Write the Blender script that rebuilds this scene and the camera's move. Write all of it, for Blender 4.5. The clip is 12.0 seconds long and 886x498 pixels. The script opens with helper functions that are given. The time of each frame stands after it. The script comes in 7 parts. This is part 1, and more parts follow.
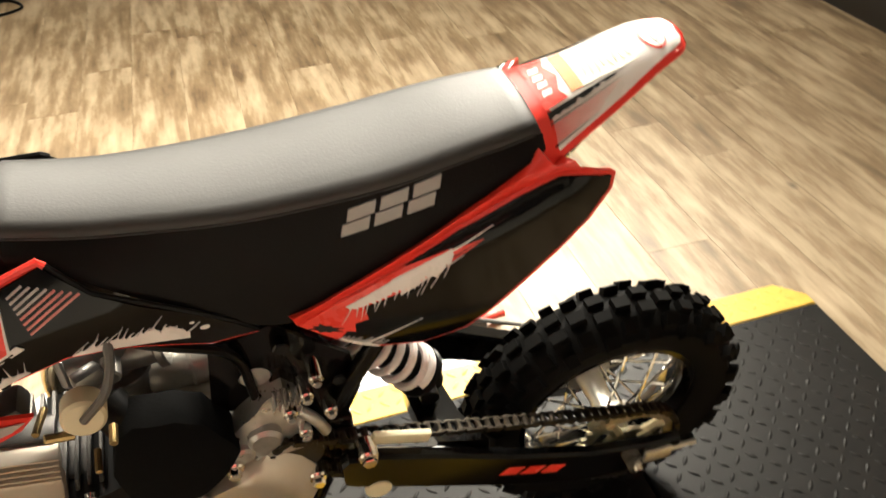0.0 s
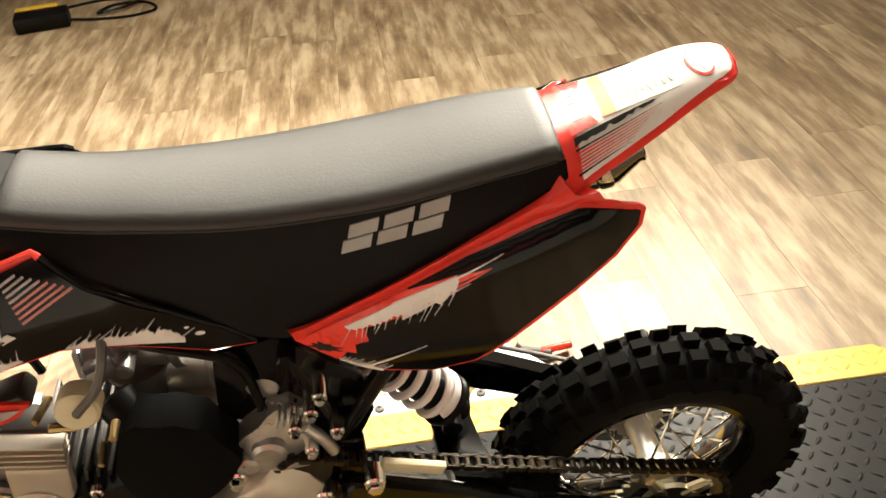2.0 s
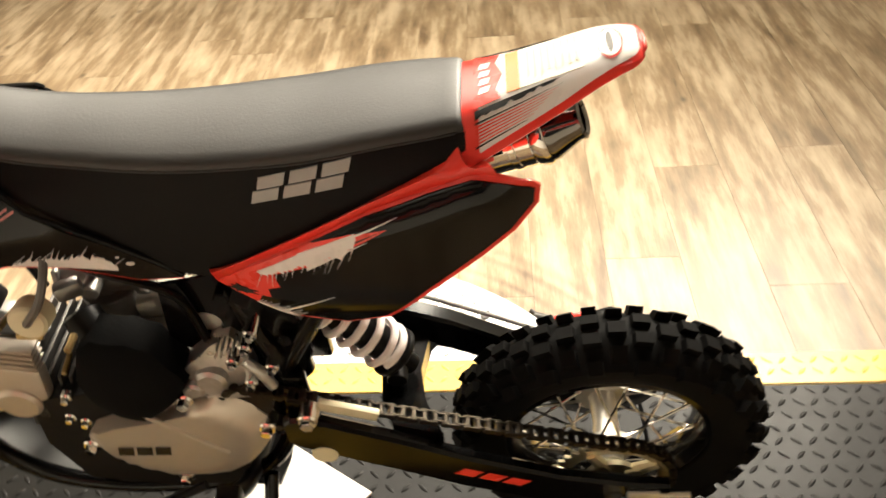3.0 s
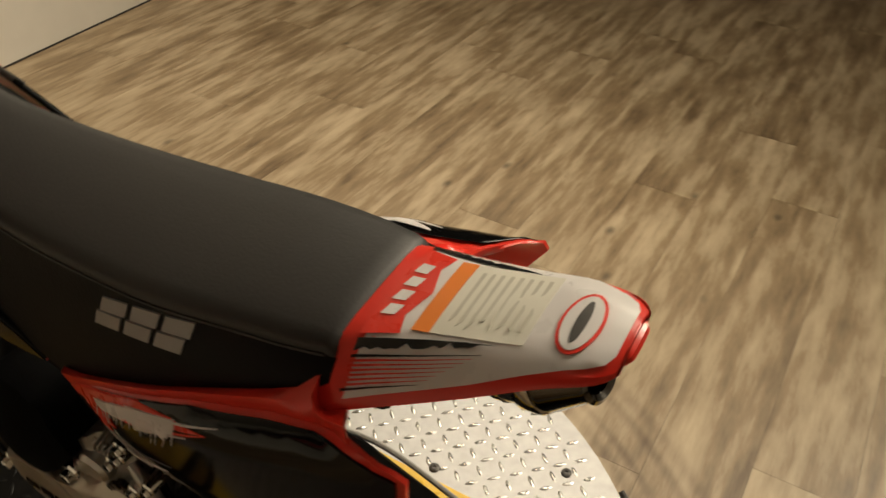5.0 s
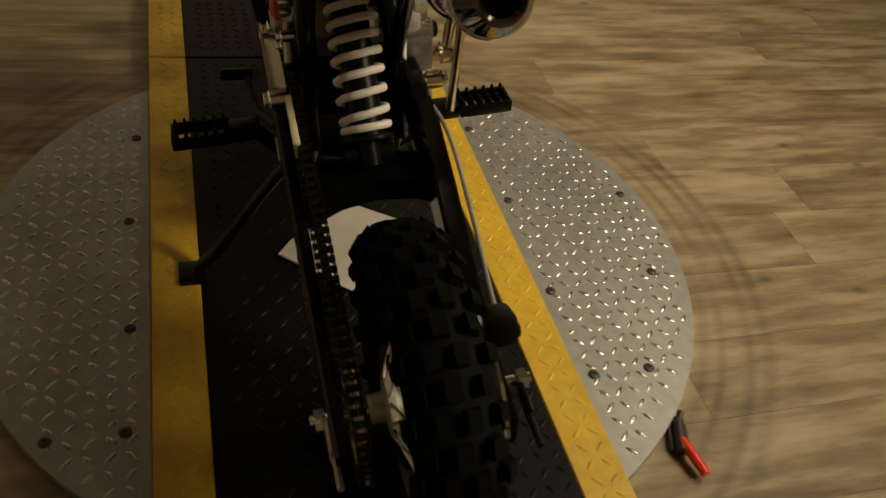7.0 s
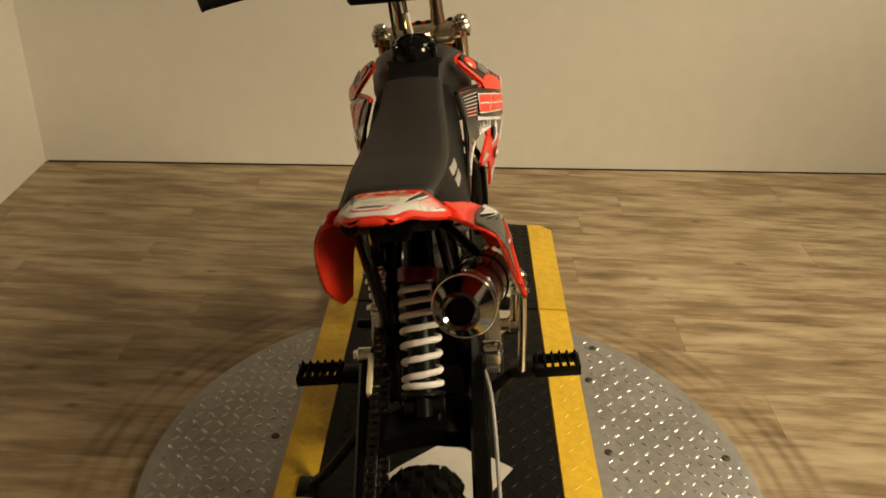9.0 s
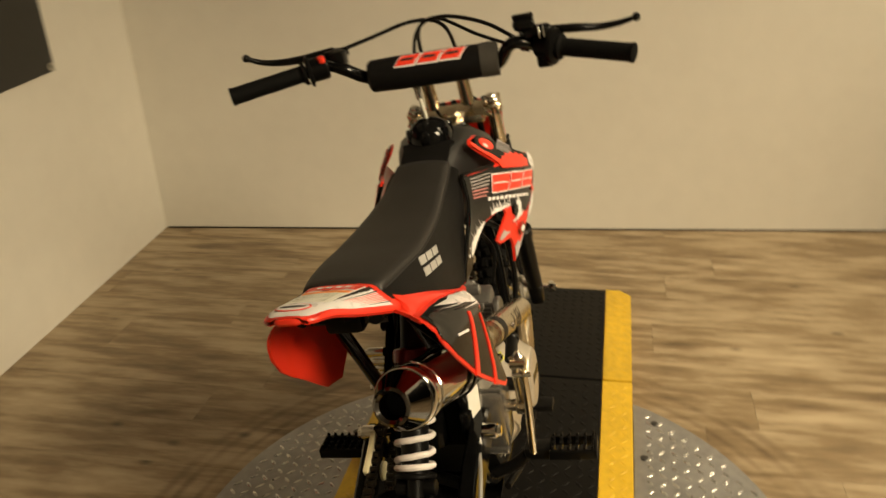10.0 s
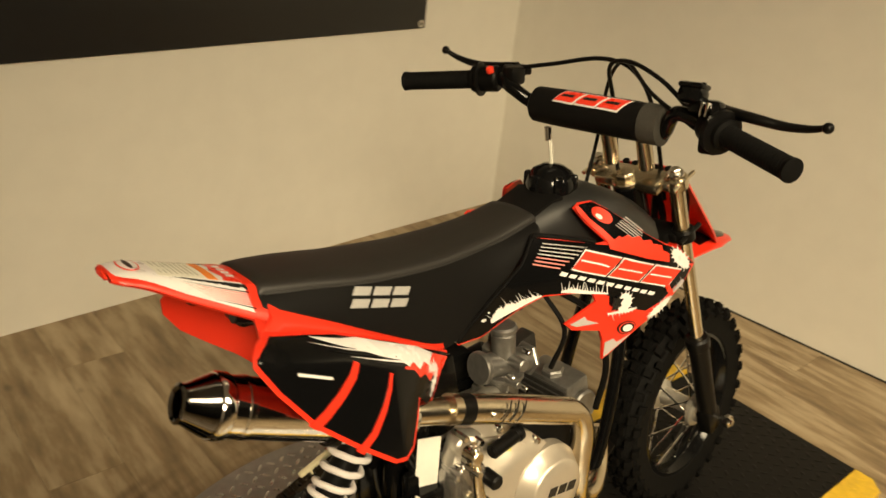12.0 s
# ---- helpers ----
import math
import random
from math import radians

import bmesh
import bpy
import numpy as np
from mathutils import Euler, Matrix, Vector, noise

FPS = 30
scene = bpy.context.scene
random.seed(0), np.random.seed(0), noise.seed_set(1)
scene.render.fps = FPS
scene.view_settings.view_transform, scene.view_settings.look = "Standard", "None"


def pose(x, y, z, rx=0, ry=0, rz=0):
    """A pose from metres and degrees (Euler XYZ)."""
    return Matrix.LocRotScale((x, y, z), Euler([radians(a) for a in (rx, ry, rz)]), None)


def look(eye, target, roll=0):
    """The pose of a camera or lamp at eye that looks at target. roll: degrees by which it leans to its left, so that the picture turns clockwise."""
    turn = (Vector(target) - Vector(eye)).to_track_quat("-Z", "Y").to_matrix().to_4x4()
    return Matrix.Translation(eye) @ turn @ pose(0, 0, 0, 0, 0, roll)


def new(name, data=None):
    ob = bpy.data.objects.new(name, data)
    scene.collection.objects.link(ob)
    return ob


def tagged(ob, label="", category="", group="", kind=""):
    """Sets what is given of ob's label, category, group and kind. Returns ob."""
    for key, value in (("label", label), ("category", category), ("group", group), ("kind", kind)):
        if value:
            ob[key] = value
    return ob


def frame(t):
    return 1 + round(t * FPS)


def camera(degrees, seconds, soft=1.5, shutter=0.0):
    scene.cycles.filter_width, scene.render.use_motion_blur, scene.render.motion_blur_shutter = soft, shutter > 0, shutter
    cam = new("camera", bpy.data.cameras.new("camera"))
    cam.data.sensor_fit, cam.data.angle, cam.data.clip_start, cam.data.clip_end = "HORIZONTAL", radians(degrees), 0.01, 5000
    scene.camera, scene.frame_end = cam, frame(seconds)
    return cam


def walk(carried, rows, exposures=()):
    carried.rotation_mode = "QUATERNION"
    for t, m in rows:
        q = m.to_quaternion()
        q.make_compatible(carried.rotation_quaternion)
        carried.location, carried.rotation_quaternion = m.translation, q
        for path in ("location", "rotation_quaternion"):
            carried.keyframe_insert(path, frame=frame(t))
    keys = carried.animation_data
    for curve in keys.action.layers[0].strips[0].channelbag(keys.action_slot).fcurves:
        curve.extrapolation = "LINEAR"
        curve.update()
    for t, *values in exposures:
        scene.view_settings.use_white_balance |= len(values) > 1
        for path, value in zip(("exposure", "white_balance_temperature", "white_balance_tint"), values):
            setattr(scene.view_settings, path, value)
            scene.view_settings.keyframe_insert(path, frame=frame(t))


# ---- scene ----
cam = camera(57.0, 12.0, shutter=0.5)
PATH = [
    (0, (0.536, 0.684, 1.103), (0.115, -0.839, -0.124), -3.1),
    (0.5, (0.537, 0.686, 1.099), (0.146, -0.901, -0.054), -0.7),
    (1, (0.5, 0.691, 1.076), (0.195, -0.9, -0.098), -5.6),
    (1.5, (0.469, 0.68, 1.077), (0.282, -0.942, -0.078), -6.1),
    (2, (0.44, 0.667, 1.079), (0.292, -0.941, -0.101), -4.3),
    (2.5, (0.391, 0.662, 1.071), (0.342, -0.917, -0.155), -5.8),
    (3, (0.259, 0.697, 1.09), (0.409, -0.86, -0.157), -5.4),
    (3.2, (0.218, 0.712, 1.104), (0.437, -0.901, -0.058), -2.4),
    (4.8, (0.106, 0.398, 1.073), (0.819, -1.023, -0.141), 1.1),
    (5, (0.089, 0.366, 1.065), (0.862, -1.018, -0.154), 2.0),
    (5.5, (0.002, 0.283, 1.027), (1.072, -0.786, -0.281), 4.6),
    (6, (-0.061, 0.217, 0.966), (1.145, -0.597, -0.405), 7.7),
    (6.5, (-0.192, 0.223, 0.945), (1.143, -0.401, -0.407), 11.7),
    (6.7, (-0.268, 0.236, 0.936), (1.08, -0.357, -0.417), 11.8),
    (8.3, (-0.624, 0.094, 1.138), (1.064, -0.248, 0.121), 3.6),
    (8.5, (-0.627, 0.073, 1.143), (1.091, -0.188, 0.154), 1.1),
    (9, (-0.535, 0.007, 1.144), (1.224, 0.019, 0.193), 2.6),
    (9.5, (-0.48, -0.104, 1.164), (1.267, -0.059, 0.192), -0.7),
    (9.6, (-0.471, -0.131, 1.174), (1.27, -0.123, 0.19), 0.2),
    (10, (-0.504, -0.224, 1.199), (1.265, 0.168, 0.353), -2.8),
    (10.5, (-0.545, -0.429, 1.219), (1.202, 0.124, 0.416), 2.4),
    (11, (-0.455, -0.497, 1.201), (1.221, 0.228, 0.386), 3.7),
    (11.5, (-0.281, -0.524, 1.217), (1.223, 0.507, 0.395), 8.3),
    (12, (-0.091, -0.668, 1.211), (1.135, 0.655, 0.348), 6.6),
]
EXPOSURES = [(0, 1.42, 5200, 12), (3.2, 1.36, 5350, 13), (4.8, -0.36, 5600, 12), (5.5, -0.83, 6000, 11), (6.5, -1.32, 6250, 8), (8.4, -0.70, 6250, 8), (9.5, -0.43, 6500, 9), (10.5, -0.30, 6500, 9), (12.0, -0.18, 6500, 8)]
walk(cam, [(t, look(eye, target, roll)) for t, eye, target, roll in PATH], EXPOSURES)

# ---------------------------------------------------------------- world and lights
world = bpy.data.worlds.new("world")
scene.world = world
world.use_nodes = True
world.node_tree.nodes["Background"].inputs[0].default_value = (0.9, 0.8, 0.62, 1)
world.node_tree.nodes["Background"].inputs[1].default_value = 0.006

WARM = (1.0, 0.81, 0.52)


def fill_lamp(x, y, z, sx, sy, watts):
    data = bpy.data.lights.new("fill_tube", "AREA")
    data.shape, data.size, data.size_y, data.energy, data.color = "RECTANGLE", sx, sy, watts, WARM
    ob = new("fill_tube", data)
    ob.matrix_world = pose(x, y, z)
    return ob


CEIL = 2.75
# Invented tubes out of view, added as weak fill light.
FILL_TUBES = [(0.15, -1.75, 1.2, 0.11, 1.5), (1.1, 0.55, 1.2, 0.11, 0.3)]
for lx, ly, lsx, lsy, lw in FILL_TUBES:
    fill_lamp(lx, ly, CEIL - 0.09, lsx, lsy, lw)
# Lamps out of view; the second is added to brighten the front wall.
SPOTS = [((0.62, -1.65, 2.5), (0.78, -0.95, 0.0), 12.5, 0.7, 96), ((1.55, -2.30, 2.5), (2.25, -0.80, 0.55), 17, 0.5, 92), ((-0.95, -2.30, 2.42), (0.66, -0.20, 0.4), 18, 0.9, 58)]
for eye, aim, lw, size, spread in SPOTS:
    data = bpy.data.lights.new("panel_lamp", "AREA")
    data.shape, data.size, data.energy, data.color, data.spread = "DISK", size, lw, WARM, math.radians(spread)
    ob = new("panel_lamp", data)
    ob.matrix_world = look(eye, aim)

# ---------------------------------------------------------------- materials
def mat(name, rgb, rough=0.5, metal=0.0, grain=0.0, scale=60.0, bump=0.0, stretch=(1, 1, 1), coat=0.0, rgb2=None, wear=0.0, spec=0.5):
    """A surface with colour variation at two scales, roughness variation and fine relief."""
    m = bpy.data.materials.new(name)
    m.use_nodes = True
    n, l = m.node_tree.nodes, m.node_tree.links
    b = n["Principled BSDF"]
    b.inputs["Metallic"].default_value = metal
    b.inputs["Specular IOR Level"].default_value = spec
    if coat:
        b.inputs["Coat Weight"].default_value = coat
        b.inputs["Coat Roughness"].default_value = 0.06
    tc = n.new("ShaderNodeTexCoord")
    mp = n.new("ShaderNodeMapping")
    mp.inputs["Scale"].default_value = stretch
    l.new(tc.outputs["Object"], mp.inputs[0])
    fine = n.new("ShaderNodeTexNoise")
    fine.inputs["Scale"].default_value, fine.inputs["Detail"].default_value = scale, 6
    big = n.new("ShaderNodeTexNoise")
    big.inputs["Scale"].default_value, big.inputs["Detail"].default_value = scale * 0.12, 4
    l.new(mp.outputs[0], fine.inputs["Vector"]), l.new(mp.outputs[0], big.inputs["Vector"])
    add = n.new("ShaderNodeMath")
    add.operation = "MULTIPLY_ADD"
    add.inputs[1].default_value = 0.5
    half = n.new("ShaderNodeMath")
    half.operation = "MULTIPLY"
    half.inputs[1].default_value = 0.5
    l.new(big.outputs[0], half.inputs[0])
    l.new(fine.outputs[0], add.inputs[0]), l.new(half.outputs[0], add.inputs[2])
    ramp = n.new("ShaderNodeValToRGB")
    c2 = rgb2 or tuple(c * (1 - grain) for c in rgb)
    ramp.color_ramp.elements[0].position, ramp.color_ramp.elements[1].position = 0.35, 0.65
    ramp.color_ramp.elements[0].color, ramp.color_ramp.elements[1].color = (*c2, 1), (*rgb, 1)
    l.new(add.outputs[0], ramp.inputs[0])
    l.new(ramp.outputs[0], b.inputs["Base Color"])
    rr = n.new("ShaderNodeMapRange")
    rr.inputs["To Min"].default_value, rr.inputs["To Max"].default_value = max(0.02, rough - 0.06 - wear), min(1, rough + 0.06 + wear)
    l.new(add.outputs[0], rr.inputs[0]), l.new(rr.outputs[0], b.inputs["Roughness"])
    if bump:
        bp = n.new("ShaderNodeBump")
        bp.inputs["Strength"].default_value, bp.inputs["Distance"].default_value = bump, 0.001
        l.new(fine.outputs[0], bp.inputs["Height"]), l.new(bp.outputs[0], b.inputs["Normal"])
    return m


def wood_planks():
    m = bpy.data.materials.new("vinyl_plank")
    m.use_nodes = True
    n, l = m.node_tree.nodes, m.node_tree.links
    b = n["Principled BSDF"]
    tc, oi = n.new("ShaderNodeTexCoord"), n.new("ShaderNodeObjectInfo")
    shift = n.new("ShaderNodeVectorMath")
    shift.operation = "MULTIPLY_ADD"
    shift.inputs[1].default_value = (1, 1, 1)
    rnd = n.new("ShaderNodeMath")
    rnd.operation = "MULTIPLY"
    rnd.inputs[1].default_value = 37.0
    l.new(oi.outputs["Random"], rnd.inputs[0])
    comb = n.new("ShaderNodeCombineXYZ")
    l.new(rnd.outputs[0], comb.inputs[0]), l.new(rnd.outputs[0], comb.inputs[1])
    l.new(tc.outputs["Object"], shift.inputs[0]), l.new(comb.outputs[0], shift.inputs[2])

    def noise_at(sc, scale, detail=6, rough=0.6):
        mp = n.new("ShaderNodeMapping")
        mp.inputs["Scale"].default_value = sc
        l.new(shift.outputs[0], mp.inputs[0])
        t = n.new("ShaderNodeTexNoise")
        t.inputs["Scale"].default_value, t.inputs["Detail"].default_value, t.inputs["Roughness"].default_value = scale, detail, rough
        l.new(mp.outputs[0], t.inputs["Vector"])
        return t

    streak = noise_at((12, 1.7, 1), 2.3, 5, 0.58)
    grain = noise_at((60, 3.0, 1), 6, 4, 0.6)
    blot = noise_at((5.0, 1.6, 1), 2.0, 5, 0.6)
    ramp = n.new("ShaderNodeValToRGB")
    e = ramp.color_ramp.elements
    e[0].position, e[0].color = 0.25, (0.128, 0.086, 0.045, 1)
    e[1].position, e[1].color = 0.72, (0.415, 0.328, 0.212, 1)
    mid = e.new(0.45)
    mid.color = (0.236, 0.170, 0.094, 1)
    mid = e.new(0.54)
    mid.color = (0.312, 0.239, 0.147, 1)
    mix1 = n.new("ShaderNodeMath")
    mix1.operation = "MULTIPLY_ADD"
    mix1.inputs[1].default_value, mix1.inputs[2].default_value = 0.70, -0.355
    l.new(blot.outputs[0], mix1.inputs[0])
    s1 = n.new("ShaderNodeMath")
    l.new(streak.outputs[0], s1.inputs[0]), l.new(mix1.outputs[0], s1.inputs[1])
    ro = n.new("ShaderNodeMath")
    ro.operation = "MULTIPLY_ADD"
    ro.inputs[1].default_value, ro.inputs[2].default_value = 0.06, -0.03
    l.new(oi.outputs["Random"], ro.inputs[0])
    s2 = n.new("ShaderNodeMath")
    l.new(s1.outputs[0], s2.inputs[0]), l.new(ro.outputs[0], s2.inputs[1])
    g1 = n.new("ShaderNodeMath")
    g1.operation = "MULTIPLY_ADD"
    g1.inputs[1].default_value, g1.inputs[2].default_value = 0.09, -0.045
    l.new(grain.outputs[0], g1.inputs[0])
    s3 = n.new("ShaderNodeMath")
    l.new(s2.outputs[0], s3.inputs[0]), l.new(g1.outputs[0], s3.inputs[1])
    l.new(s3.outputs[0], ramp.inputs[0])
    # knots
    vm = n.new("ShaderNodeMapping")
    vm.inputs["Scale"].default_value = (5.5, 3.2, 1)
    l.new(shift.outputs[0], vm.inputs[0])
    vor = n.new("ShaderNodeTexVoronoi")
    vor.inputs["Scale"].default_value = 1.25
    l.new(vm.outputs[0], vor.inputs["Vector"])
    kr = n.new("ShaderNodeMapRange")
    kr.inputs["From Min"].default_value, kr.inputs["From Max"].default_value = 0.02, 0.09
    kr.inputs["To Min"].default_value, kr.inputs["To Max"].default_value = 0.45, 1.0
    l.new(vor.outputs["Distance"], kr.inputs[0])
    mul = n.new("ShaderNodeMix")
    mul.data_type, mul.blend_type = "RGBA", "MULTIPLY"
    mul.inputs[0].default_value = 1.0
    l.new(ramp.outputs[0], mul.inputs[6]), l.new(kr.outputs[0], mul.inputs[7])
    # dark rub marks in rings where the disc's edge has scraped round
    geo = n.new("ShaderNodeNewGeometry")
    off = n.new("ShaderNodeVectorMath")
    off.operation = "SUBTRACT"
    off.inputs[1].default_value = (0.635, -0.025, 0)
    l.new(geo.outputs["Position"], off.inputs[0])
    far = n.new("ShaderNodeVectorMath")
    far.operation = "LENGTH"
    l.new(off.outputs[0], far.inputs[0])
    wob = n.new("ShaderNodeTexNoise")
    wob.inputs["Scale"].default_value, wob.inputs["Detail"].default_value = 5.0, 5
    l.new(geo.outputs["Position"], wob.inputs["Vector"])
    rub = n.new("ShaderNodeValToRGB")
    rub.color_ramp.interpolation = "EASE"
    els = rub.color_ramp.elements
    els[0].position, els[0].color = 0.0, (0, 0, 0, 1)
    els[1].position, els[1].color = 1.0, (0, 0, 0, 1)
    for p_, v_ in ((0.592, 0.0), (0.612, 0.55), (0.628, 0.15), (0.642, 0.75), (0.655, 0.15), (0.672, 0.12), (0.690, 0.80), (0.704, 0.2), (0.722, 0.75), (0.742, 0.0)):
        k_ = els.new(p_)
        k_.color = (v_, v_, v_, 1)
    l.new(far.outputs["Value"], rub.inputs[0])
    wr = n.new("ShaderNodeMapRange")
    wr.inputs["From Min"].default_value, wr.inputs["From Max"].default_value = 0.38, 0.62
    wr.inputs["To Min"].default_value, wr.inputs["To Max"].default_value = 0.12, 0.85
    l.new(wob.outputs[0], wr.inputs[0])
    amt = n.new("ShaderNodeMath")
    amt.operation = "MULTIPLY"
    l.new(rub.outputs[0], amt.inputs[0]), l.new(wr.outputs[0], amt.inputs[1])
    worn = n.new("ShaderNodeMix")
    worn.data_type, worn.blend_type = "RGBA", "MULTIPLY"
    worn.inputs[7].default_value = (0.38, 0.31, 0.25, 1)
    l.new(amt.outputs[0], worn.inputs[0]), l.new(mul.outputs[2], worn.inputs[6])
    l.new(worn.outputs[2], b.inputs["Base Color"])
    rr = n.new("ShaderNodeMapRange")
    rr.inputs["To Min"].default_value, rr.inputs["To Max"].default_value = 0.36, 0.56
    l.new(streak.outputs[0], rr.inputs[0]), l.new(rr.outputs[0], b.inputs["Roughness"])
    bp = n.new("ShaderNodeBump")
    bp.inputs["Strength"].default_value, bp.inputs["Distance"].default_value = 0.25, 0.001
    l.new(grain.outputs[0], bp.inputs["Height"]), l.new(bp.outputs[0], b.inputs["Normal"])
    return m


WOOD = wood_planks()
PAINT = mat("wall_paint", (0.74, 0.71, 0.64), 0.75, grain=0.06, scale=14, bump=0.15)
# The ceiling is darkened below the walls' tone to weaken bounced light.
CEILING = mat("darkened_ceiling", (0.38, 0.37, 0.35), 0.85, grain=0.08, scale=30, bump=0.2)
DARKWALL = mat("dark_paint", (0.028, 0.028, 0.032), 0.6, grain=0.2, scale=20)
BASEB = mat("black_baseboard", (0.025, 0.023, 0.021), 0.45, grain=0.2, scale=40)
STEEL = mat("tread_plate", (0.42, 0.415, 0.41), 0.50, 0.85, grain=0.28, scale=45, bump=0.25, wear=0.08)
LUGSTEEL = mat("tread_lug", (0.58, 0.57, 0.55), 0.27, 0.9, grain=0.2, scale=80, wear=0.08)
YELLOW = mat("yellow_paint", (0.72, 0.46, 0.025), 0.42, grain=0.3, scale=50, bump=0.25, wear=0.08)
DECK = mat("black_deck_paint", (0.0055, 0.0050, 0.0046), 0.44, grain=0.35, scale=60, bump=0.3, wear=0.1, spec=0.14)
VINYL = mat("seat_vinyl", (0.0100, 0.0082, 0.0068), 0.56, grain=0.18, scale=420, bump=0.2, spec=0.72)
VINYL2 = mat("seat_side_vinyl", (0.006, 0.0055, 0.0053), 0.50, grain=0.15, scale=420, bump=0.25, spec=0.11)
RED = mat("red_plastic", (0.78, 0.035, 0.014), 0.30, grain=0.08, scale=30, spec=0.5)
BLACKGLOSS = mat("gloss_black_plastic", (0.004, 0.004, 0.0042), 0.12, grain=0.2, scale=25, spec=0.26)
BLACKPL = mat("black_plastic", (0.0050, 0.0047, 0.0045), 0.34, grain=0.25, scale=80, bump=0.15, spec=0.13)
FRAMEBLK = mat("black_frame_paint", (0.0032, 0.0032, 0.0032), 0.14, grain=0.2, scale=60, spec=0.22)
WHITEGR = mat("white_graphic", (0.79, 0.76, 0.75), 0.28, grain=0.05, scale=40)
GREYGR = mat("grey_graphic", (0.46, 0.43, 0.43), 0.30, grain=0.05, scale=40)
PINKGR = mat("pink_graphic", (0.62, 0.22, 0.20), 0.30, grain=0.05, scale=40)
REDGR = mat("red_graphic", (0.80, 0.045, 0.02), 0.28, grain=0.05, scale=40)
BLKGR = mat("black_graphic", (0.012, 0.012, 0.012), 0.25, grain=0.1, scale=40)
ORANGE = mat("orange_graphic", (0.90, 0.26, 0.03), 0.4, grain=0.05, scale=40)
LABEL = mat("label_paper", (0.80, 0.78, 0.68), 0.5, grain=0.05, scale=60)
LABELINK = mat("label_ink", (0.60, 0.58, 0.49), 0.6, grain=0.1, scale=60)
SEATLOGO = mat("seat_logo", (0.38, 0.37, 0.36), 0.40, grain=0.1, scale=200)
RUBBER = mat("tyre_rubber", (0.0055, 0.0053, 0.0050), 0.72, grain=0.35, scale=70, bump=0.35, spec=0.08)
KNOB = mat("tyre_knob_rubber", (0.0048, 0.0045, 0.0042), 0.75, grain=0.4, scale=90, bump=0.4, spec=0.06)
CHROME = mat("chrome", (0.80, 0.78, 0.74), 0.10, 1.0, grain=0.06, scale=30)
POLISHED = mat("polished_pipe", (0.70, 0.61, 0.46), 0.24, 1.0, grain=0.10, scale=25)
DARKCHROME = mat("dark_chrome", (0.19, 0.18, 0.17), 0.10, 1.0, grain=0.1, scale=25)
ALLOY = mat("cast_alloy", (0.62, 0.59, 0.53), 0.40, 0.75, grain=0.15, scale=120, bump=0.25)
GREYALLOY = mat("grey_alloy", (0.54, 0.52, 0.49), 0.30, 0.75, grain=0.25, scale=100, bump=0.3, wear=0.06)
# Darker copy of the grey alloy: shade on carburettor and head in its colour.
SHADEALLOY = mat("shaded_grey_alloy", (0.26, 0.25, 0.235), 0.36, 0.75, grain=0.3, scale=100, bump=0.3, wear=0.06)
COVER = mat("painted_engine_cover", (0.54, 0.485, 0.405), 0.34, 0.55, grain=0.08, scale=60)
DARKALLOY = mat("dark_alloy", (0.085, 0.08, 0.075), 0.45, 0.7, grain=0.3, scale=90, bump=0.3)
SPRINGW = mat("white_spring", (0.80, 0.74, 0.72), 0.34, grain=0.05, scale=50)
CREAM = mat("cream_plastic", (0.70, 0.63, 0.42), 0.5, grain=0.1, scale=60)
CHAINM = mat("chain_steel", (0.060, 0.050, 0.038), 0.34, 0.9, grain=0.4, scale=200)
GOLD = mat("gold_zinc", (0.74, 0.66, 0.44), 0.3, 0.9, grain=0.2, scale=90)
BRASS = mat("brass", (0.42, 0.30, 0.12), 0.35, 0.9, grain=0.2, scale=90)
REDDARK = mat("red_preload_ring", (0.12, 0.005, 0.007), 0.25, 0.3, grain=0.1, scale=60)
BANNER = mat("banner_vinyl", (0.012, 0.012, 0.013), 0.45, grain=0.2, scale=30)
CLEAR = mat("vent_hose", (0.62, 0.60, 0.52), 0.25, grain=0.05, scale=50)
LAMPWHITE = mat("lamp_housing", (0.8, 0.79, 0.76), 0.5, grain=0.04, scale=30)
DIFF = bpy.data.materials.new("lamp_tube")
DIFF.use_nodes = True
DIFF.node_tree.nodes["Principled BSDF"].inputs["Emission Color"].default_value = (*WARM, 1)
DIFF.node_tree.nodes["Principled BSDF"].inputs["Emission Strength"].default_value = 6.0


# ---------------------------------------------------------------- mesh helpers
def part(name, bm, material, parent=None, label="", sharp=38, flat=False):
    """Links a bmesh as one mesh object, under a parent if one is given."""
    me = bpy.data.meshes.new(name)
    lim = math.radians(sharp)
    bmesh.ops.recalc_face_normals(bm, faces=bm.faces)
    for f in bm.faces:
        f.smooth = not flat
    for ed in bm.edges:
        if len(ed.link_faces) == 2 and ed.calc_face_angle(0) > lim:
            ed.smooth = False
    bm.to_mesh(me)
    bm.free()
    for m in material if isinstance(material, (list, tuple)) else [material]:
        me.materials.append(m)
    ob = new(name, me)
    if parent is not None:
        ob.parent = parent
    if label:
        ob["label"] = label
    return ob


def V(*a):
    return Vector(a)


def frame_of(d):
    d = Vector(d).normalized()
    s = d.cross(V(0, 0, 1) if abs(d.z) < 0.9 else V(1, 0, 0)).normalized()
    return s, d.cross(s).normalized(), d


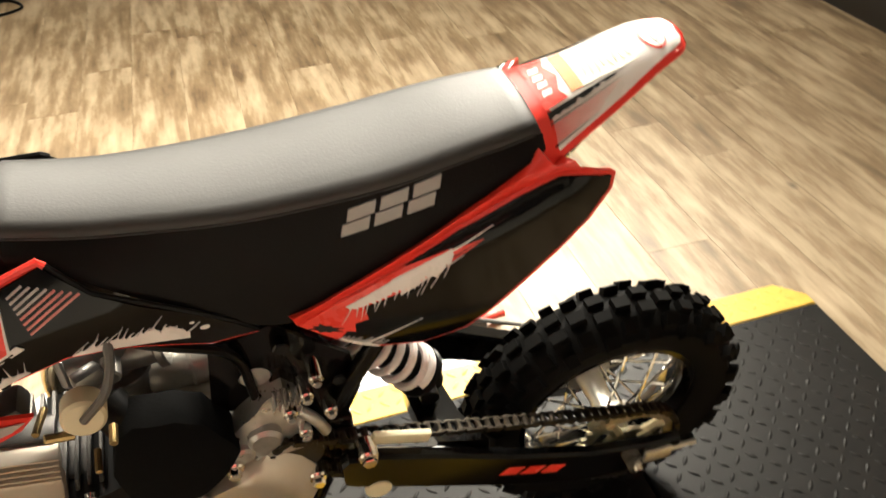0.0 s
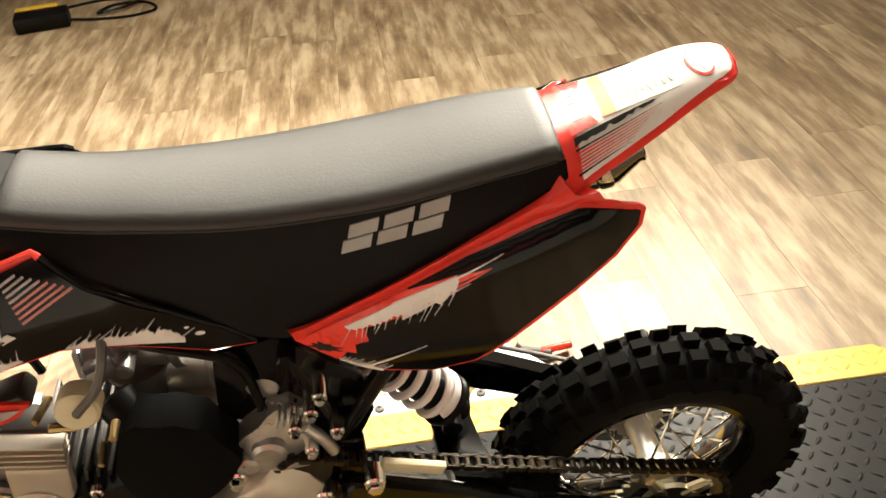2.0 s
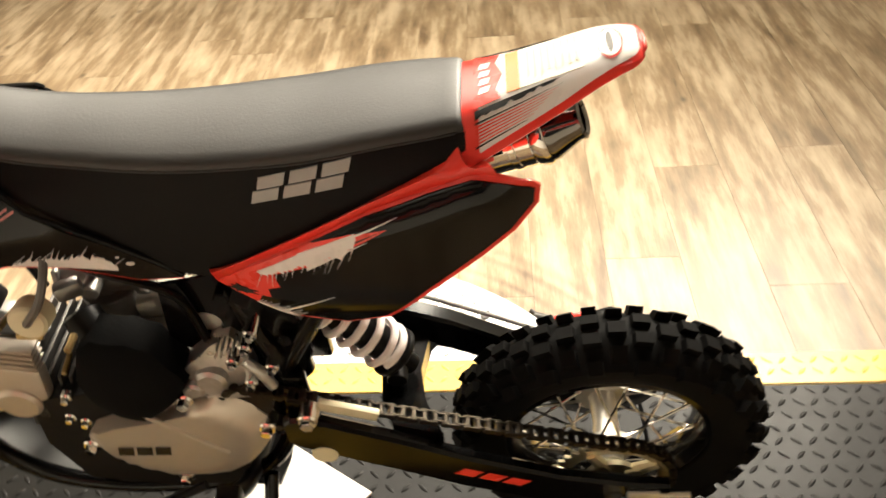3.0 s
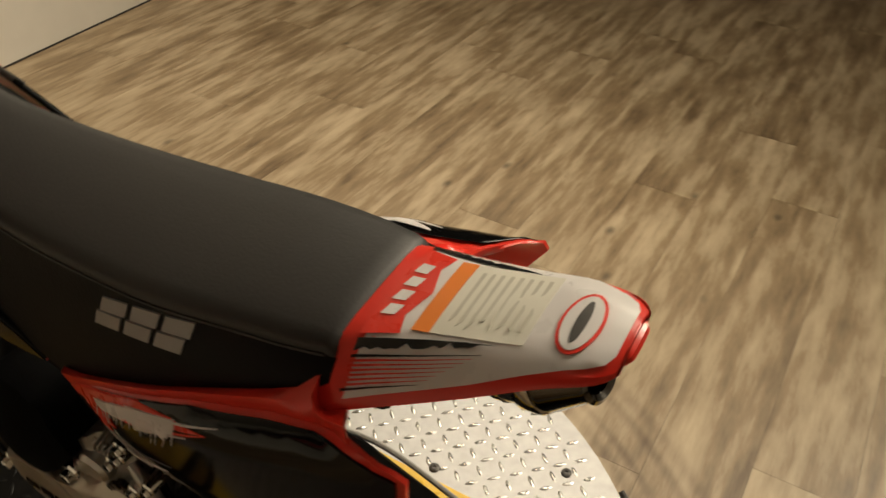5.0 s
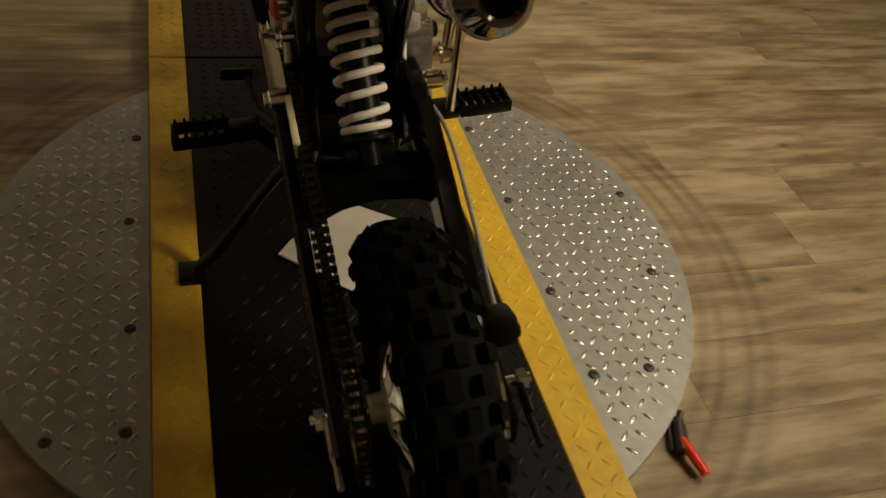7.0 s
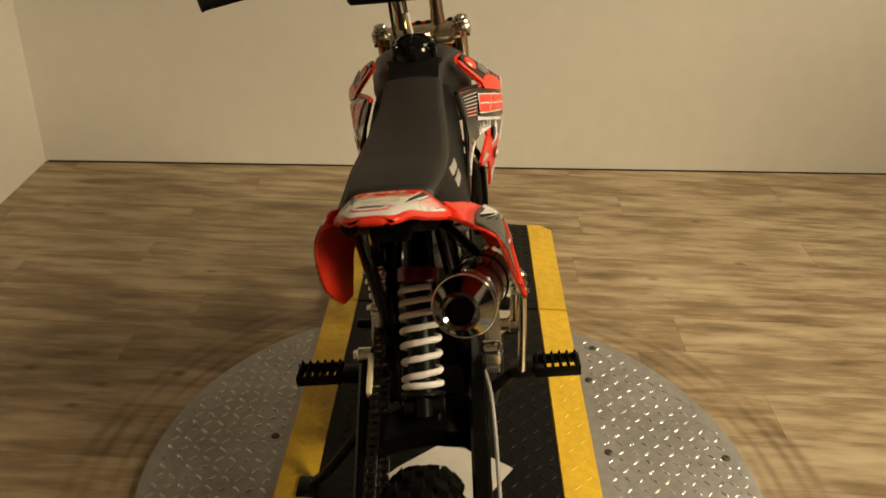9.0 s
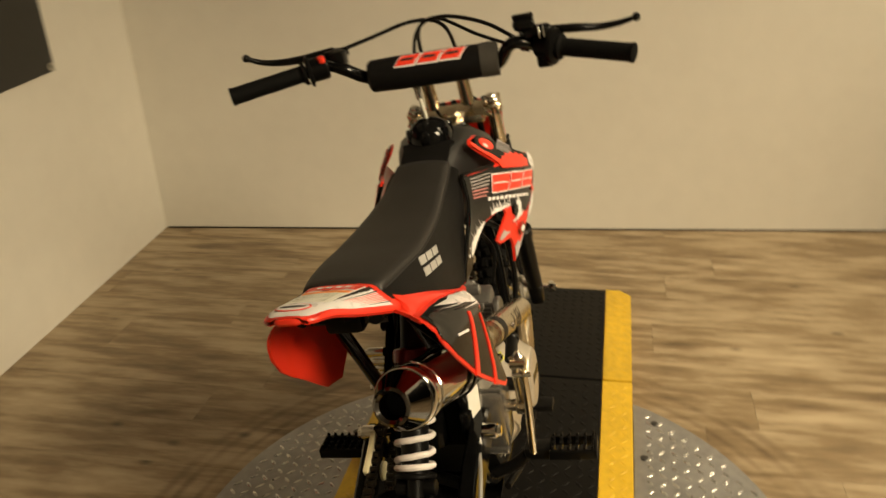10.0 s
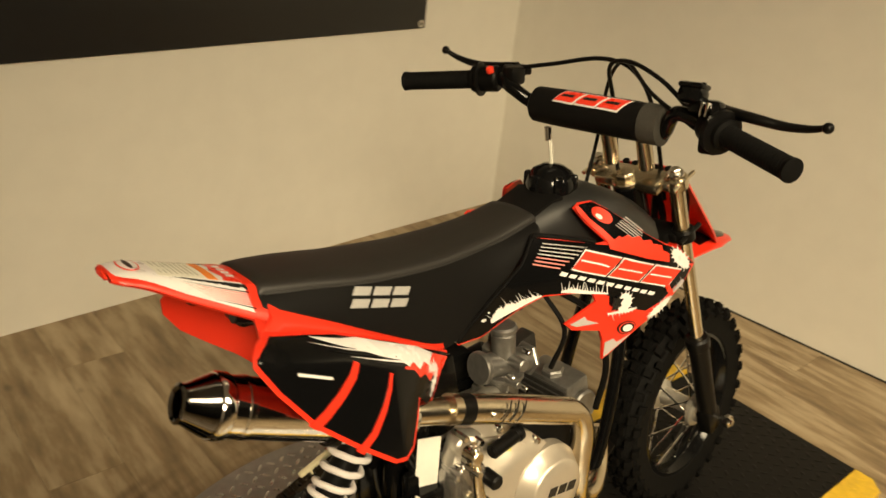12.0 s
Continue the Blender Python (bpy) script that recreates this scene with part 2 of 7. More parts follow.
def smooth_path(pts, n=6):
    """A Catmull-Rom line through the points."""
    p = [Vector(q) for q in pts]
    p = [p[0] * 2 - p[1]] + p + [p[-1] * 2 - p[-2]]
    out = []
    for i in range(1, len(p) - 2):
        for k in range(n):
            t = k / n
            a, b, c, d = p[i - 1], p[i], p[i + 1], p[i + 2]
            out.append(0.5 * (2 * b + (c - a) * t + (2 * a - 5 * b + 4 * c - d) * t * t + (3 * b - a - 3 * c + d) * t ** 3))
    out.append(p[-2])
    return out


def add_rings(bm, rings, mi=0, close=False, cap=True):
    vs = [[bm.verts.new(q) for q in r] for r in rings]
    n = len(vs[0])
    pairs = list(zip(vs, vs[1:])) + ([(vs[-1], vs[0])] if close else [])
    for a, b in pairs:
        for i in range(n):
            f = bm.faces.new((a[i], a[(i + 1) % n], b[(i + 1) % n], b[i]))
            f.material_index = mi
    if cap and not close:
        for r in (vs[0], vs[-1]):
            f = bm.faces.new(r)
            f.material_index = mi
    return vs


def tube(bm, pts, r, seg=10, smooth=0, mi=0, close=False):
    p = smooth_path(pts, smooth) if smooth else [Vector(q) for q in pts]
    rr = r if callable(r) else (lambda u: r)
    s, u, d = frame_of(p[1] - p[0])
    rings = []
    for i, q in enumerate(p):
        t = (p[(i + 1) % len(p)] - p[i - 1]) if close else p[min(i + 1, len(p) - 1)] - p[max(i - 1, 0)]
        t.normalize()
        s = (s - t * s.dot(t)).normalized()
        u = t.cross(s)
        k = rr(i / (len(p) - 1))
        rings.append([q + (s * math.cos(a) + u * math.sin(a)) * k for a in (2 * math.pi * j / seg for j in range(seg))])
    add_rings(bm, rings, mi, close)
    return bm


def rod(bm, a, b, r0, r1=None, seg=16, mi=0, bevel=0.0):
    a, b = Vector(a), Vector(b)
    r1 = r0 if r1 is None else r1
    s, u, d = frame_of(b - a)
    L = (b - a).length
    st = [(0, r0), (L, r1)]
    if bevel:
        st = [(0, r0 - bevel), (bevel, r0), (L - bevel, r1), (L, r1 - bevel)]
    add_rings(bm, [[a + d * h + (s * math.cos(t) + u * math.sin(t)) * r for t in (2 * math.pi * j / seg for j in range(seg))] for h, r in st], mi)
    return bm


def lathe(bm, prof, origin, axis, seg=40, mi=0, closed=False):
    """prof: (distance along the axis, radius)."""
    o = Vector(origin)
    s, u, d = frame_of(axis)
    rings = [[o + d * h + (s * math.cos(t) + u * math.sin(t)) * r for t in (2 * math.pi * j / seg for j in range(seg))] for h, r in prof]
    add_rings(bm, rings, mi, close=closed, cap=not closed)
    return bm


def box(bm, c, size, rot=None, bevel=0.0, mi=0, taper=1.0):
    res = bmesh.ops.create_cube(bm, size=1.0)
    vs = res["verts"]
    for v in vs:
        k = taper if v.co.z > 0 else 1.0
        v.co = V(v.co.x * size[0] * k, v.co.y * size[1] * k, v.co.z * size[2])
    fs = list({f for v in vs for f in v.link_faces})
    for f in fs:
        f.material_index = mi
    if bevel:
        es = list({e for f in fs for e in f.edges})
        out = bmesh.ops.bevel(bm, geom=es, offset=bevel, segments=2, affect="EDGES", profile=0.5)
        vs = list({v for f in out["faces"] for v in f.verts} | {v for v in vs if v.is_valid})
    m = Matrix.Translation(c) @ (rot.to_4x4() if rot is not None else Matrix.Identity(4))
    bmesh.ops.transform(bm, matrix=m, verts=vs)
    return bm


def cdt_fill(outline, step):
    """Points and triangles that fill a 2D outline, with a grid of inner points."""
    from mathutils.geometry import delaunay_2d_cdt
    pts = []
    n = len(outline)
    for i in range(n):
        a, b = Vector(outline[i]), Vector(outline[(i + 1) % n])
        k = max(1, int((b - a).length / step))
        pts += [a + (b - a) * j / k for j in range(k)]
    edge = [(i, (i + 1) % len(pts)) for i in range(len(pts))]
    xs, ys = [p.x for p in pts], [p.y for p in pts]
    inner = []
    for i in range(1, int((max(xs) - min(xs)) / step) + 1):
        for j in range(1, int((max(ys) - min(ys)) / step) + 1):
            q = V(min(xs) + i * step, min(ys) + j * step)
            if min((q - p).length for p in pts) > step * 0.6:
                inner.append(q)
    v, e, f, *_ = delaunay_2d_cdt(pts + inner, edge, [list(range(len(pts)))], 1, 1e-6)
    return v, f


def shell(bm, outline, place, thick=0.003, step=0.02, lift=0.0, mi=0, mi_back=None, axis=V(0, 1, 0)):
    """A curved plate: the outline in two coordinates, place(a, b) its outer face; thick goes inwards along -axis."""
    v, faces = cdt_fill(outline, step)
    outer = []
    for p in v:
        q = Vector(place(p[0], p[1]))
        n = axis
        if lift:                                 # films rise along the surface's own normal
            n = (Vector(place(p[0] + 0.002, p[1])) - q).cross(Vector(place(p[0], p[1] + 0.002)) - q)
            n = n.normalized() if n.length > 1e-12 else axis
            n = n if n.dot(axis) >= 0 else -n
        outer.append(bm.verts.new(q + n * lift))
    inner = [bm.verts.new(q.co - axis * thick) for q in outer]
    count = {}
    for f in faces:
        bm.faces.new([outer[i] for i in f]).material_index = mi
        bm.faces.new([inner[i] for i in reversed(f)]).material_index = mi if mi_back is None else mi_back
        for k in range(len(f)):
            a, b = f[k], f[(k + 1) % len(f)]
            if (b, a) in count:
                del count[(b, a)]
            else:
                count[(a, b)] = 1
    for a, b in count:
        bm.faces.new((outer[b], outer[a], inner[a], inner[b])).material_index = mi
    return bm


def spiky(cx, cy, rx, ry, n, seed, turn=0.0, depth=0.45):
    """A splash: an outline with uneven points."""
    rnd = random.Random(seed)
    out = []
    for i in range(n):
        a = 2 * math.pi * i / n
        k = rnd.uniform(1 - depth * 0.25, 1 + depth) if i % 2 else rnd.uniform(1 - depth, 1 - depth * 0.6)
        x, y = rx * k * math.cos(a), ry * k * math.sin(a)
        out.append((cx + x * math.cos(turn) - y * math.sin(turn), cy + x * math.sin(turn) + y * math.cos(turn)))
    return out


def splash(cx, cy, rx, ry, n, seed, turn=0.0, reach=0.9, side=0):
    """A paint splash: a lumpy blob with thin uneven rays; side 1 keeps the rays to the upper half."""
    rnd = random.Random(seed)
    out = []
    for i in range(n):
        a = 2 * math.pi * (i + rnd.uniform(-0.2, 0.2)) / n
        d = math.pi / n
        up = side == 0 or math.sin(a) > -0.15
        ray = rnd.uniform(0.25, 1.0) * reach * ry if up else 0.04 * ry
        for da, k, ext in ((-d * 0.8, rnd.uniform(0.88, 1.0), 0.0), (-d * 0.28, 1.03, 0.0), (0.0, 1.0, ray), (d * 0.28, 1.03, 0.0)):
            x, y = rx * k * math.cos(a + da) + ext * math.cos(a), ry * k * math.sin(a + da) + ext * math.sin(a)
            out.append((cx + x * math.cos(turn) - y * math.sin(turn), cy + x * math.sin(turn) + y * math.cos(turn)))
    return out


def brush(a, b, h0, h1, n, seed, lean, reach, side=1):
    """A brushed smear from a to b: it thickens from h0 to h1, with thin uneven bristles on one side."""
    rnd = random.Random(seed)
    a, b = Vector(a), Vector(b)
    d = (b - a).normalized()
    up = V(-d.y, d.x) * side
    L = (b - a).length
    out = [a, a.lerp(b, 0.5) - up * h0 * 0.4, b]
    for i in range(n):
        t = 1 - (i + 0.5) / n
        w = 0.5 * L / n
        h = (h0 + (h1 - h0) * t ** 0.8) * min(1.0, 0.25 + (1 - t) * 4.0) * rnd.uniform(0.75, 1.1)
        p, ray, tip = a + d * (L * t), rnd.uniform(0.1, 1.0) ** 1.4 * reach, lean + rnd.uniform(-0.35, 0.35)
        out += [p + d * w * rnd.uniform(0.45, 0.95) + up * h * rnd.uniform(0.7, 1.0), p + d * w * 0.22 + up * h, p + up * (h + ray) + d * tip * ray, p - d * w * 0.22 + up * h]
    return [(q.x, q.y) for q in out]


def slanted(x0, y0, w, h, lean, turn=0.0):
    """A slanted block, its lower corner at x0, y0."""
    q = [(0, 0), (w, 0), (w + lean, h), (lean, h)]
    return [(x0 + a * math.cos(turn) - b * math.sin(turn), y0 + a * math.sin(turn) + b * math.cos(turn)) for a, b in q]


# ---------------------------------------------------------------- room
def line_wall(name, a, b, h, t, material, kind="structure", label=""):
    """An upright wall from a to b; its thickness lies to the right of the way from a to b."""
    a, b = Vector(a), Vector(b)
    d = (b - a).normalized()
    o = V(d.y, -d.x) * t
    bm = bmesh.new()
    q = [a, b, b + o, a + o]
    lo = [bm.verts.new((p.x, p.y, 0)) for p in q]
    hi = [bm.verts.new((p.x, p.y, h)) for p in q]
    bm.faces.new(lo), bm.faces.new(hi)
    for i in range(4):
        bm.faces.new((lo[i], lo[(i + 1) % 4], hi[(i + 1) % 4], hi[i]))
    return tagged(part(name, bm, material, flat=True), label, "wall", kind=kind)


FL, FR = (2.085, 1.428), (2.345, -1.71)          # the front wall's foot, from the left corner to the dark opening
line_wall("wall_front", FL, FR, CEIL, -0.12, PAINT, label="plain off-white painted wall lit by warm lamps")
bm = bmesh.new()
box(bm, (2.423, -1.752, CEIL / 2), (0.16, 0.082, CEIL), bevel=0.004)
tagged(part("trim", bm, PAINT), "off-white painted corner post of the opening", "trim", kind="structure")
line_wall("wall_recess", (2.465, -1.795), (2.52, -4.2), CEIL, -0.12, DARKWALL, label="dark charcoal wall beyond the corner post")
line_wall("wall_left", (-1.62, 1.235), FL, CEIL, -0.12, PAINT, label="plain off-white painted wall behind the banner")
line_wall("wall_back", (-1.50, -4.2), (-1.50, 1.24), CEIL, -0.12, PAINT, label="grey-white painted wall above a black baseboard")
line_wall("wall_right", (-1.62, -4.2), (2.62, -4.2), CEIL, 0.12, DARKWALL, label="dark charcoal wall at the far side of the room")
# thin dark strip along the front wall's foot
line_wall("foot_line", (FL[0] - 0.003, FL[1] - 0.01), (FR[0] - 0.003, FR[1]), 0.005, -0.006, BASEB, label="thin dark line at the wall's foot")
bm = bmesh.new()
box(bm, (-1.492, -1.435, 0.05), (0.016, 5.5, 0.10), bevel=0.002)
tagged(part("baseboard", bm, BASEB), "black rubber baseboard along the wall", "baseboard", kind="structure")
bm = bmesh.new()
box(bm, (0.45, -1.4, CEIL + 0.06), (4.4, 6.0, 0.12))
tagged(part("ceiling", bm, CEILING, flat=True), "ceiling out of view, darkened to weaken bounced light", "ceiling", kind="structure")
for eye, aim, lw, size, spread in SPOTS:
    base, r_ = new("assumed_floodlight"), size / 2
    base.matrix_world = look(eye, aim)
    bm = bmesh.new()
    lathe(bm, [(0.010, r_ + 0.02), (-0.012, r_ + 0.02), (-0.014, r_ + 0.012), (0.010, r_ + 0.010)], (0, 0, 0), (0, 0, 1), 40, closed=True)
    lathe(bm, [(0.0102, r_ + 0.018), (0.03, r_ + 0.010), (0.05, r_ * 0.8)], (0, 0, 0), (0, 0, 1), 40)
    part("housing", bm, BLACKPL, base, "round black lamp housing")
    bm = bmesh.new()
    lathe(bm, [(0.004, r_ + 0.009), (0.008, r_ + 0.009), (0.0085, 0.001)], (0, 0, 0), (0, 0, 1), 40)
    part("lens", bm, DIFF, base, "glowing warm diffuser")
    bm = bmesh.new()
    top = base.matrix_world.inverted() @ Vector((eye[0], eye[1] - 0.02, CEIL))
    rod(bm, (0, 0, 0.04), top, 0.014, seg=10)
    part("bracket", bm, BLACKPL, base)
    tagged(base, "round floodlight out of view, its form and place assumed", "floodlight", "floodlights")
# housings for the added fill tubes
for lx, ly, lsx, lsy, lw in FILL_TUBES:
    base = new("fill_fixture")
    base.matrix_world = pose(lx, ly, CEIL)
    bm = bmesh.new()
    box(bm, (0, 0, -0.03), (lsx + 0.06, lsy + 0.06, 0.06), bevel=0.006)
    part("housing", bm, LAMPWHITE, base)
    bm = bmesh.new()
    rod(bm, (-lsx / 2, 0, -0.068), (lsx / 2, 0, -0.068), 0.014, seg=12)
    part("tube", bm, DIFF, base, "glowing warm tube added for fill")
    tagged(base, "white tube fixture added out of view for fill light", "ceiling light", "ceiling lights")

# ---------------------------------------------------------------- turntable
DC, DR, DZ = (0.635, -0.025), 0.587, 0.02       # turning disc: middle, radius, height
PW, PZ, PX0, PX1 = 0.30, 0.04, -0.445, 1.687     # platform: half width, height, ends
SEAM_F, SEAM_R, STRIP = 1.216, 0.05, 0.072


def lugs(bm, inside, x0, x1, y0, y1, z, pitch=0.0255, mi=0):
    """Raised lens-shaped treads in crossing pairs."""
    i0 = 0
    for i in range(int((x1 - x0) / pitch) + 1):
        for j in range(int((y1 - y0) / pitch) + 1):
            x, y = x0 + (i + 0.5) * pitch, y0 + (j + 0.5) * pitch
            if not inside(x, y):
                continue
            a = math.radians(45 if (i + j) % 2 else -45)
            c, s = math.cos(a), math.sin(a)
            L, W, H = 0.0115, 0.0038, 0.0016
            o = [(-L, 0), (-L * 0.55, -W * 0.8), (0, -W), (L * 0.55, -W * 0.8), (L, 0), (L * 0.55, W * 0.8), (0, W), (-L * 0.55, W * 0.8)]
            lo = [bm.verts.new((x + u * c - v * s, y + u * s + v * c, z - 0.0002)) for u, v in o]
            hi = [bm.verts.new((x + u * c - v * s, y + u * s + v * c, z + H)) for u, v in ((-L * 0.6, 0), (0, -W * 0.4), (L * 0.6, 0), (0, W * 0.4))]
            for q in ((lo[0], lo[1], hi[0]), (lo[1], lo[2], hi[1], hi[0]), (lo[2], lo[3], hi[2], hi[1]), (lo[3], lo[4], hi[2]), (lo[4], lo[5], hi[2]),
                      (lo[5], lo[6], hi[3], hi[2]), (lo[6], lo[7], hi[0], hi[3]), (lo[7], lo[0], hi[0]), (hi[0], hi[1], hi[2], hi[3])):
                bm.faces.new(q).material_index = mi
    return bm


def prism(bm, outline, z0, z1, mi=0, bevel=0.0):
    lo = [bm.verts.new((x, y, z0)) for x, y in outline]
    hi = [bm.verts.new((x, y, z1)) for x, y in outline]
    f = [bm.faces.new(list(reversed(lo))), bm.faces.new(hi)]
    for i in range(len(lo)):
        f.append(bm.faces.new((lo[i], lo[(i + 1) % len(lo)], hi[(i + 1) % len(hi)], hi[i])))
    for q in f:
        q.material_index = mi
    if bevel:
        bmesh.ops.bevel(bm, geom=list(f[1].edges), offset=bevel, segments=2, affect="EDGES")
    return bm


def disc_half(sign):
    e = PW + 0.002
    a0 = math.asin((e - sign * DC[1]) / DR)
    out = []
    for k in range(33):
        a = a0 + (math.pi - 2 * a0) * k / 32
        out.append((DC[0] + DR * math.cos(a), DC[1] + sign * DR * math.sin(a)))
    return out if sign > 0 else out[::-1]


turntable = new("turntable")
for sign in (1, -1):
    bm = bmesh.new()
    o = disc_half(sign)
    prism(bm, o, 0.002, DZ, bevel=0.002)
    lugs(bm, lambda x, y: math.hypot(x - DC[0], y - DC[1]) < DR - 0.016 and sign * y > PW + 0.014, DC[0] - DR, DC[0] + DR, -0.63, 0.63, DZ, mi=1)
    part("tread_plate", bm, [STEEL, LUGSTEEL], turntable, "bare diamond-tread steel segment")
    for bx, by in ((0.48, 0.331), (0.72, 0.335), (0.955, 0.325), (0.505, 0.535), (0.72, 0.57), (0.95, 0.50), (0.30, 0.335), (0.30, 0.43), (1.08, 0.35)):
        if math.hypot(bx - DC[0], sign * by - DC[1]) > DR - 0.02:
            continue
        bm = bmesh.new()
        lathe(bm, [(-0.001, 0.0085), (0.002, 0.0085), (0.0035, 0.006), (0.0035, 0.003), (0.0015, 0.002)], (bx, sign * by, DZ), (0, 0, 1), 14)
        part("bolt", bm, DARKALLOY, turntable, "dark countersunk bolt")
tagged(turntable, "round turntable of diamond-tread steel lying on the floor", "turntable")

platform = new("motorcycle_platform")
CH = 0.045
for i, (x0, x1) in enumerate(((SEAM_R, SEAM_F - 0.006), (SEAM_F, PX1), (PX0, SEAM_R - 0.006))):
    iy = PW - STRIP
    bm = bmesh.new()
    prism(bm, [(x0, -iy), (x1, -iy), (x1, iy), (x0, iy)], 0.004, PZ, bevel=0.0015)
    lugs(bm, lambda x, y: x0 + 0.015 < x < x1 - 0.015 and abs(y) < iy - 0.012, x0, x1, -iy, iy, PZ, mi=1)
    part("deck_plate", bm, [DECK, DECK], platform, "black-painted diamond-tread deck plate")
    for sign in (1, -1):
        a, b = sorted((sign * (iy + 0.001), sign * PW))
        far = PW if sign > 0 else -PW
        near = sign * (iy + 0.001)
        o = [(x0, near), (x1, near), (x1, far), (x0, far)]
        if i == 1:
            o = [(x0, near), (x1, near), (x1, far - sign * 0.03), (x1 - 0.03, far), (x0, far)]
        if i == 2:
            o = [(x1, near), (x1, far), (x0 + CH, far), (x0, far - sign * CH), (x0, near)]
        bm = bmesh.new()
        prism(bm, o, 0.004, PZ + 0.001, bevel=0.0015)
        lugs(bm, lambda x, y: x0 + 0.018 < x < x1 - 0.018 and a + 0.012 < y < b - 0.012, x0, x1, a + 0.006, b - 0.004, PZ + 0.001, mi=1)
        part("edge_strip", bm, [YELLOW, YELLOW], platform, "yellow-painted tread edge strip")
tagged(platform, "long low black tread-plate platform with yellow edges", "platform")
bm = bmesh.new()
prism(bm, [(0.635, -0.137), (0.713, -0.020), (0.620, 0.085), (0.590, 0.108), (0.505, 0.018), (0.470, -0.027)], PZ + 0.0035, PZ + 0.0065, bevel=0.001)
board = part("smooth_board", bm, mat("pale_board", (0.50, 0.47, 0.43), 0.42, grain=0.18, scale=30, bump=0.15, wear=0.06), None)
tagged(board, "smooth pale board lying on the deck under the bike", "board")

# ---------------------------------------------------------------- dirt bike (its own axes: x ahead, y to its left, z up)
bike = new("dirt_bike")
bike.matrix_world = pose(0.092, -0.02, PZ + 0.003, -7.5, 0, 0) @ Matrix.Scale(0.985, 4)      # it leans to its left on the side stand
tagged(bike, "small red, black and white dirt bike leaning on its side stand", "dirt bike")
RW, RWR = V(0.045, 0, 0.2025), 0.2025              # rear wheel
FW, FWR = V(1.160, 0, 0.2235), 0.2235              # front wheel
AX = V(-0.373, 0, 0.928).normalized()            # steering axis, upwards
HEAD = V(0.913, 0, 0.743)
STEER = Matrix.Translation(HEAD) @ Matrix.Rotation(math.radians(4.0), 4, AX) @ Matrix.Translation(-HEAD)


def turned(bm):
    bmesh.ops.transform(bm, matrix=STEER, verts=bm.verts)
    return bm


def interp(table, x):
    """Smooth value between rows of (x, value), with no overshoot."""
    if x <= table[0][0]:
        return table[0][1]
    if x >= table[-1][0]:
        return table[-1][1]
    n = len(table)
    d = [(table[i + 1][1] - table[i][1]) / (table[i + 1][0] - table[i][0]) for i in range(n - 1)]
    m = [d[0]] + [0.0 if d[i - 1] * d[i] <= 0 else 2 * d[i - 1] * d[i] / (d[i - 1] + d[i]) for i in range(1, n - 1)] + [d[-1]]
    i = max(k for k in range(n - 1) if table[k][0] <= x)
    h = table[i + 1][0] - table[i][0]
    t = (x - table[i][0]) / h
    return ((1 + 2 * t) * (1 - t) ** 2 * table[i][1] + t * (1 - t) ** 2 * h * m[i] + t * t * (3 - 2 * t) * table[i + 1][1] + t * t * (t - 1) * h * m[i + 1])


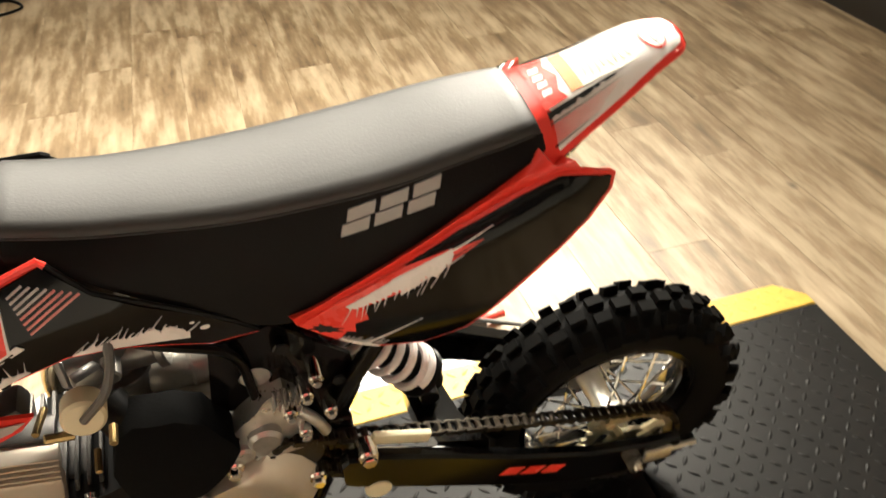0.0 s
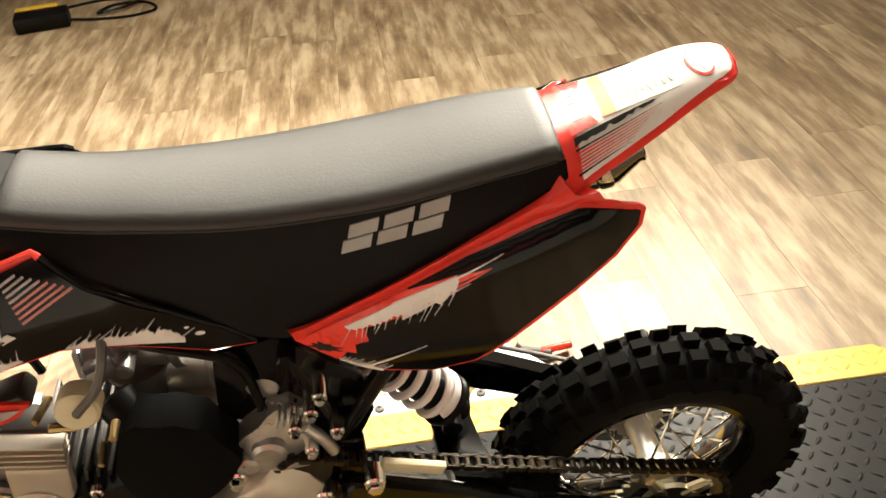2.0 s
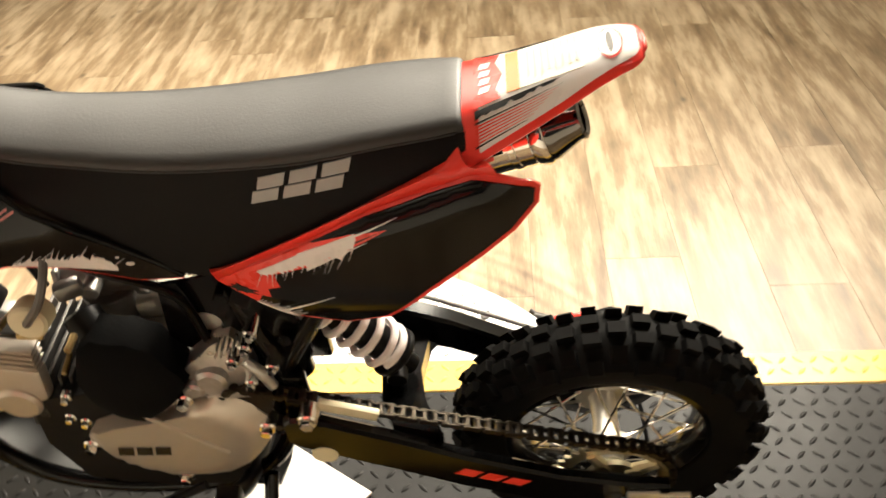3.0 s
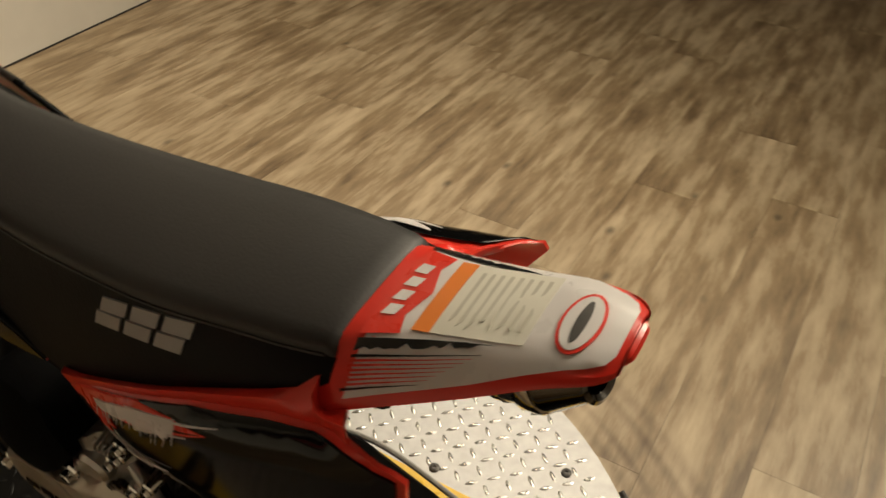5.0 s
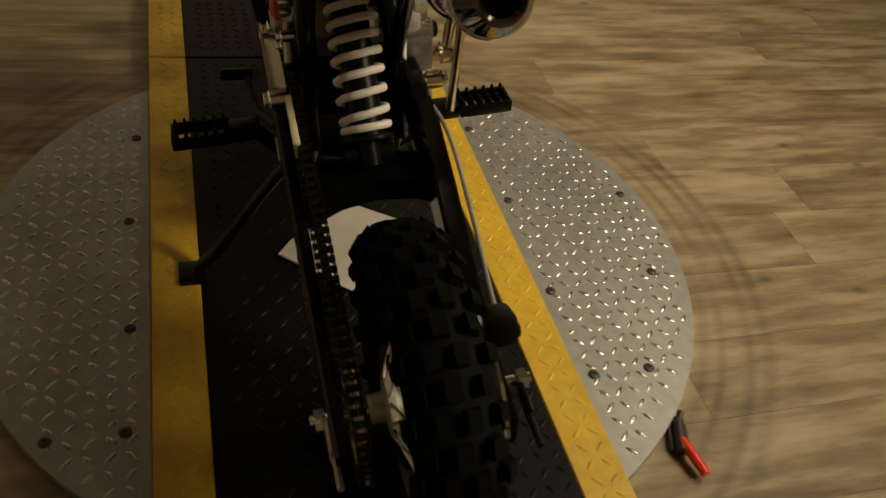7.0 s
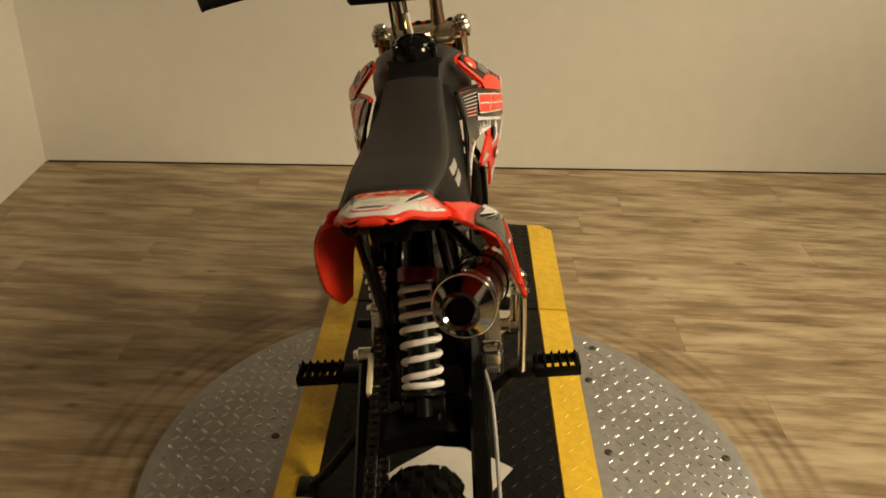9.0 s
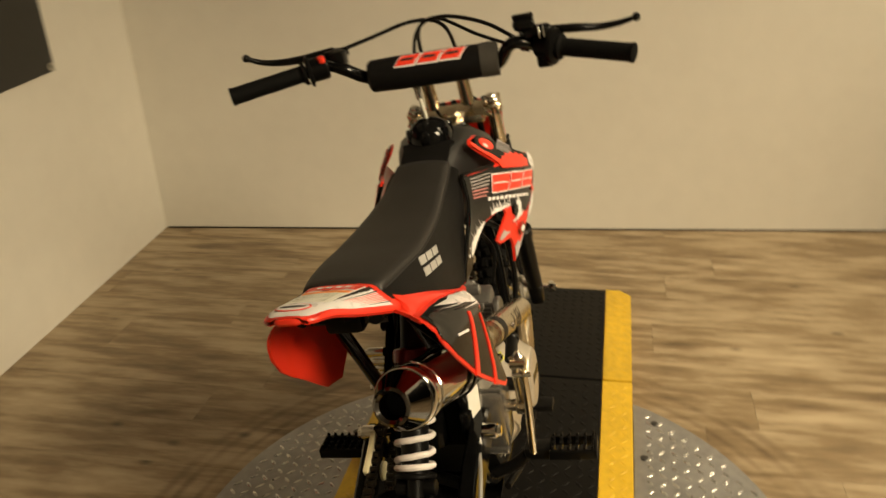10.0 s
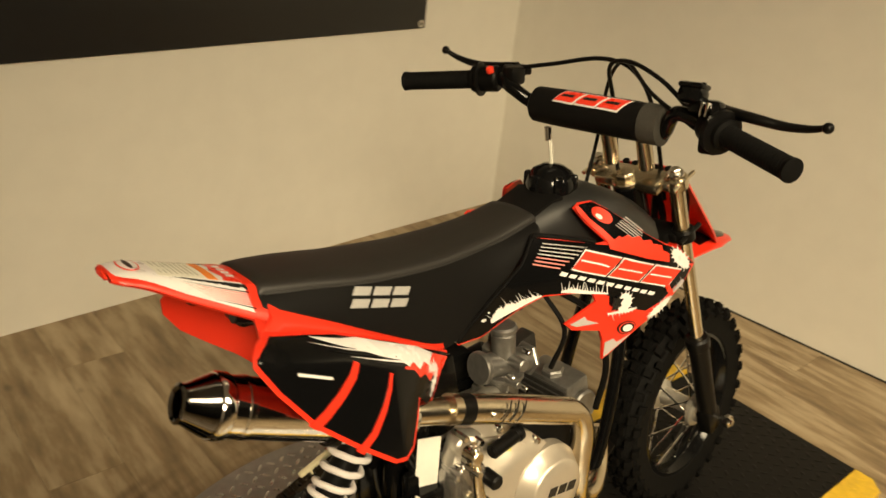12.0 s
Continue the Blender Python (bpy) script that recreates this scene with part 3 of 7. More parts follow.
# ---- wheels
def wheel(name, c, R, width, rim_r, n_knob, m, label, spokes=28):
    """Built round the y axis at c and moved by m."""
    w = new(name)
    w.parent = bike
    w["label"] = label
    hw = width / 2

    def fin(bm):
        bmesh.ops.transform(bm, matrix=m, verts=bm.verts)
        return bm
    bm = bmesh.new()
    base = R - 0.0085
    prof = [(-0.020, rim_r - 0.002), (-0.030, rim_r + 0.004), (-hw * 0.93, rim_r + 0.025), (-hw, rim_r + 0.045), (-hw * 0.86, base - 0.016), (-hw * 0.45, base - 0.003), (0, base),
            (hw * 0.45, base - 0.003), (hw * 0.86, base - 0.016), (hw, rim_r + 0.045), (hw * 0.93, rim_r + 0.025), (0.030, rim_r + 0.004), (0.020, rim_r - 0.002)]
    lathe(bm, prof, c, (0, 1, 0), 72, closed=True)
    part("tyre", fin(bm), RUBBER, w, "black knobbly off-road tyre", sharp=30)
    rnd = random.Random(4)
    for k in range(n_knob):
        a0 = 2 * math.pi * k / n_knob
        rows = [(-0.30, 0.34), (0.30, 0.34)] if k % 2 else [(0.0, 0.40), (-0.70, 0.30), (0.70, 0.30)]
        rows += [(-0.93, 0.26), (0.93, 0.26)] if k % 2 else []
        for yc, wy in rows:
            aa = a0
            side = abs(yc) > 0.5
            da = math.pi / n_knob * (0.74 if not side else 0.66)
            tilt = yc * (1.05 if abs(yc) > 0.85 else 0.55)
            rb = base - (0.020 if abs(yc) > 0.85 else 0.011 if side else 0.006)
            rt = R - (0.017 if abs(yc) > 0.85 else 0.007 if side else 0.0)
            kb = bmesh.new()
            q = []
            for rr_, sh in ((rb, 1.08), (rt, 0.92)):
                for s1, s2 in ((-1, -1), (1, -1), (1, 1), (-1, 1)):
                    yy = (yc + s2 * wy / 2 * sh) * hw
                    if rr_ == rt:
                        yy += math.sin(tilt) * 0.006
                    ang = aa + s1 * da * sh
                    dr = -abs(yy) ** 2 * 4 if not side else -s2 * (1 if yc > 0 else -1) * 0.006
                    q.append(kb.verts.new(c + V((rr_ + dr) * math.sin(ang), yy, (rr_ + dr) * math.cos(ang))))
            for idx in ((4, 5, 6, 7), (0, 1, 5, 4), (1, 2, 6, 5), (2, 3, 7, 6), (3, 0, 4, 7)):
                kb.faces.new([q[i] for i in idx])
            part("tread_block", fin(kb), KNOB, w, sharp=30)
    bm = bmesh.new()
    ri = rim_r - 0.016
    lathe(bm, [(-0.027, rim_r + 0.006), (-0.029, rim_r - 0.004), (-0.020, rim_r - 0.010), (-0.009, ri), (0.009, ri), (0.020, rim_r - 0.010), (0.029, rim_r - 0.004), (0.027, rim_r + 0.006), (0.02, rim_r), (-0.02, rim_r)],
          c, (0, 1, 0), 72, closed=True)
    part("rim", fin(bm), BLACKGLOSS, w, "gloss black rim")
    bm = bmesh.new()
    lathe(bm, [(-0.060, 0.010), (-0.060, 0.024), (-0.050, 0.026), (-0.048, 0.036), (-0.041, 0.036), (-0.037, 0.019), (0.0, 0.016), (0.028, 0.019), (0.033, 0.034), (0.041, 0.034), (0.044, 0.018), (0.060, 0.016), (0.060, 0.010)], c, (0, 1, 0), 40)
    part("hub", fin(bm), ALLOY, w, "cast alloy hub")
    for k in range(spokes):
        a = 2 * math.pi * k / spokes
        sd = 1 if k % 2 else -1
        off = 0.62 * (1 if (k // 2) % 2 else -1)
        bm = bmesh.new()
        p0 = c + V(0.031 * math.sin(a + off), sd * 0.040, 0.031 * math.cos(a + off))
        p1 = c + V((ri + 0.004) * math.sin(a), sd * 0.006, (ri + 0.004) * math.cos(a))
        rod(bm, p0, p1, 0.0020, seg=6)
        rod(bm, p1 + (p0 - p1).normalized() * 0.014, p1, 0.0028, seg=6)
        part("spoke", fin(bm), CHROME, w)
    bm = bmesh.new()
    rod(bm, c + V(0, -0.125, 0), c + V(0, 0.125, 0), 0.0065, seg=12)
    for s in (-1, 1):
        rod(bm, c + V(0, s * 0.108, 0), c + V(0, s * 0.120, 0), 0.013, seg=6)
    part("axle", fin(bm), CHROME, w)
    return w


rear = wheel("rear_wheel", RW, RWR, 0.086, 0.128, 42, Matrix.Identity(4), "rear wheel with black rim and chrome spokes")
front = wheel("front_wheel", FW, FWR, 0.070, 0.152, 56, STEER, "front wheel with black rim and chrome spokes")

# rear sprocket, brake disc
CY = 0.077                                       # chain's distance from the middle plane
bm = bmesh.new()
teeth, rs = 37, 0.074
ring = []
for k in range(teeth * 4):
    a = 2 * math.pi * k / (teeth * 4)
    ring.append((a, rs + (0.0035 if k % 4 in (1, 2) else -0.003)))
vs = []
for y in (CY - 0.002, CY + 0.002):
    vs.append([bm.verts.new(RW + V(r * math.sin(a), y, r * math.cos(a))) for a, r in ring])
    vs.append([bm.verts.new(RW + V(0.056 * math.sin(a), y, 0.056 * math.cos(a))) for a, r in ring])
for i in range(len(ring)):
    j = (i + 1) % len(ring)
    bm.faces.new((vs[0][i], vs[0][j], vs[1][j], vs[1][i])), bm.faces.new((vs[2][i], vs[3][i], vs[3][j], vs[2][j]))
    bm.faces.new((vs[0][i], vs[2][i], vs[2][j], vs[0][j])), bm.faces.new((vs[1][i], vs[1][j], vs[3][j], vs[3][i]))
for k in range(4):
    a = k * math.pi / 2 + 0.5
    d = V(math.sin(a), 0, math.cos(a))
    rod(bm, RW + d * 0.02 + V(0, CY, 0), RW + d * 0.06 + V(0, CY, 0), 0.009, 0.007, seg=8)
    rod(bm, RW + d * 0.034 + V(0, CY - 0.004, 0), RW + d * 0.034 + V(0, CY + 0.008, 0), 0.006, seg=6)
lathe(bm, [(CY - 0.004, 0.012), (CY - 0.004, 0.032), (CY + 0.003, 0.032), (CY + 0.003, 0.012)], RW, (0, 1, 0), 28)
part("sprocket", bm, GOLD, rear, "gold-zinc rear sprocket")
bm = bmesh.new()
lathe(bm, [(-0.072, 0.045), (-0.072, 0.088), (-0.068, 0.088), (-0.068, 0.045)], RW, (0, 1, 0), 48, closed=True)
part("brake_disc", bm, CHROME, rear, "thin steel brake disc")

# ---- chain
FS, FSR = V(0.462, CY, 0.386), 0.030             # front sprocket
RS = V(RW.x, CY, RW.z)
path = []
top_a, top_b = FS + V(0.01, 0, FSR), RS + V(-0.004, 0, rs)
for k in range(36):
    t = k / 36
    path.append(top_a.lerp(top_b, t) - V(0, 0, 0.004 * math.sin(math.pi * t)))
for k in range(20):
    a = -0.05 - math.pi * 0.94 * k / 19
    path.append(RS + V(rs * math.sin(a), 0, rs * math.cos(a)))
low_a, low_b = RS + V(0.004, 0, -rs), FS + V(0, 0, -FSR)
for k in range(36):
    t = k / 36
    path.append(low_a.lerp(low_b, t) - V(0, 0, 0.016 * math.sin(math.pi * t)))
for k in range(8):
    a = math.pi * (1 - k / 8)
    path.append(FS + V(FSR * math.sin(a), 0, FSR * math.cos(a)))
# even steps of one link
length = [0.0]
for p, q in zip(path, path[1:] + path[:1]):
    length.append(length[-1] + (q - p).length)
links = round(length[-1] / 0.0127 / 2) * 2
bm = bmesh.new()
cl = path + path[:1]


def on_chain(s):
    s %= length[-1]
    i = max(k for k in range(len(path)) if length[k] <= s)
    t = (s - length[i]) / max(1e-6, length[i + 1] - length[i])
    return cl[i].lerp(cl[i + 1], t)


for k in range(links):
    st = length[-1] / links
    p, q = on_chain(k * st), on_chain((k + 1) * st)
    d = (q - p).normalized()
    up = V(0, 1, 0).cross(d)
    rod(bm, p + V(0, -0.0085, 0), p + V(0, 0.0085, 0), 0.0042, seg=8)
    oy = 0.0072 if k % 2 else 0.0050
    for s in (-1, 1):
        hw_ = 0.0048
        a_, b_ = p - d * 0.0045, q + d * 0.0045
        for f0, f1 in ((s * oy - 0.0007, s * oy + 0.0007),):
            o = [a_ + up * hw_ * 0.7, p + up * hw_, p.lerp(q, 0.5) + up * hw_ * 0.72, q + up * hw_, b_ + up * hw_ * 0.7, b_ - up * hw_ * 0.7, q - up * hw_, p.lerp(q, 0.5) - up * hw_ * 0.72, p - up * hw_, a_ - up * hw_ * 0.7]
            lo = [bm.verts.new(v + V(0, f0, 0)) for v in o]
            hi = [bm.verts.new(v + V(0, f1, 0)) for v in o]
            bm.faces.new(lo), bm.faces.new(hi[::-1])
            for i in range(10):
                bm.faces.new((lo[i], lo[(i + 1) % 10], hi[(i + 1) % 10], hi[i]))
part("chain", bm, CHAINM, bike, "oiled steel drive chain")
bm = bmesh.new()
lathe(bm, [(-0.004, 0.008), (-0.004, 0.028), (0.004, 0.028), (0.004, 0.008)], FS, (0, 1, 0), 28)
part("front_sprocket", bm, CHAINM, bike)

# ---- swingarm
def arm(bm, y, pts, w, bevel=0.004):
    """A box-section arm along (x, z, height)."""
    rings = []
    for x, z, h in pts:
        b = bevel
        rings.append([V(x, y + u, z + v) for u, v in ((-w / 2 + b, -h / 2), (w / 2 - b, -h / 2), (w / 2, -h / 2 + b), (w / 2, h / 2 - b), (w / 2 - b, h / 2), (-w / 2 + b, h / 2), (-w / 2, h / 2 - b), (-w / 2, -h / 2 + b))])
    add_rings(bm, rings)


bm = bmesh.new()
arm(bm, 0.098, [(0.420, 0.360, 0.040), (0.412, 0.360, 0.056), (0.386, 0.350, 0.066), (0.305, 0.310, 0.069), (0.223, 0.266, 0.069), (0.112, 0.219, 0.066), (0.03, 0.204, 0.056), (-0.02, 0.203, 0.046)], 0.017)
arm(bm, -0.075, [(0.46, 0.365, 0.05), (0.40, 0.360, 0.06), (0.32, 0.345, 0.062), (0.24, 0.312, 0.058), (0.15, 0.262, 0.052), (0.07, 0.222, 0.050), (-0.02, 0.206, 0.046)], 0.026)
part("swingarm", bm, FRAMEBLK, bike, "gloss black box-section swingarm")
bm = bmesh.new()
shell(bm, [(0.250, -0.072), (0.268, -0.05), (0.276, 0.0), (0.268, 0.045), (0.246, 0.090), (0.306, 0.078), (0.320, 0.045), (0.324, 0.0), (0.320, -0.05), (0.306, -0.072)], lambda a, b: (a, b, 0.332 + 0.10 * (a - 0.30)), 0.03, 0.03, axis=V(0, 0, 1))
for by in (-0.012, 0.03):
    rod(bm, (0.30, by, 0.33), (0.30, by, 0.343), 0.006, seg=6)
part("cross_plate", bm, FRAMEBLK, bike, "black plate joining the swingarm legs")
bm = bmesh.new()
box(bm, (0.350, 0.0860, 0.377), (0.070, 0.0085, 0.016), Matrix.Rotation(math.radians(-21.5), 3, "Y"), 0.002)
part("chain_slider", bm, CREAM, bike, "cream plastic chain slider")
for s in (1, -1):
    bm = bmesh.new()
    rod(bm, (0.391, s * 0.085, 0.386), (0.391, s * 0.109, 0.386), 0.012, seg=24, bevel=0.002)
    rod(bm, (0.391, s * 0.109, 0.386), (0.391, s * 0.115, 0.386), 0.0085, seg=6, bevel=0.001)
    part("pivot_bolt", bm, CHROME, bike, "zinc-plated swingarm pivot bolt")
bm = bmesh.new()
lathe(bm, [(0.084, 0.005), (0.084, 0.015), (0.088, 0.016), (0.092, 0.011), (0.100, 0.011), (0.104, 0.016), (0.108, 0.015), (0.108, 0.005)], (0.384, 0, 0.316), (0, 1, 0), 26)
part("chain_roller", bm, CREAM, bike, "tan plastic chain roller")
for s in (1, -1):
    bm = bmesh.new()
    box(bm, (0.012, s * 0.108, 0.206), (0.040, 0.007, 0.024), None, 0.003)
    rod(bm, (0.0, s * 0.106, 0.206), (-0.045, s * 0.106, 0.206), 0.004, seg=8)
    part("axle_adjuster", bm, ALLOY if s > 0 else BLACKPL, bike)
for k in range(3):
    bm = bmesh.new()
    shell(bm, slanted(0.160 + k * 0.028, 0.236 + k * 0.0115, 0.023, 0.015, -0.008, 0.40), lambda a, b: (a, 0.1074, b), 0.0008, 0.03)
    part("swingarm_graphic", bm, REDGR, bike, "red slanted block graphic")
# brake hose along the swingarm's right leg
bm = bmesh.new()
tube(bm, [(0.41, -0.062, 0.370), (0.37, -0.080, 0.376), (0.30, -0.094, 0.366), (0.20, -0.098, 0.315), (0.10, -0.097, 0.265), (0.06, -0.095, 0.265), (0.045, -0.090, 0.29)], 0.0030, 8, 6)
part("brake_hose", bm, mat("braided_hose", (0.30, 0.29, 0.27), 0.4, grain=0.3, scale=300), bike, "pale grey braided brake hose")
bm = bmesh.new()
box(bm, (0.045, -0.082, 0.305), (0.042, 0.030, 0.034), Matrix.Rotation(0.4, 3, "Y"), 0.006)
rod(bm, (0.035, -0.100, 0.305), (0.035, -0.064, 0.305), 0.009, seg=14, bevel=0.002)
part("brake_caliper", bm, BLACKPL, bike, "black brake caliper")

# ---- shock absorber
S0, S1 = V(0.3005, 0.004, 0.3665), V(0.441, 0.002, 0.567)
sd = (S1 - S0).normalized()
s_, u_, _ = frame_of(sd)
bm = bmesh.new()
turns, rc, wr = 7.4, 0.0268, 0.0048
rise = [0.0]
for k in range(200):                             # the lowest coil lies closed, those above it widest apart
    t = k / 200
    rise.append(rise[-1] + (0.40 if t < 0.11 else 1.35 - 0.50 * (t - 0.11)))
pts = []
for k in range(int(turns * 22) + 1):
    t = k / (turns * 22)
    a = 2 * math.pi * turns * t + math.pi
    t = rise[min(200, int(t * 200 + 0.5))] / rise[-1]
    pts.append(S0 + sd * (0.018 + t * 0.144) + (s_ * math.cos(a) + u_ * math.sin(a)) * rc)
tube(bm, pts, wr, 8)
part("coil_spring", bm, SPRINGW, bike, "white painted coil spring")
bm = bmesh.new()
rod(bm, S0 + sd * 0.01, S0 + sd * 0.25, 0.0205, seg=24)
rod(bm, S0 + sd * 0.004, S0 + sd * 0.011, 0.032, seg=28, bevel=0.002)
rod(bm, S0 - sd * 0.025, S0 + sd * 0.006, 0.013, seg=16)
rod(bm, S0 + V(0, -0.03, -0.012), S0 + V(0, 0.03, -0.012), 0.012, seg=16, bevel=0.001)
part("damper", bm, BLACKPL, bike, "black damper body")
bm = bmesh.new()
rod(bm, S0 + sd * 0.168, S0 + sd * 0.192, 0.032, seg=28, bevel=0.003)
part("preload_ring", bm, REDDARK, bike, "dark red preload collar")

# ---- frame
bm = bmesh.new()
tube(bm, [HEAD + V(0.02, 0, -0.06), (0.83, 0, 0.665), (0.70, 0, 0.66), (0.55, 0, 0.63), (0.47, 0, 0.56), (0.435, 0, 0.46), (0.425, 0, 0.34)], 0.020, 14, 5)
for s in (1, -1):
    tube(bm, [(0.50, s * 0.03, 0.615), (0.40, s * 0.05, 0.635), (0.28, s * 0.052, 0.685), (0.17, s * 0.045, 0.715)], 0.0105, 10, 5)
    tube(bm, [(0.425, s * 0.055, 0.40), (0.36, s * 0.058, 0.52), (0.27, s * 0.055, 0.665)], 0.010, 10, 4)
    tube(bm, [(0.885, s * 0.02, 0.60), (0.87, s * 0.05, 0.45), (0.82, s * 0.06, 0.25), (0.72, s * 0.062, 0.175), (0.54, s * 0.062, 0.18), (0.45, s * 0.058, 0.26), (0.425, s * 0.055, 0.42), (0.47, s * 0.03, 0.58)], 0.011, 10, 5)
    box(bm, (0.432, s * 0.058, 0.352), (0.07, 0.018, 0.12), None, 0.006)
    if s < 0:
        box(bm, (0.465, s * 0.045, 0.50), (0.075, 0.010, 0.12), Matrix.Rotation(-0.2, 3, "Y"), 0.004)
rod(bm, HEAD - AX * 0.115, HEAD - AX * 0.01, 0.027, seg=24, bevel=0.003)
tube(bm, [(0.90, 0, 0.60), (0.80, 0, 0.60), (0.68, 0, 0.62)], 0.012, 10, 4)
part("frame", bm, FRAMEBLK, bike, "gloss black tubular frame")
bm = bmesh.new()
shell(bm, [(0.47, -0.075), (0.88, -0.055), (0.90, 0.0), (0.88, 0.055), (0.47, 0.075)], lambda a, b: (a, b, 0.158 + max(0, a - 0.74) ** 1.5 * 1.6 + b * b * 5), 0.004, 0.04, axis=V(0, 0, -1))
part("skid_plate", bm, BLACKPL, bike, "black skid plate")

# ---- engine
bm = bmesh.new()
o = [(0.455, 0.31), (0.47, 0.40), (0.52, 0.425), (0.60, 0.42), (0.66, 0.40), (0.72, 0.39), (0.735, 0.30), (0.715, 0.215), (0.60, 0.188), (0.52, 0.20)]
shell(bm, o, lambda a, b: (a, 0.076, b), 0.152, 0.2)
part("crankcase", bm, mat("black_engine_paint", (0.008, 0.0077, 0.0075), 0.6, grain=0.3, scale=80, bump=0.3, spec=0.15), bike, "black-painted crankcase")
bm = bmesh.new()
o = [(0.440, 0.338), (0.446, 0.362), (0.472, 0.408), (0.480, 0.412), (0.520, 0.394), (0.562, 0.380), (0.622, 0.366), (0.655, 0.350), (0.673, 0.325), (0.672, 0.280), (0.655, 0.252), (0.575, 0.238), (0.535, 0.248), (0.480, 0.290)]


def cover_y(a, b):
    return 0.100 - 0.9 * max(0, math.hypot((a - 0.555) * 0.80, (b - 0.330) * 1.05) - 0.075)


shell(bm, o, lambda a, b: (a, cover_y(a, b), b), 0.030, 0.012)
part("left_engine_cover", bm, COVER, bike, "smooth champagne-painted engine side cover", sharp=50)
for k in range(3):
    bm = bmesh.new()
    shell(bm, slanted(0.634 - k * 0.0225, 0.311, -0.0185, 0.017, -0.004, 0.03), lambda a, b: (a, cover_y(a, b) + 0.0014, b), 0.001, 0.03)
    part("cover_graphic", bm, BLKGR, bike, "dark slanted block mark")
bm = bmesh.new()
tube(bm, [V(0.575 - 0.075 * k / 8, cover_y(0.575 - 0.075 * k / 8, 0.396 - 0.082 * k / 8) + 0.0005, 0.396 - 0.082 * k / 8) for k in range(9)], 0.0032, 8)
part("cover_ridge", bm, COVER, bike, "raised diagonal ridge")
for x, z in ((0.527, 0.4085), (0.668, 0.318), (0.575, 0.243), (0.447, 0.350)):
    bm = bmesh.new()
    rod(bm, (x, 0.072, z), (x, 0.094, z), 0.011, seg=16, bevel=0.002)
    rod(bm, (x, 0.094, z), (x, 0.102, z), 0.007, seg=6, bevel=0.001)
    part("cover_bolt", bm, CHROME, bike, "plated cover bolt")
# gear housing above the cover
bm = bmesh.new()
shell(bm, [(0.552, 0.392), (0.540, 0.420), (0.510, 0.456), (0.484, 0.478), (0.462, 0.486), (0.450, 0.470), (0.446, 0.430), (0.452, 0.400), (0.470, 0.398), (0.505, 0.398)], lambda a, b: (a, 0.084 - 0.30 * abs(a - 0.495) - 0.25 * max(0, b - 0.44), b), 0.05, 0.010)
rod(bm, (0.490, 0.070, 0.436), (0.490, 0.090, 0.436), 0.018, seg=26, bevel=0.004)
rod(bm, (0.515, 0.070, 0.418), (0.515, 0.088, 0.418), 0.012, seg=22, bevel=0.003)
box(bm, (0.478, 0.078, 0.404), (0.056, 0.012, 0.010), Matrix.Rotation(0.12, 3, "Y"), 0.003)
tube(bm, [(0.452, 0.070, 0.452), (0.438, 0.074, 0.436), (0.428, 0.076, 0.412)], 0.0065, 12, 4)
part("gear_housing", bm, GREYALLOY, bike, "grey cast gear housing")
for k in range(5):
    bm = bmesh.new()
    box(bm, (0.473 - 0.0062 * k, 0.074, 0.480 + 0.001 * k), (0.0022, 0.020, 0.013), Matrix.Rotation(-0.35, 3, "Y"), 0.0008)
    part("housing_rib", bm, GREYALLOY, bike, "thin cast rib")
for x, z in ((0.460, 0.463), (0.449, 0.424), (0.543, 0.402), (0.429, 0.510), (0.441, 0.486), (0.420, 0.452)):
    bm = bmesh.new()
    rod(bm, (x, 0.056, z), (x, 0.084, z), 0.0075, seg=14, bevel=0.0015)
    rod(bm, (x, 0.084, z), (x, 0.089, z), 0.0050, seg=6, bevel=0.001)
    part("housing_bolt", bm, CHROME, bike, "plated bolt")
for x, z in ((0.6705, 0.400), (0.682, 0.360), (0.667, 0.350)):
    bm = bmesh.new()
    rod(bm, (x, 0.070, z), (x, 0.080, z), 0.0070, seg=14, bevel=0.0015)
    rod(bm, (x, 0.080, z), (x, 0.086, z), 0.0048, seg=6, bevel=0.001)
    part("crankcase_bolt", bm, CHROME, bike, "plated bolt on the black crankcase")
# black foam filter over the intake
bm = bmesh.new()
o = [(0.636, 0.446), (0.622, 0.488), (0.604, 0.499), (0.566, 0.498), (0.540, 0.486), (0.520, 0.452), (0.516, 0.436), (0.532, 0.418), (0.566, 0.392), (0.592, 0.366), (0.606, 0.360), (0.618, 0.366), (0.628, 0.398)]
shell(bm, o, lambda a, b: (a, 0.108 - 5.0 * (math.hypot(a - 0.575, b - 0.425) ** 2), b), 0.040, 0.010)
part("air_filter", bm, mat("black_foam", (0.006, 0.006, 0.006), 0.9, grain=0.3, scale=260, bump=0.6, spec=0.05), bike, "matt black foam air filter", sharp=50)
bm = bmesh.new()
rod(bm, (0.500, -0.030, 0.446), (0.598, -0.030, 0.446), 0.024, seg=28, bevel=0.005)
rod(bm, (0.596, -0.030, 0.446), (0.612, -0.030, 0.446), 0.015, seg=20, bevel=0.003)
rod(bm, (0.548, -0.030, 0.446), (0.553, -0.030, 0.446), 0.0255, seg=28, bevel=0.001)
part("starter_motor", bm, ALLOY, bike, "bright alloy starter motor", sharp=50)
bm = bmesh.new()
box(bm, (0.560, 0.010, 0.426), (0.120, 0.060, 0.014), None, 0.004)
box(bm, (0.610, 0.010, 0.432), (0.012, 0.050, 0.022), None, 0.003)
part("engine_top", bm, ALLOY, bike, "bright cast engine top")
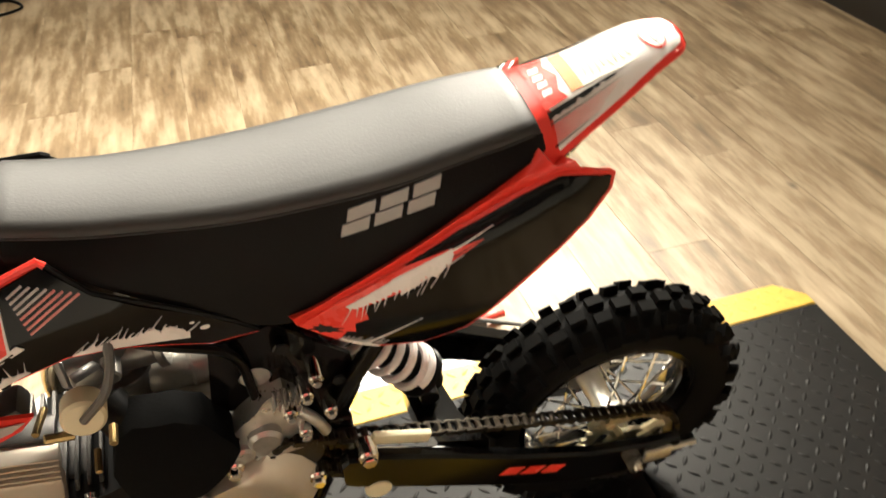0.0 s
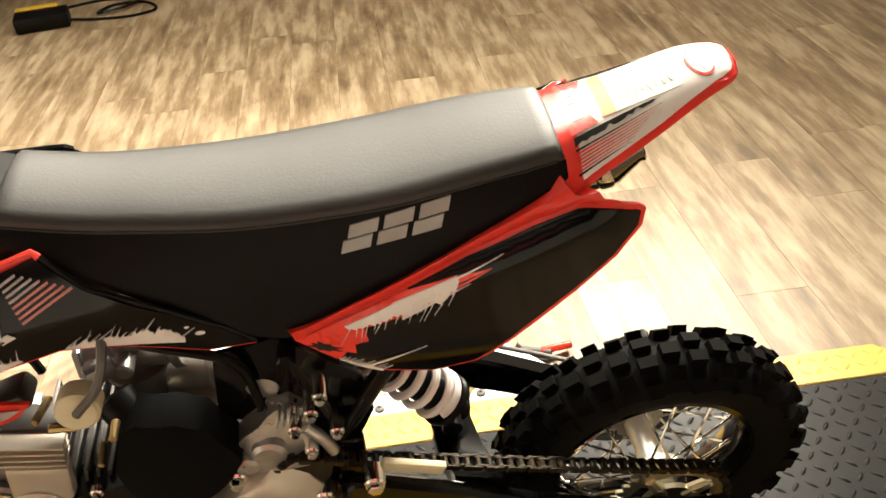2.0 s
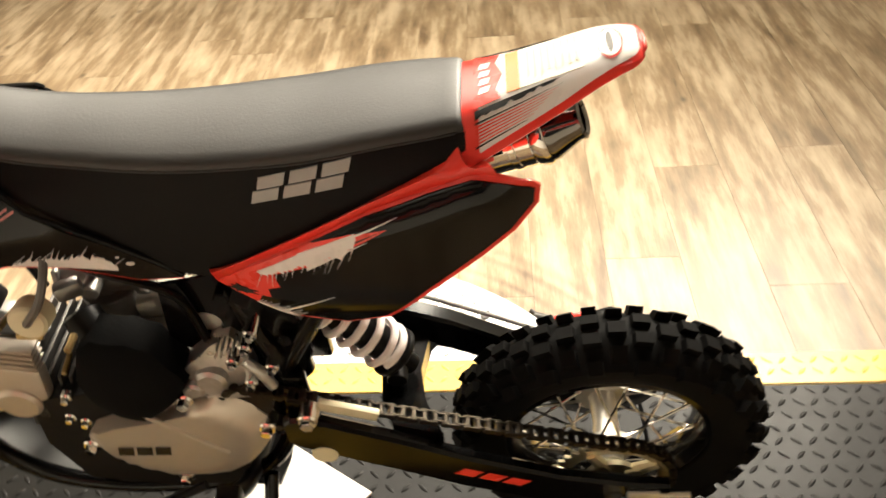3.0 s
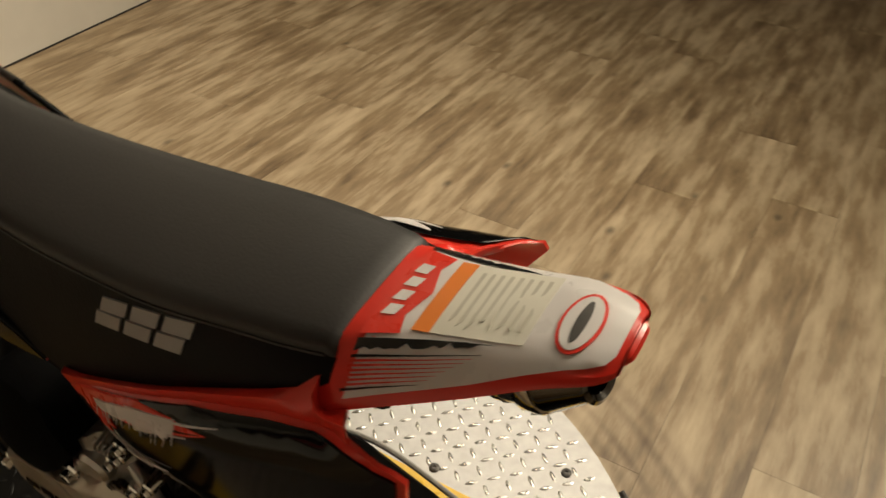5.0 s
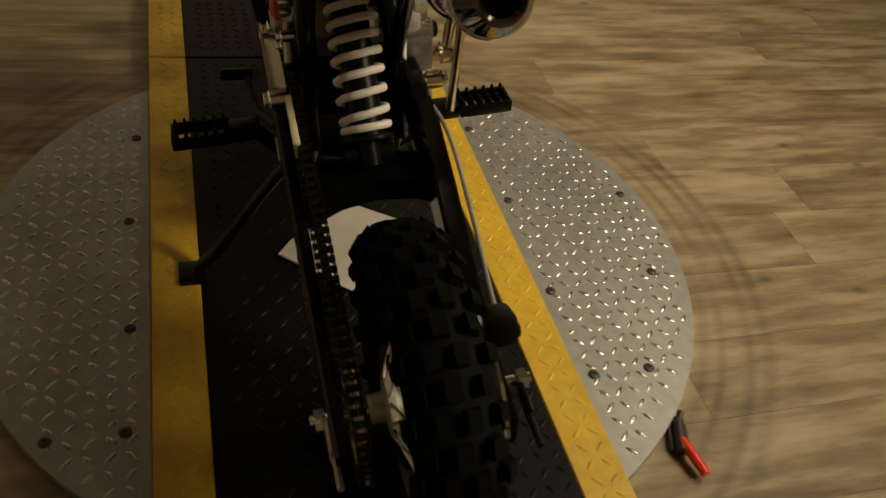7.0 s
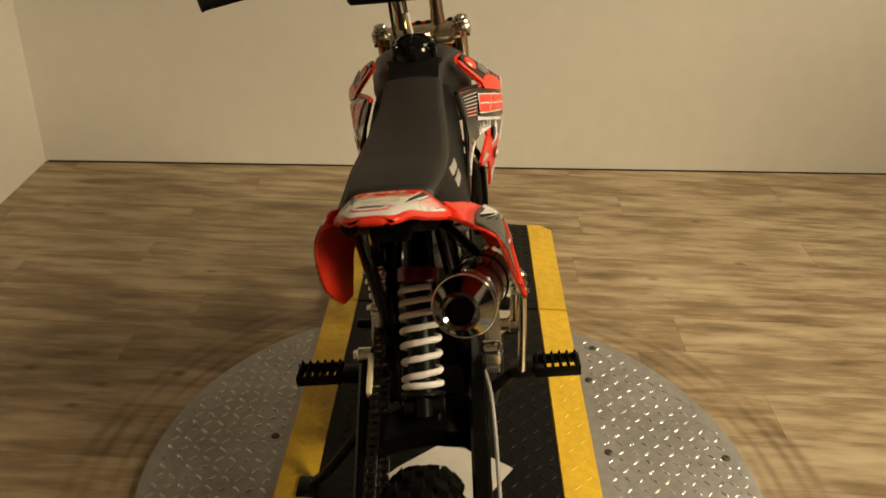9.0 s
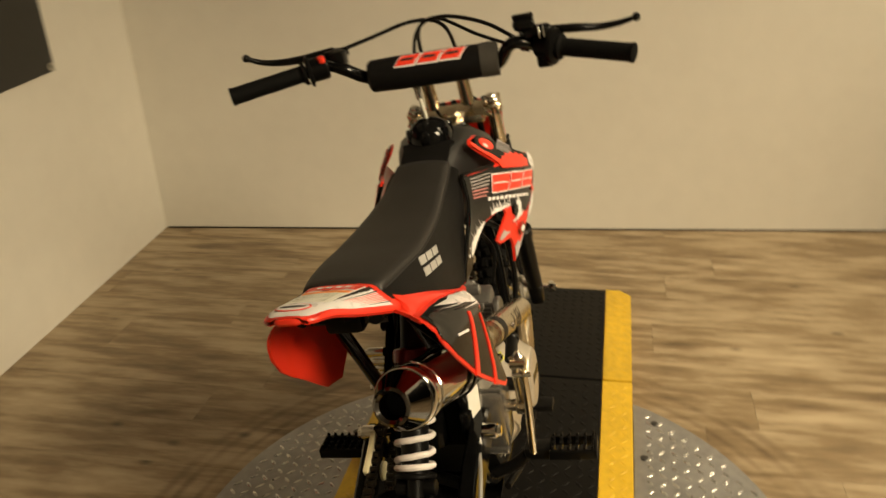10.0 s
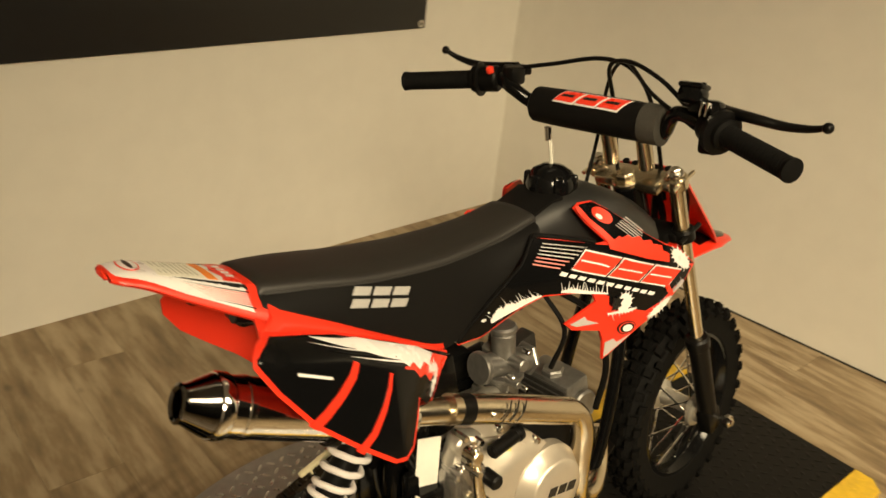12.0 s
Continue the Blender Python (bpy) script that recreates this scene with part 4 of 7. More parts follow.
# black bracket plate of the frame, with a round hole
hx, hz, hr = 0.486, 0.493, 0.017
bm = bmesh.new()
up_ = [(hx + hr * math.sin(a), hz + hr * math.cos(a)) for a in (math.pi * k / 10 for k in range(11))]
shell(bm, [(hx, 0.560), (0.521, 0.554), (0.536, 0.455), (hx, 0.446)] + up_[::-1], lambda a, b: (a, 0.050, b), 0.005, 0.03)
up_ = [(hx - hr * math.sin(a), hz + hr * math.cos(a)) for a in (math.pi * k / 10 for k in range(11))]
shell(bm, [(hx, 0.560), (0.462, 0.567), (0.389, 0.496), (0.382, 0.439), (0.417, 0.356), (0.472, 0.369), (0.484, 0.443), (hx, 0.446)] + up_[::-1], lambda a, b: (a, 0.050, b), 0.005, 0.03)
part("bracket_plate", bm, FRAMEBLK, bike, "black frame bracket plate with a round hole", flat=True)
# Added disc that stands for the brightness beyond the hole.
bm = bmesh.new()
rod(bm, (hx, 0.030, hz), (hx, 0.0475, hz), hr + 0.001, seg=28, bevel=0.003)
part("hole_bright_disc", bm, ALLOY, bike, "bright disc added for the brightness beyond the bracket's hole")
for x, z in ((0.455, 0.542), (0.405, 0.472), (0.435, 0.425)):
    bm = bmesh.new()
    rod(bm, (x, 0.048, z), (x, 0.062, z), 0.009, seg=6, bevel=0.0015)
    part("bracket_bolt", bm, FRAMEBLK, bike, "black bolt")
# carburettor
bm = bmesh.new()
rod(bm, (0.609, 0.01, 0.480), (0.606, 0.01, 0.552), 0.019, seg=24, bevel=0.003)
rod(bm, (0.606, 0.01, 0.552), (0.605, 0.01, 0.564), 0.022, seg=10, bevel=0.003)
rod(bm, (0.609, 0.01, 0.432), (0.609, 0.01, 0.478), 0.024, 0.028, seg=26, bevel=0.004)
rod(bm, (0.609, 0.01, 0.477), (0.609, 0.01, 0.483), 0.033, seg=26, bevel=0.001)
rod(bm, (0.559, 0.012, 0.504), (0.659, 0.006, 0.492), 0.020, seg=24, bevel=0.003)
rod(bm, (0.557, 0.012, 0.504), (0.567, 0.012, 0.503), 0.026, seg=24, bevel=0.002)
rod(bm, (0.652, 0.006, 0.493), (0.660, 0.006, 0.492), 0.027, seg=6, bevel=0.002)
rod(bm, (0.609, -0.035, 0.510), (0.609, 0.050, 0.510), 0.010, seg=14, bevel=0.002)
rod(bm, (0.594, -0.040, 0.485), (0.594, -0.012, 0.485), 0.006, seg=10, bevel=0.001)
box(bm, (0.628, 0.050, 0.520), (0.030, 0.018, 0.022), Matrix.Rotation(0.5, 3, "Z"), 0.006)
bmesh.ops.translate(bm, verts=bm.verts, vec=V(0.010, -0.030, 0.0))
part("carburettor", bm, SHADEALLOY, bike, "cast alloy carburettor")
bm = bmesh.new()
rod(bm, (0.629, 0.082, 0.563), (0.627, 0.108, 0.569), 0.019, seg=22, bevel=0.003)
part("carburettor_cap", bm, CREAM, bike, "cream plastic cap")
bm = bmesh.new()
tube(bm, [(0.627, 0.108, 0.569), (0.599, 0.109, 0.603), (0.589, 0.089, 0.633), (0.599, 0.050, 0.653)], 0.0042, 8, 6)
part("fuel_hose", bm, mat("grey_hose", (0.10, 0.095, 0.09), 0.4, grain=0.2, scale=60), bike, "dark grey fuel hose")
for a, b, r in (((0.620, 0.070, 0.504), (0.620, 0.092, 0.504), 0.007), ((0.670, 0.060, 0.539), (0.675, 0.092, 0.544), 0.006), ((0.655, 0.068, 0.501), (0.680, 0.072, 0.509), 0.008), ((0.647, 0.060, 0.459), (0.647, 0.085, 0.455), 0.006)):
    bm = bmesh.new()
    rod(bm, a, b, r * 0.6, seg=8, bevel=0.001)
    part("carburettor_fitting", bm, BRASS, bike, "brass fitting")
bm = bmesh.new()
box(bm, (0.705, 0.062, 0.549), (0.055, 0.034, 0.020), Matrix.Rotation(0.35, 3, "Y"), 0.006)
part("choke_lever", bm, DARKALLOY, bike, "grey choke lever")
for cx, cz in ((0.604, 0.462), (0.634, 0.462), (0.604, 0.492), (0.634, 0.525)):
    bm = bmesh.new()
    rod(bm, (cx, -0.060, cz), (cx, -0.045, cz), 0.004, seg=8, bevel=0.001)
    part("carburettor_screw", bm, CHROME, bike)
bm = bmesh.new()
tube(bm, [(0.606, 0.01, 0.564), (0.615, 0.0, 0.605), (0.69, -0.01, 0.64), (0.76, -0.01, 0.645)], 0.0045, 8, 6)
part("throttle_cable", bm, BLACKPL, bike, "black throttle cable")
bm = bmesh.new()
tube(bm, [(0.610, -0.015, 0.44), (0.63, -0.05, 0.42), (0.64, -0.07, 0.37), (0.60, -0.08, 0.30)], 0.0035, 8, 6)
part("drain_hose", bm, BLACKPL, bike, "thin black drain hose")
bm = bmesh.new()
rod(bm, (0.596, 0.070, 0.455), (0.632, 0.030, 0.492), 0.022, 0.021, seg=22, bevel=0.003)
part("intake_boot", bm, BLACKPL, bike, "black rubber intake boot")
# cylinder with fins
cd = V(0.975, 0, 0.22).normalized()
cup = V(-0.22, 0, 0.975)
c0 = V(0.655, 0, 0.352)
rotc = Matrix((cd, V(0, 1, 0), cup)).transposed()
bm = bmesh.new()
box(bm, c0 + cd * 0.05, (0.10, 0.085, 0.082), rotc, 0.006)
cylinder = part("cylinder", bm, DARKALLOY, bike, "dark finned cylinder")
for k in range(7):
    bm = bmesh.new()
    box(bm, c0 + cd * (0.015 + k * 0.0115), (0.0045, 0.118 - 0.004 * (k % 2), 0.112), rotc, 0.0012)
    part("cooling_fin", bm, DARKALLOY, cylinder)
bm = bmesh.new()
box(bm, c0 + cd * 0.125, (0.055, 0.10, 0.10), rotc, 0.008)
rod(bm, c0 + cd * 0.125 + V(0, 0.05, 0), c0 + cd * 0.125 + V(0, 0.062, 0), 0.030, seg=26, bevel=0.003)
rod(bm, c0 + cd * 0.125 + V(0, -0.062, 0), c0 + cd * 0.125 + V(0, -0.05, 0), 0.030, seg=26, bevel=0.003)
rod(bm, c0 + cd * 0.118 + cup * 0.045, c0 + cd * 0.120 + cup * 0.058, 0.020, seg=6, bevel=0.003)
part("cylinder_head", bm, SHADEALLOY, bike, "grey cast cylinder head")
bm = bmesh.new()
box(bm, (0.722, 0.066, 0.405), (0.060, 0.020, 0.095), Matrix.Rotation(-0.22, 3, "Y"), 0.006)
rod(bm, (0.730, 0.070, 0.390), (0.730, 0.082, 0.390), 0.026, seg=30, bevel=0.004)
part("rocker_cover", bm, COVER, bike, "champagne-painted rocker cover")
for k in range(4):
    bm = bmesh.new()
    box(bm, (0.712 - 0.002 * k, 0.064, 0.458 + 0.009 * k), (0.060, 0.024, 0.003), Matrix.Rotation(-0.22, 3, "Y"), 0.0008)
    part("head_fin", bm, COVER, bike)
bm = bmesh.new()
box(bm, (0.712, 0.040, 0.472), (0.060, 0.030, 0.040), Matrix.Rotation(-0.22, 3, "Y"), 0.003)
part("head_neck", bm, DARKALLOY, bike)
bm = bmesh.new()
rod(bm, c0 + cd * 0.125 + V(0, 0.062, 0), c0 + cd * 0.125 + V(0, 0.066, 0), 0.024, seg=26, bevel=0.001)
part("head_cap", bm, GOLD, bike, "gold round cap")
# right side: cast case, round cover and fittings
def clutch_y(a, b):
    """The case's outer face: a flat field that falls away towards its rim."""
    return -0.106 + 0.75 * max(0, math.hypot((a - 0.585) * 0.80, b - 0.325) - 0.066)


CASE = [(0.468, 0.300), (0.470, 0.400), (0.485, 0.444), (0.520, 0.456), (0.560, 0.441), (0.616, 0.4105), (0.659, 0.370), (0.692, 0.346), (0.708, 0.305), (0.690, 0.235), (0.610, 0.190), (0.530, 0.205)]
bm = bmesh.new()
shell(bm, CASE, lambda a, b: (a, clutch_y(a, b), b), 0.040, 0.010, axis=V(0, -1, 0))
part("right_engine_case", bm, COVER, bike, "champagne-painted cast engine case", sharp=50)
bm = bmesh.new()
shell(bm, [(0.494, 0.372), (0.498, 0.412), (0.520, 0.428), (0.556, 0.424), (0.592, 0.404), (0.604, 0.384), (0.574, 0.366), (0.553, 0.372), (0.545, 0.352)], lambda a, b: (a, clutch_y(a, b) - 0.0055 + 0.05 * abs(a - 0.56), b), 0.012, 0.008, axis=V(0, -1, 0))
part("case_facet", bm, COVER, bike, "raised facet of the engine case", sharp=35)
bm = bmesh.new()
lathe(bm, [(-0.020, 0.0685), (-0.002, 0.0680), (0.000, 0.0655), (0.018, 0.0540), (0.020, 0.0530), (0.0225, 0.0500), (0.0240, 0.030), (0.0245, 0.0005)], (0.637, -0.110, 0.318), (0, -1, 0), 56)
part("right_engine_cover", bm, COVER, bike, "champagne-painted round clutch cover", sharp=40)
bm = bmesh.new()
tube(bm, [V(a, clutch_y(a, b) - 0.001, b) for a, b in ((0.500, 0.330), (0.530, 0.300), (0.556, 0.262), (0.566, 0.215))], 0.003, 8, 5)
part("case_ridge", bm, COVER, bike, "raised ridge on the engine case")
for x, z in ((0.482, 0.31), (0.484, 0.428), (0.560, 0.432), (0.618, 0.400), (0.698, 0.320), (0.682, 0.245), (0.605, 0.202), (0.540, 0.215)):
    bm = bmesh.new()
    rod(bm, (x, clutch_y(x, z) + 0.012, z), (x, clutch_y(x, z) - 0.004, z), 0.0068, seg=12, bevel=0.001)
    rod(bm, (x, clutch_y(x, z) - 0.004, z), (x, clutch_y(x, z) - 0.009, z), 0.0048, seg=6, bevel=0.001)
    part("clutch_bolt", bm, CHROME, bike, "plated cover bolt")
bm = bmesh.new()
for k in range(3):
    shell(bm, slanted(0.612 + k * 0.021, 0.318 - 0.003 * k, 0.017, 0.015, 0.004, -0.12), lambda a, b: (a, -0.1350, b), 0.001, 0.03, axis=V(0, -1, 0))
part("clutch_graphic", bm, BLKGR, bike, "dark slanted block mark")
bm = bmesh.new()
rod(bm, (0.497, -0.124, 0.441), (0.549, -0.120, 0.448), 0.0105, seg=16, bevel=0.003)
rod(bm, (0.547, -0.120, 0.4477), (0.560, -0.118, 0.4490), 0.0125, seg=16, bevel=0.003)
part("oil_cap", bm, BLACKPL, bike, "black oil filler grip")
bm = bmesh.new()
shell(bm, [(0.530, 0.4215), (0.568, 0.4165), (0.562, 0.406), (0.536, 0.409)], lambda a, b: (a, clutch_y(a, b) - 0.0075, b), 0.0008, 0.02, axis=V(0, -1, 0))
part("case_sticker", bm, mat("yellow_sticker", (0.52, 0.50, 0.06), 0.45, grain=0.1, scale=80), bike, "small yellow sticker")
bm = bmesh.new()
rod(bm, (0.507, -0.100, 0.392), (0.507, -0.132, 0.390), 0.0115, seg=18, bevel=0.003)
part("rubber_plug", bm, BLACKPL, bike, "black rubber plug")
bm = bmesh.new()
box(bm, (0.478, -0.084, 0.436), (0.052, 0.030, 0.056), Matrix.Rotation(0.3, 3, "Y"), 0.010)
rod(bm, (0.466, -0.086, 0.452), (0.466, -0.106, 0.454), 0.014, seg=22, bevel=0.004)
rod(bm, (0.476, -0.090, 0.430), (0.476, -0.110, 0.430), 0.012, seg=20, bevel=0.003)
rod(bm, (0.452, -0.098, 0.424), (0.492, -0.106, 0.398), 0.0055, seg=12, bevel=0.001)
part("gear_casting", bm, ALLOY, bike, "bright cast housing behind the case")
for x, z in ((0.462, 0.470), (0.456, 0.424), (0.492, 0.452)):
    bm = bmesh.new()
    rod(bm, (x, -0.085, z), (x, -0.112, z), 0.0055, seg=6, bevel=0.001)
    part("casting_bolt", bm, CHROME, bike, "plated bolt")
bm = bmesh.new()
box(bm, (0.474, -0.086, 0.362), (0.060, 0.054, 0.110), None, 0.010)
rod(bm, (0.462, -0.060, 0.417), (0.462, -0.113, 0.415), 0.015, seg=24, bevel=0.003)
rod(bm, (0.456, -0.064, 0.303), (0.456, -0.108, 0.303), 0.011, seg=20, bevel=0.002)
part("side_box", bm, mat("smoked_chrome", (0.40, 0.385, 0.36), 0.24, 0.85, grain=0.2, scale=40), bike, "dark polished side box")
# kick starter
bm = bmesh.new()
rod(bm, (0.474, -0.10, 0.372), (0.474, -0.140, 0.372), 0.010, seg=14)
rod(bm, (0.474, -0.126, 0.372), (0.474, -0.144, 0.372), 0.015, seg=18, bevel=0.003)
tube(bm, [(0.474, -0.136, 0.372), (0.458, -0.138, 0.424), (0.4425, -0.141, 0.468)], 0.0075, 12, 4)
rod(bm, (0.4425, -0.132, 0.472), (0.4425, -0.158, 0.472), 0.0100, seg=18, bevel=0.002)
tube(bm, [(0.4425, -0.151, 0.470), (0.454, -0.149, 0.39), (0.467, -0.143, 0.284)], 0.0066, 12, 4)
part("kick_lever", bm, POLISHED, bike, "plated kick-start lever")
bm = bmesh.new()
rod(bm, (0.4425, -0.147, 0.480), (0.4425, -0.147, 0.486), 0.0082, seg=18, bevel=0.002)
rod(bm, (0.4425, -0.147, 0.486), (0.4425, -0.147, 0.491), 0.0055, seg=6, bevel=0.001)
part("kick_knuckle", bm, CHROME, bike, "plated pivot bolt of the lever")
bm = bmesh.new()
rod(bm, (0.4425, -0.134, 0.450), (0.4425, -0.162, 0.450), 0.0045, seg=8)
part("knuckle_pin", bm, CHROME, bike, "plated cross pin")
bm = bmesh.new()
box(bm, (0.428, -0.070, 0.418), (0.034, 0.0012, 0.096), Matrix.Rotation(-0.30, 3, "Z") @ Matrix.Rotation(0.06, 3, "Y"))
part("hang_tag", bm, mat("paper_tag", (0.75, 0.72, 0.66), 0.7, grain=0.06, scale=80), bike, "white paper hang tag")

# ---- foot pegs, stand, levers
for s in (1, -1):
    py = 0.165
    bm = bmesh.new()
    z = 0.275 if s > 0 else 0.266
    end = 0.241
    for dx in (-0.019, 0.019):
        box(bm, (0.505 + dx, s * (py + end) / 2, z - 0.004), (0.006, end - py, 0.019), None, 0.002)
    box(bm, (0.505, s * end, z - 0.004), (0.044, 0.006, 0.018), None, 0.002)
    for k in range(6):
        y = py + 0.006 + k * 0.0132
        box(bm, (0.505, s * y, z), (0.040, 0.0045, 0.016), None, 0.001)
        for dx in (-0.0175, -0.006, 0.006, 0.0175):
            box(bm, (0.505 + dx, s * y, z + 0.0095), (0.006, 0.0048, 0.0055), None, 0.0, taper=0.55)
    box(bm, (0.505, s * 0.145, z - 0.007), (0.030, 0.045, 0.024), None, 0.005)
    tube(bm, [(0.505, s * 0.13, z - 0.012), (0.50, s * 0.09, 0.225), (0.50, 0, 0.19)], 0.011, 10, 4)
    part("foot_peg", bm, BLACKPL, bike, "black serrated foot peg")
bm = bmesh.new()
tube(bm, [(0.47, 0.085, 0.235), (0.475, 0.14, 0.17), (0.48, 0.215, 0.075), (0.482, 0.252, 0.042)], 0.009, 12, 5)
box(bm, (0.478, 0.262, 0.035), (0.05, 0.04, 0.008), Matrix.Rotation(math.radians(7.5), 3, "X"), 0.003)
part("side_stand", bm, FRAMEBLK, bike, "black side stand folded down")
bm = bmesh.new()
tube(bm, [(0.55, 0.10, 0.235), (0.63, 0.125, 0.22), (0.72, 0.130, 0.225)], 0.006, 10, 4)
rod(bm, (0.72, 0.12, 0.225), (0.72, 0.172, 0.230), 0.0095, seg=14, bevel=0.002)
part("shift_lever", bm, BLACKPL, bike, "black gear shift lever")
bm = bmesh.new()
tube(bm, [(0.47, -0.09, 0.21), (0.58, -0.105, 0.185), (0.70, -0.110, 0.198)], 0.006, 10, 4)
box(bm, (0.715, -0.122, 0.202), (0.035, 0.05, 0.012), None, 0.003)
part("brake_pedal", bm, BLACKPL, bike, "black rear brake pedal")

# ---- exhaust
bm = bmesh.new()
tube(bm, [(0.855, -0.03, 0.30), (0.840, -0.05, 0.245), (0.79, -0.080, 0.225), (0.735, -0.095, 0.245), (0.715, -0.106, 0.31), (0.710, -0.112, 0.385), (0.684, -0.116, 0.431), (0.636, -0.119, 0.455), (0.52, -0.118, 0.500), (0.42, -0.108, 0.530), (0.35, -0.095, 0.548)], 0.0185, 18, 8)
part("exhaust_pipe", bm, POLISHED, bike, "polished steel exhaust header")
bm = bmesh.new()
tube(bm, [(0.664, -0.119, 0.443), (0.60, -0.121, 0.470), (0.535, -0.121, 0.496), (0.47, -0.116, 0.518), (0.425, -0.1125, 0.5325)], 0.0212, 20, 5)
part("heat_shield", bm, POLISHED, bike, "polished heat shield")
for k in range(3):
    bm = bmesh.new()
    shell(bm, slanted(0.498 + k * 0.0145, 0.4985 - k * 0.0055, 0.0030, 0.024, 0.020), lambda a, b: (a, -0.1432 + 16 * (b - 0.485 + 0.36 * (a - 0.57)) ** 2, b), 0.001, 0.01, axis=V(0, -1, 0))
    part("shield_slot", bm, BLKGR, bike, "dark slot in the heat shield")
bm = bmesh.new()
tube(bm, [(0.458, -0.1152, 0.5218), (0.450, -0.1146, 0.5245), (0.438, -0.1137, 0.5283)], 0.0216, 20, 3)
part("shield_gap", bm, BLACKPL, bike, "dark gap where the heat shield ends")
bm = bmesh.new()
rod(bm, (0.486, -0.134, 0.5125), (0.486, -0.1415, 0.5125), 0.0048, seg=12, bevel=0.001)
part("shield_screw", bm, CHROME, bike, "plated shield screw")
M0, M1 = V(0.346, -0.100, 0.545), V(0.126, -0.077, 0.632)
md = (M1 - M0).normalized()
ML = (M1 - M0).length
bm = bmesh.new()
lathe(bm, [(-0.03, 0.020), (0.0, 0.024), (0.012, 0.0330), (0.016, 0.0345), (ML - 0.004, 0.0345)], M0, md, 40)
part("muffler_can", bm, CHROME, bike, "polished steel muffler can")
bm = bmesh.new()
lathe(bm, [(ML - 0.010, 0.0358), (ML - 0.008, 0.0372), (ML + 0.004, 0.0372), (ML + 0.006, 0.0358)], M0, md, 40)
lathe(bm, [(ML - 0.034, 0.0347), (ML - 0.033, 0.0357), (ML - 0.027, 0.0357), (ML - 0.026, 0.0347)], M0, md, 40)
part("muffler_band", bm, CHROME, bike, "bright clamp band")
bm = bmesh.new()
lathe(bm, [(ML + 0.004, 0.0345), (ML + 0.010, 0.0340), (ML + 0.036, 0.0215), (ML + 0.041, 0.022), (ML + 0.043, 0.0185), (ML + 0.040, 0.015), (ML + 0.01, 0.0145)], M0, md, 40)
part("muffler_tip", bm, DARKCHROME, bike, "dark chrome cone tip")
bm = bmesh.new()
lathe(bm, [(ML + 0.020, 0.0148), (ML + 0.0205, 0.0005)], M0, md, 30)
part("muffler_bore", bm, BLACKPL, bike, "black tail opening")
bm = bmesh.new()
shell(bm, [(-0.035, -0.018), (0.035, -0.018), (0.035, 0.018), (-0.035, 0.018)], lambda a, b: M0 + md * (ML * 0.62 + a) + V(0, math.sin(b / 0.0355 + 0.9), math.cos(b / 0.0355 + 0.9)) * 0.0354, 0.0008, 0.006, axis=V(0, 0.4, 0.9))
part("muffler_badge", bm, REDGR, bike, "small red badge")
bm = bmesh.new()
lathe(bm, [(ML * 0.36, 0.0355), (ML * 0.36, 0.0385), (ML * 0.40, 0.0385), (ML * 0.40, 0.0355)], M0, md, 36, closed=True)
tube(bm, [M0 + md * ML * 0.38 + V(0, 0.0, 0.044), (0.245, -0.06, 0.67)], 0.006, 8)
part("muffler_bracket", bm, BLACKPL, bike, "black muffler strap")

# ---- seat
SEAT_TOP = [(0.206, 0.745), (0.26, 0.740), (0.36, 0.727), (0.46, 0.722), (0.56, 0.728), (0.66, 0.748), (0.70, 0.757)]
SEAT_W = [(0.195, 0.049), (0.24, 0.056), (0.34, 0.062), (0.44, 0.059), (0.56, 0.050), (0.66, 0.045), (0.70, 0.043)]
SEAT_LOW = [(0.195, 0.712), (0.215, 0.706), (0.28, 0.676), (0.36, 0.636), (0.42, 0.606), (0.445, 0.600), (0.47, 0.606), (0.55, 0.660), (0.62, 0.712), (0.66, 0.728), (0.70, 0.735)]
SEAT_OUT = [(0.195, 0.014), (0.30, 0.020), (0.44, 0.023), (0.55, 0.024), (0.66, 0.010), (0.70, 0.004)]


def lin(table, x):
    xs, ys = [a for a, b in table], [b for a, b in table]
    return float(np.interp(x, xs, ys))


def seat_side(x, z):
    """The seat's half width at a height on its side."""
    t, w, lo = interp(SEAT_TOP, x), interp(SEAT_W, x), lin(SEAT_LOW, x)
    k = min(1, max(0, (t - 0.0135 - z) / max(0.01, t - 0.0135 - lo)))
    return w + interp(SEAT_OUT, x) * k + 0.003 * math.sin(math.pi * k)


def seat_ring(x, side):
    t, w, lo = interp(SEAT_TOP, x), interp(SEAT_W, x), min(lin(SEAT_LOW, x), interp(SEAT_TOP, x) - 0.03)
    top = [(w, t - 0.0135), (w * 0.992, t - 0.0090), (w * 0.95, t - 0.0056), (w * 0.78, t - 0.0026), (w * 0.5, t - 0.0008), (w * 0.25, t + 0.0003), (0, t + 0.0006)]
    low = [(seat_side(x, z), z) for z in (lo + (t - 0.0135 - lo) * k / 6 for k in range(7))]
    half = top if side == "top" else low
    if side == "top":
        return [V(x, y, z) for y, z in half] + [V(x, -y, z) for y, z in half[-2::-1]]
    return [V(x, y, z) for y, z in half]


xs = [0.206 + (0.640 - 0.206) * k / 42 for k in range(43)]
seat = new("seat")
seat.parent = bike
seat["label"] = "long black vinyl seat"
bm = bmesh.new()
rows = [[bm.verts.new(p) for p in seat_ring(x, "top")] for x in xs]
for a, b in zip(rows, rows[1:]):
    for i in range(len(a) - 1):
        bm.faces.new((a[i], a[i + 1], b[i + 1], b[i]))
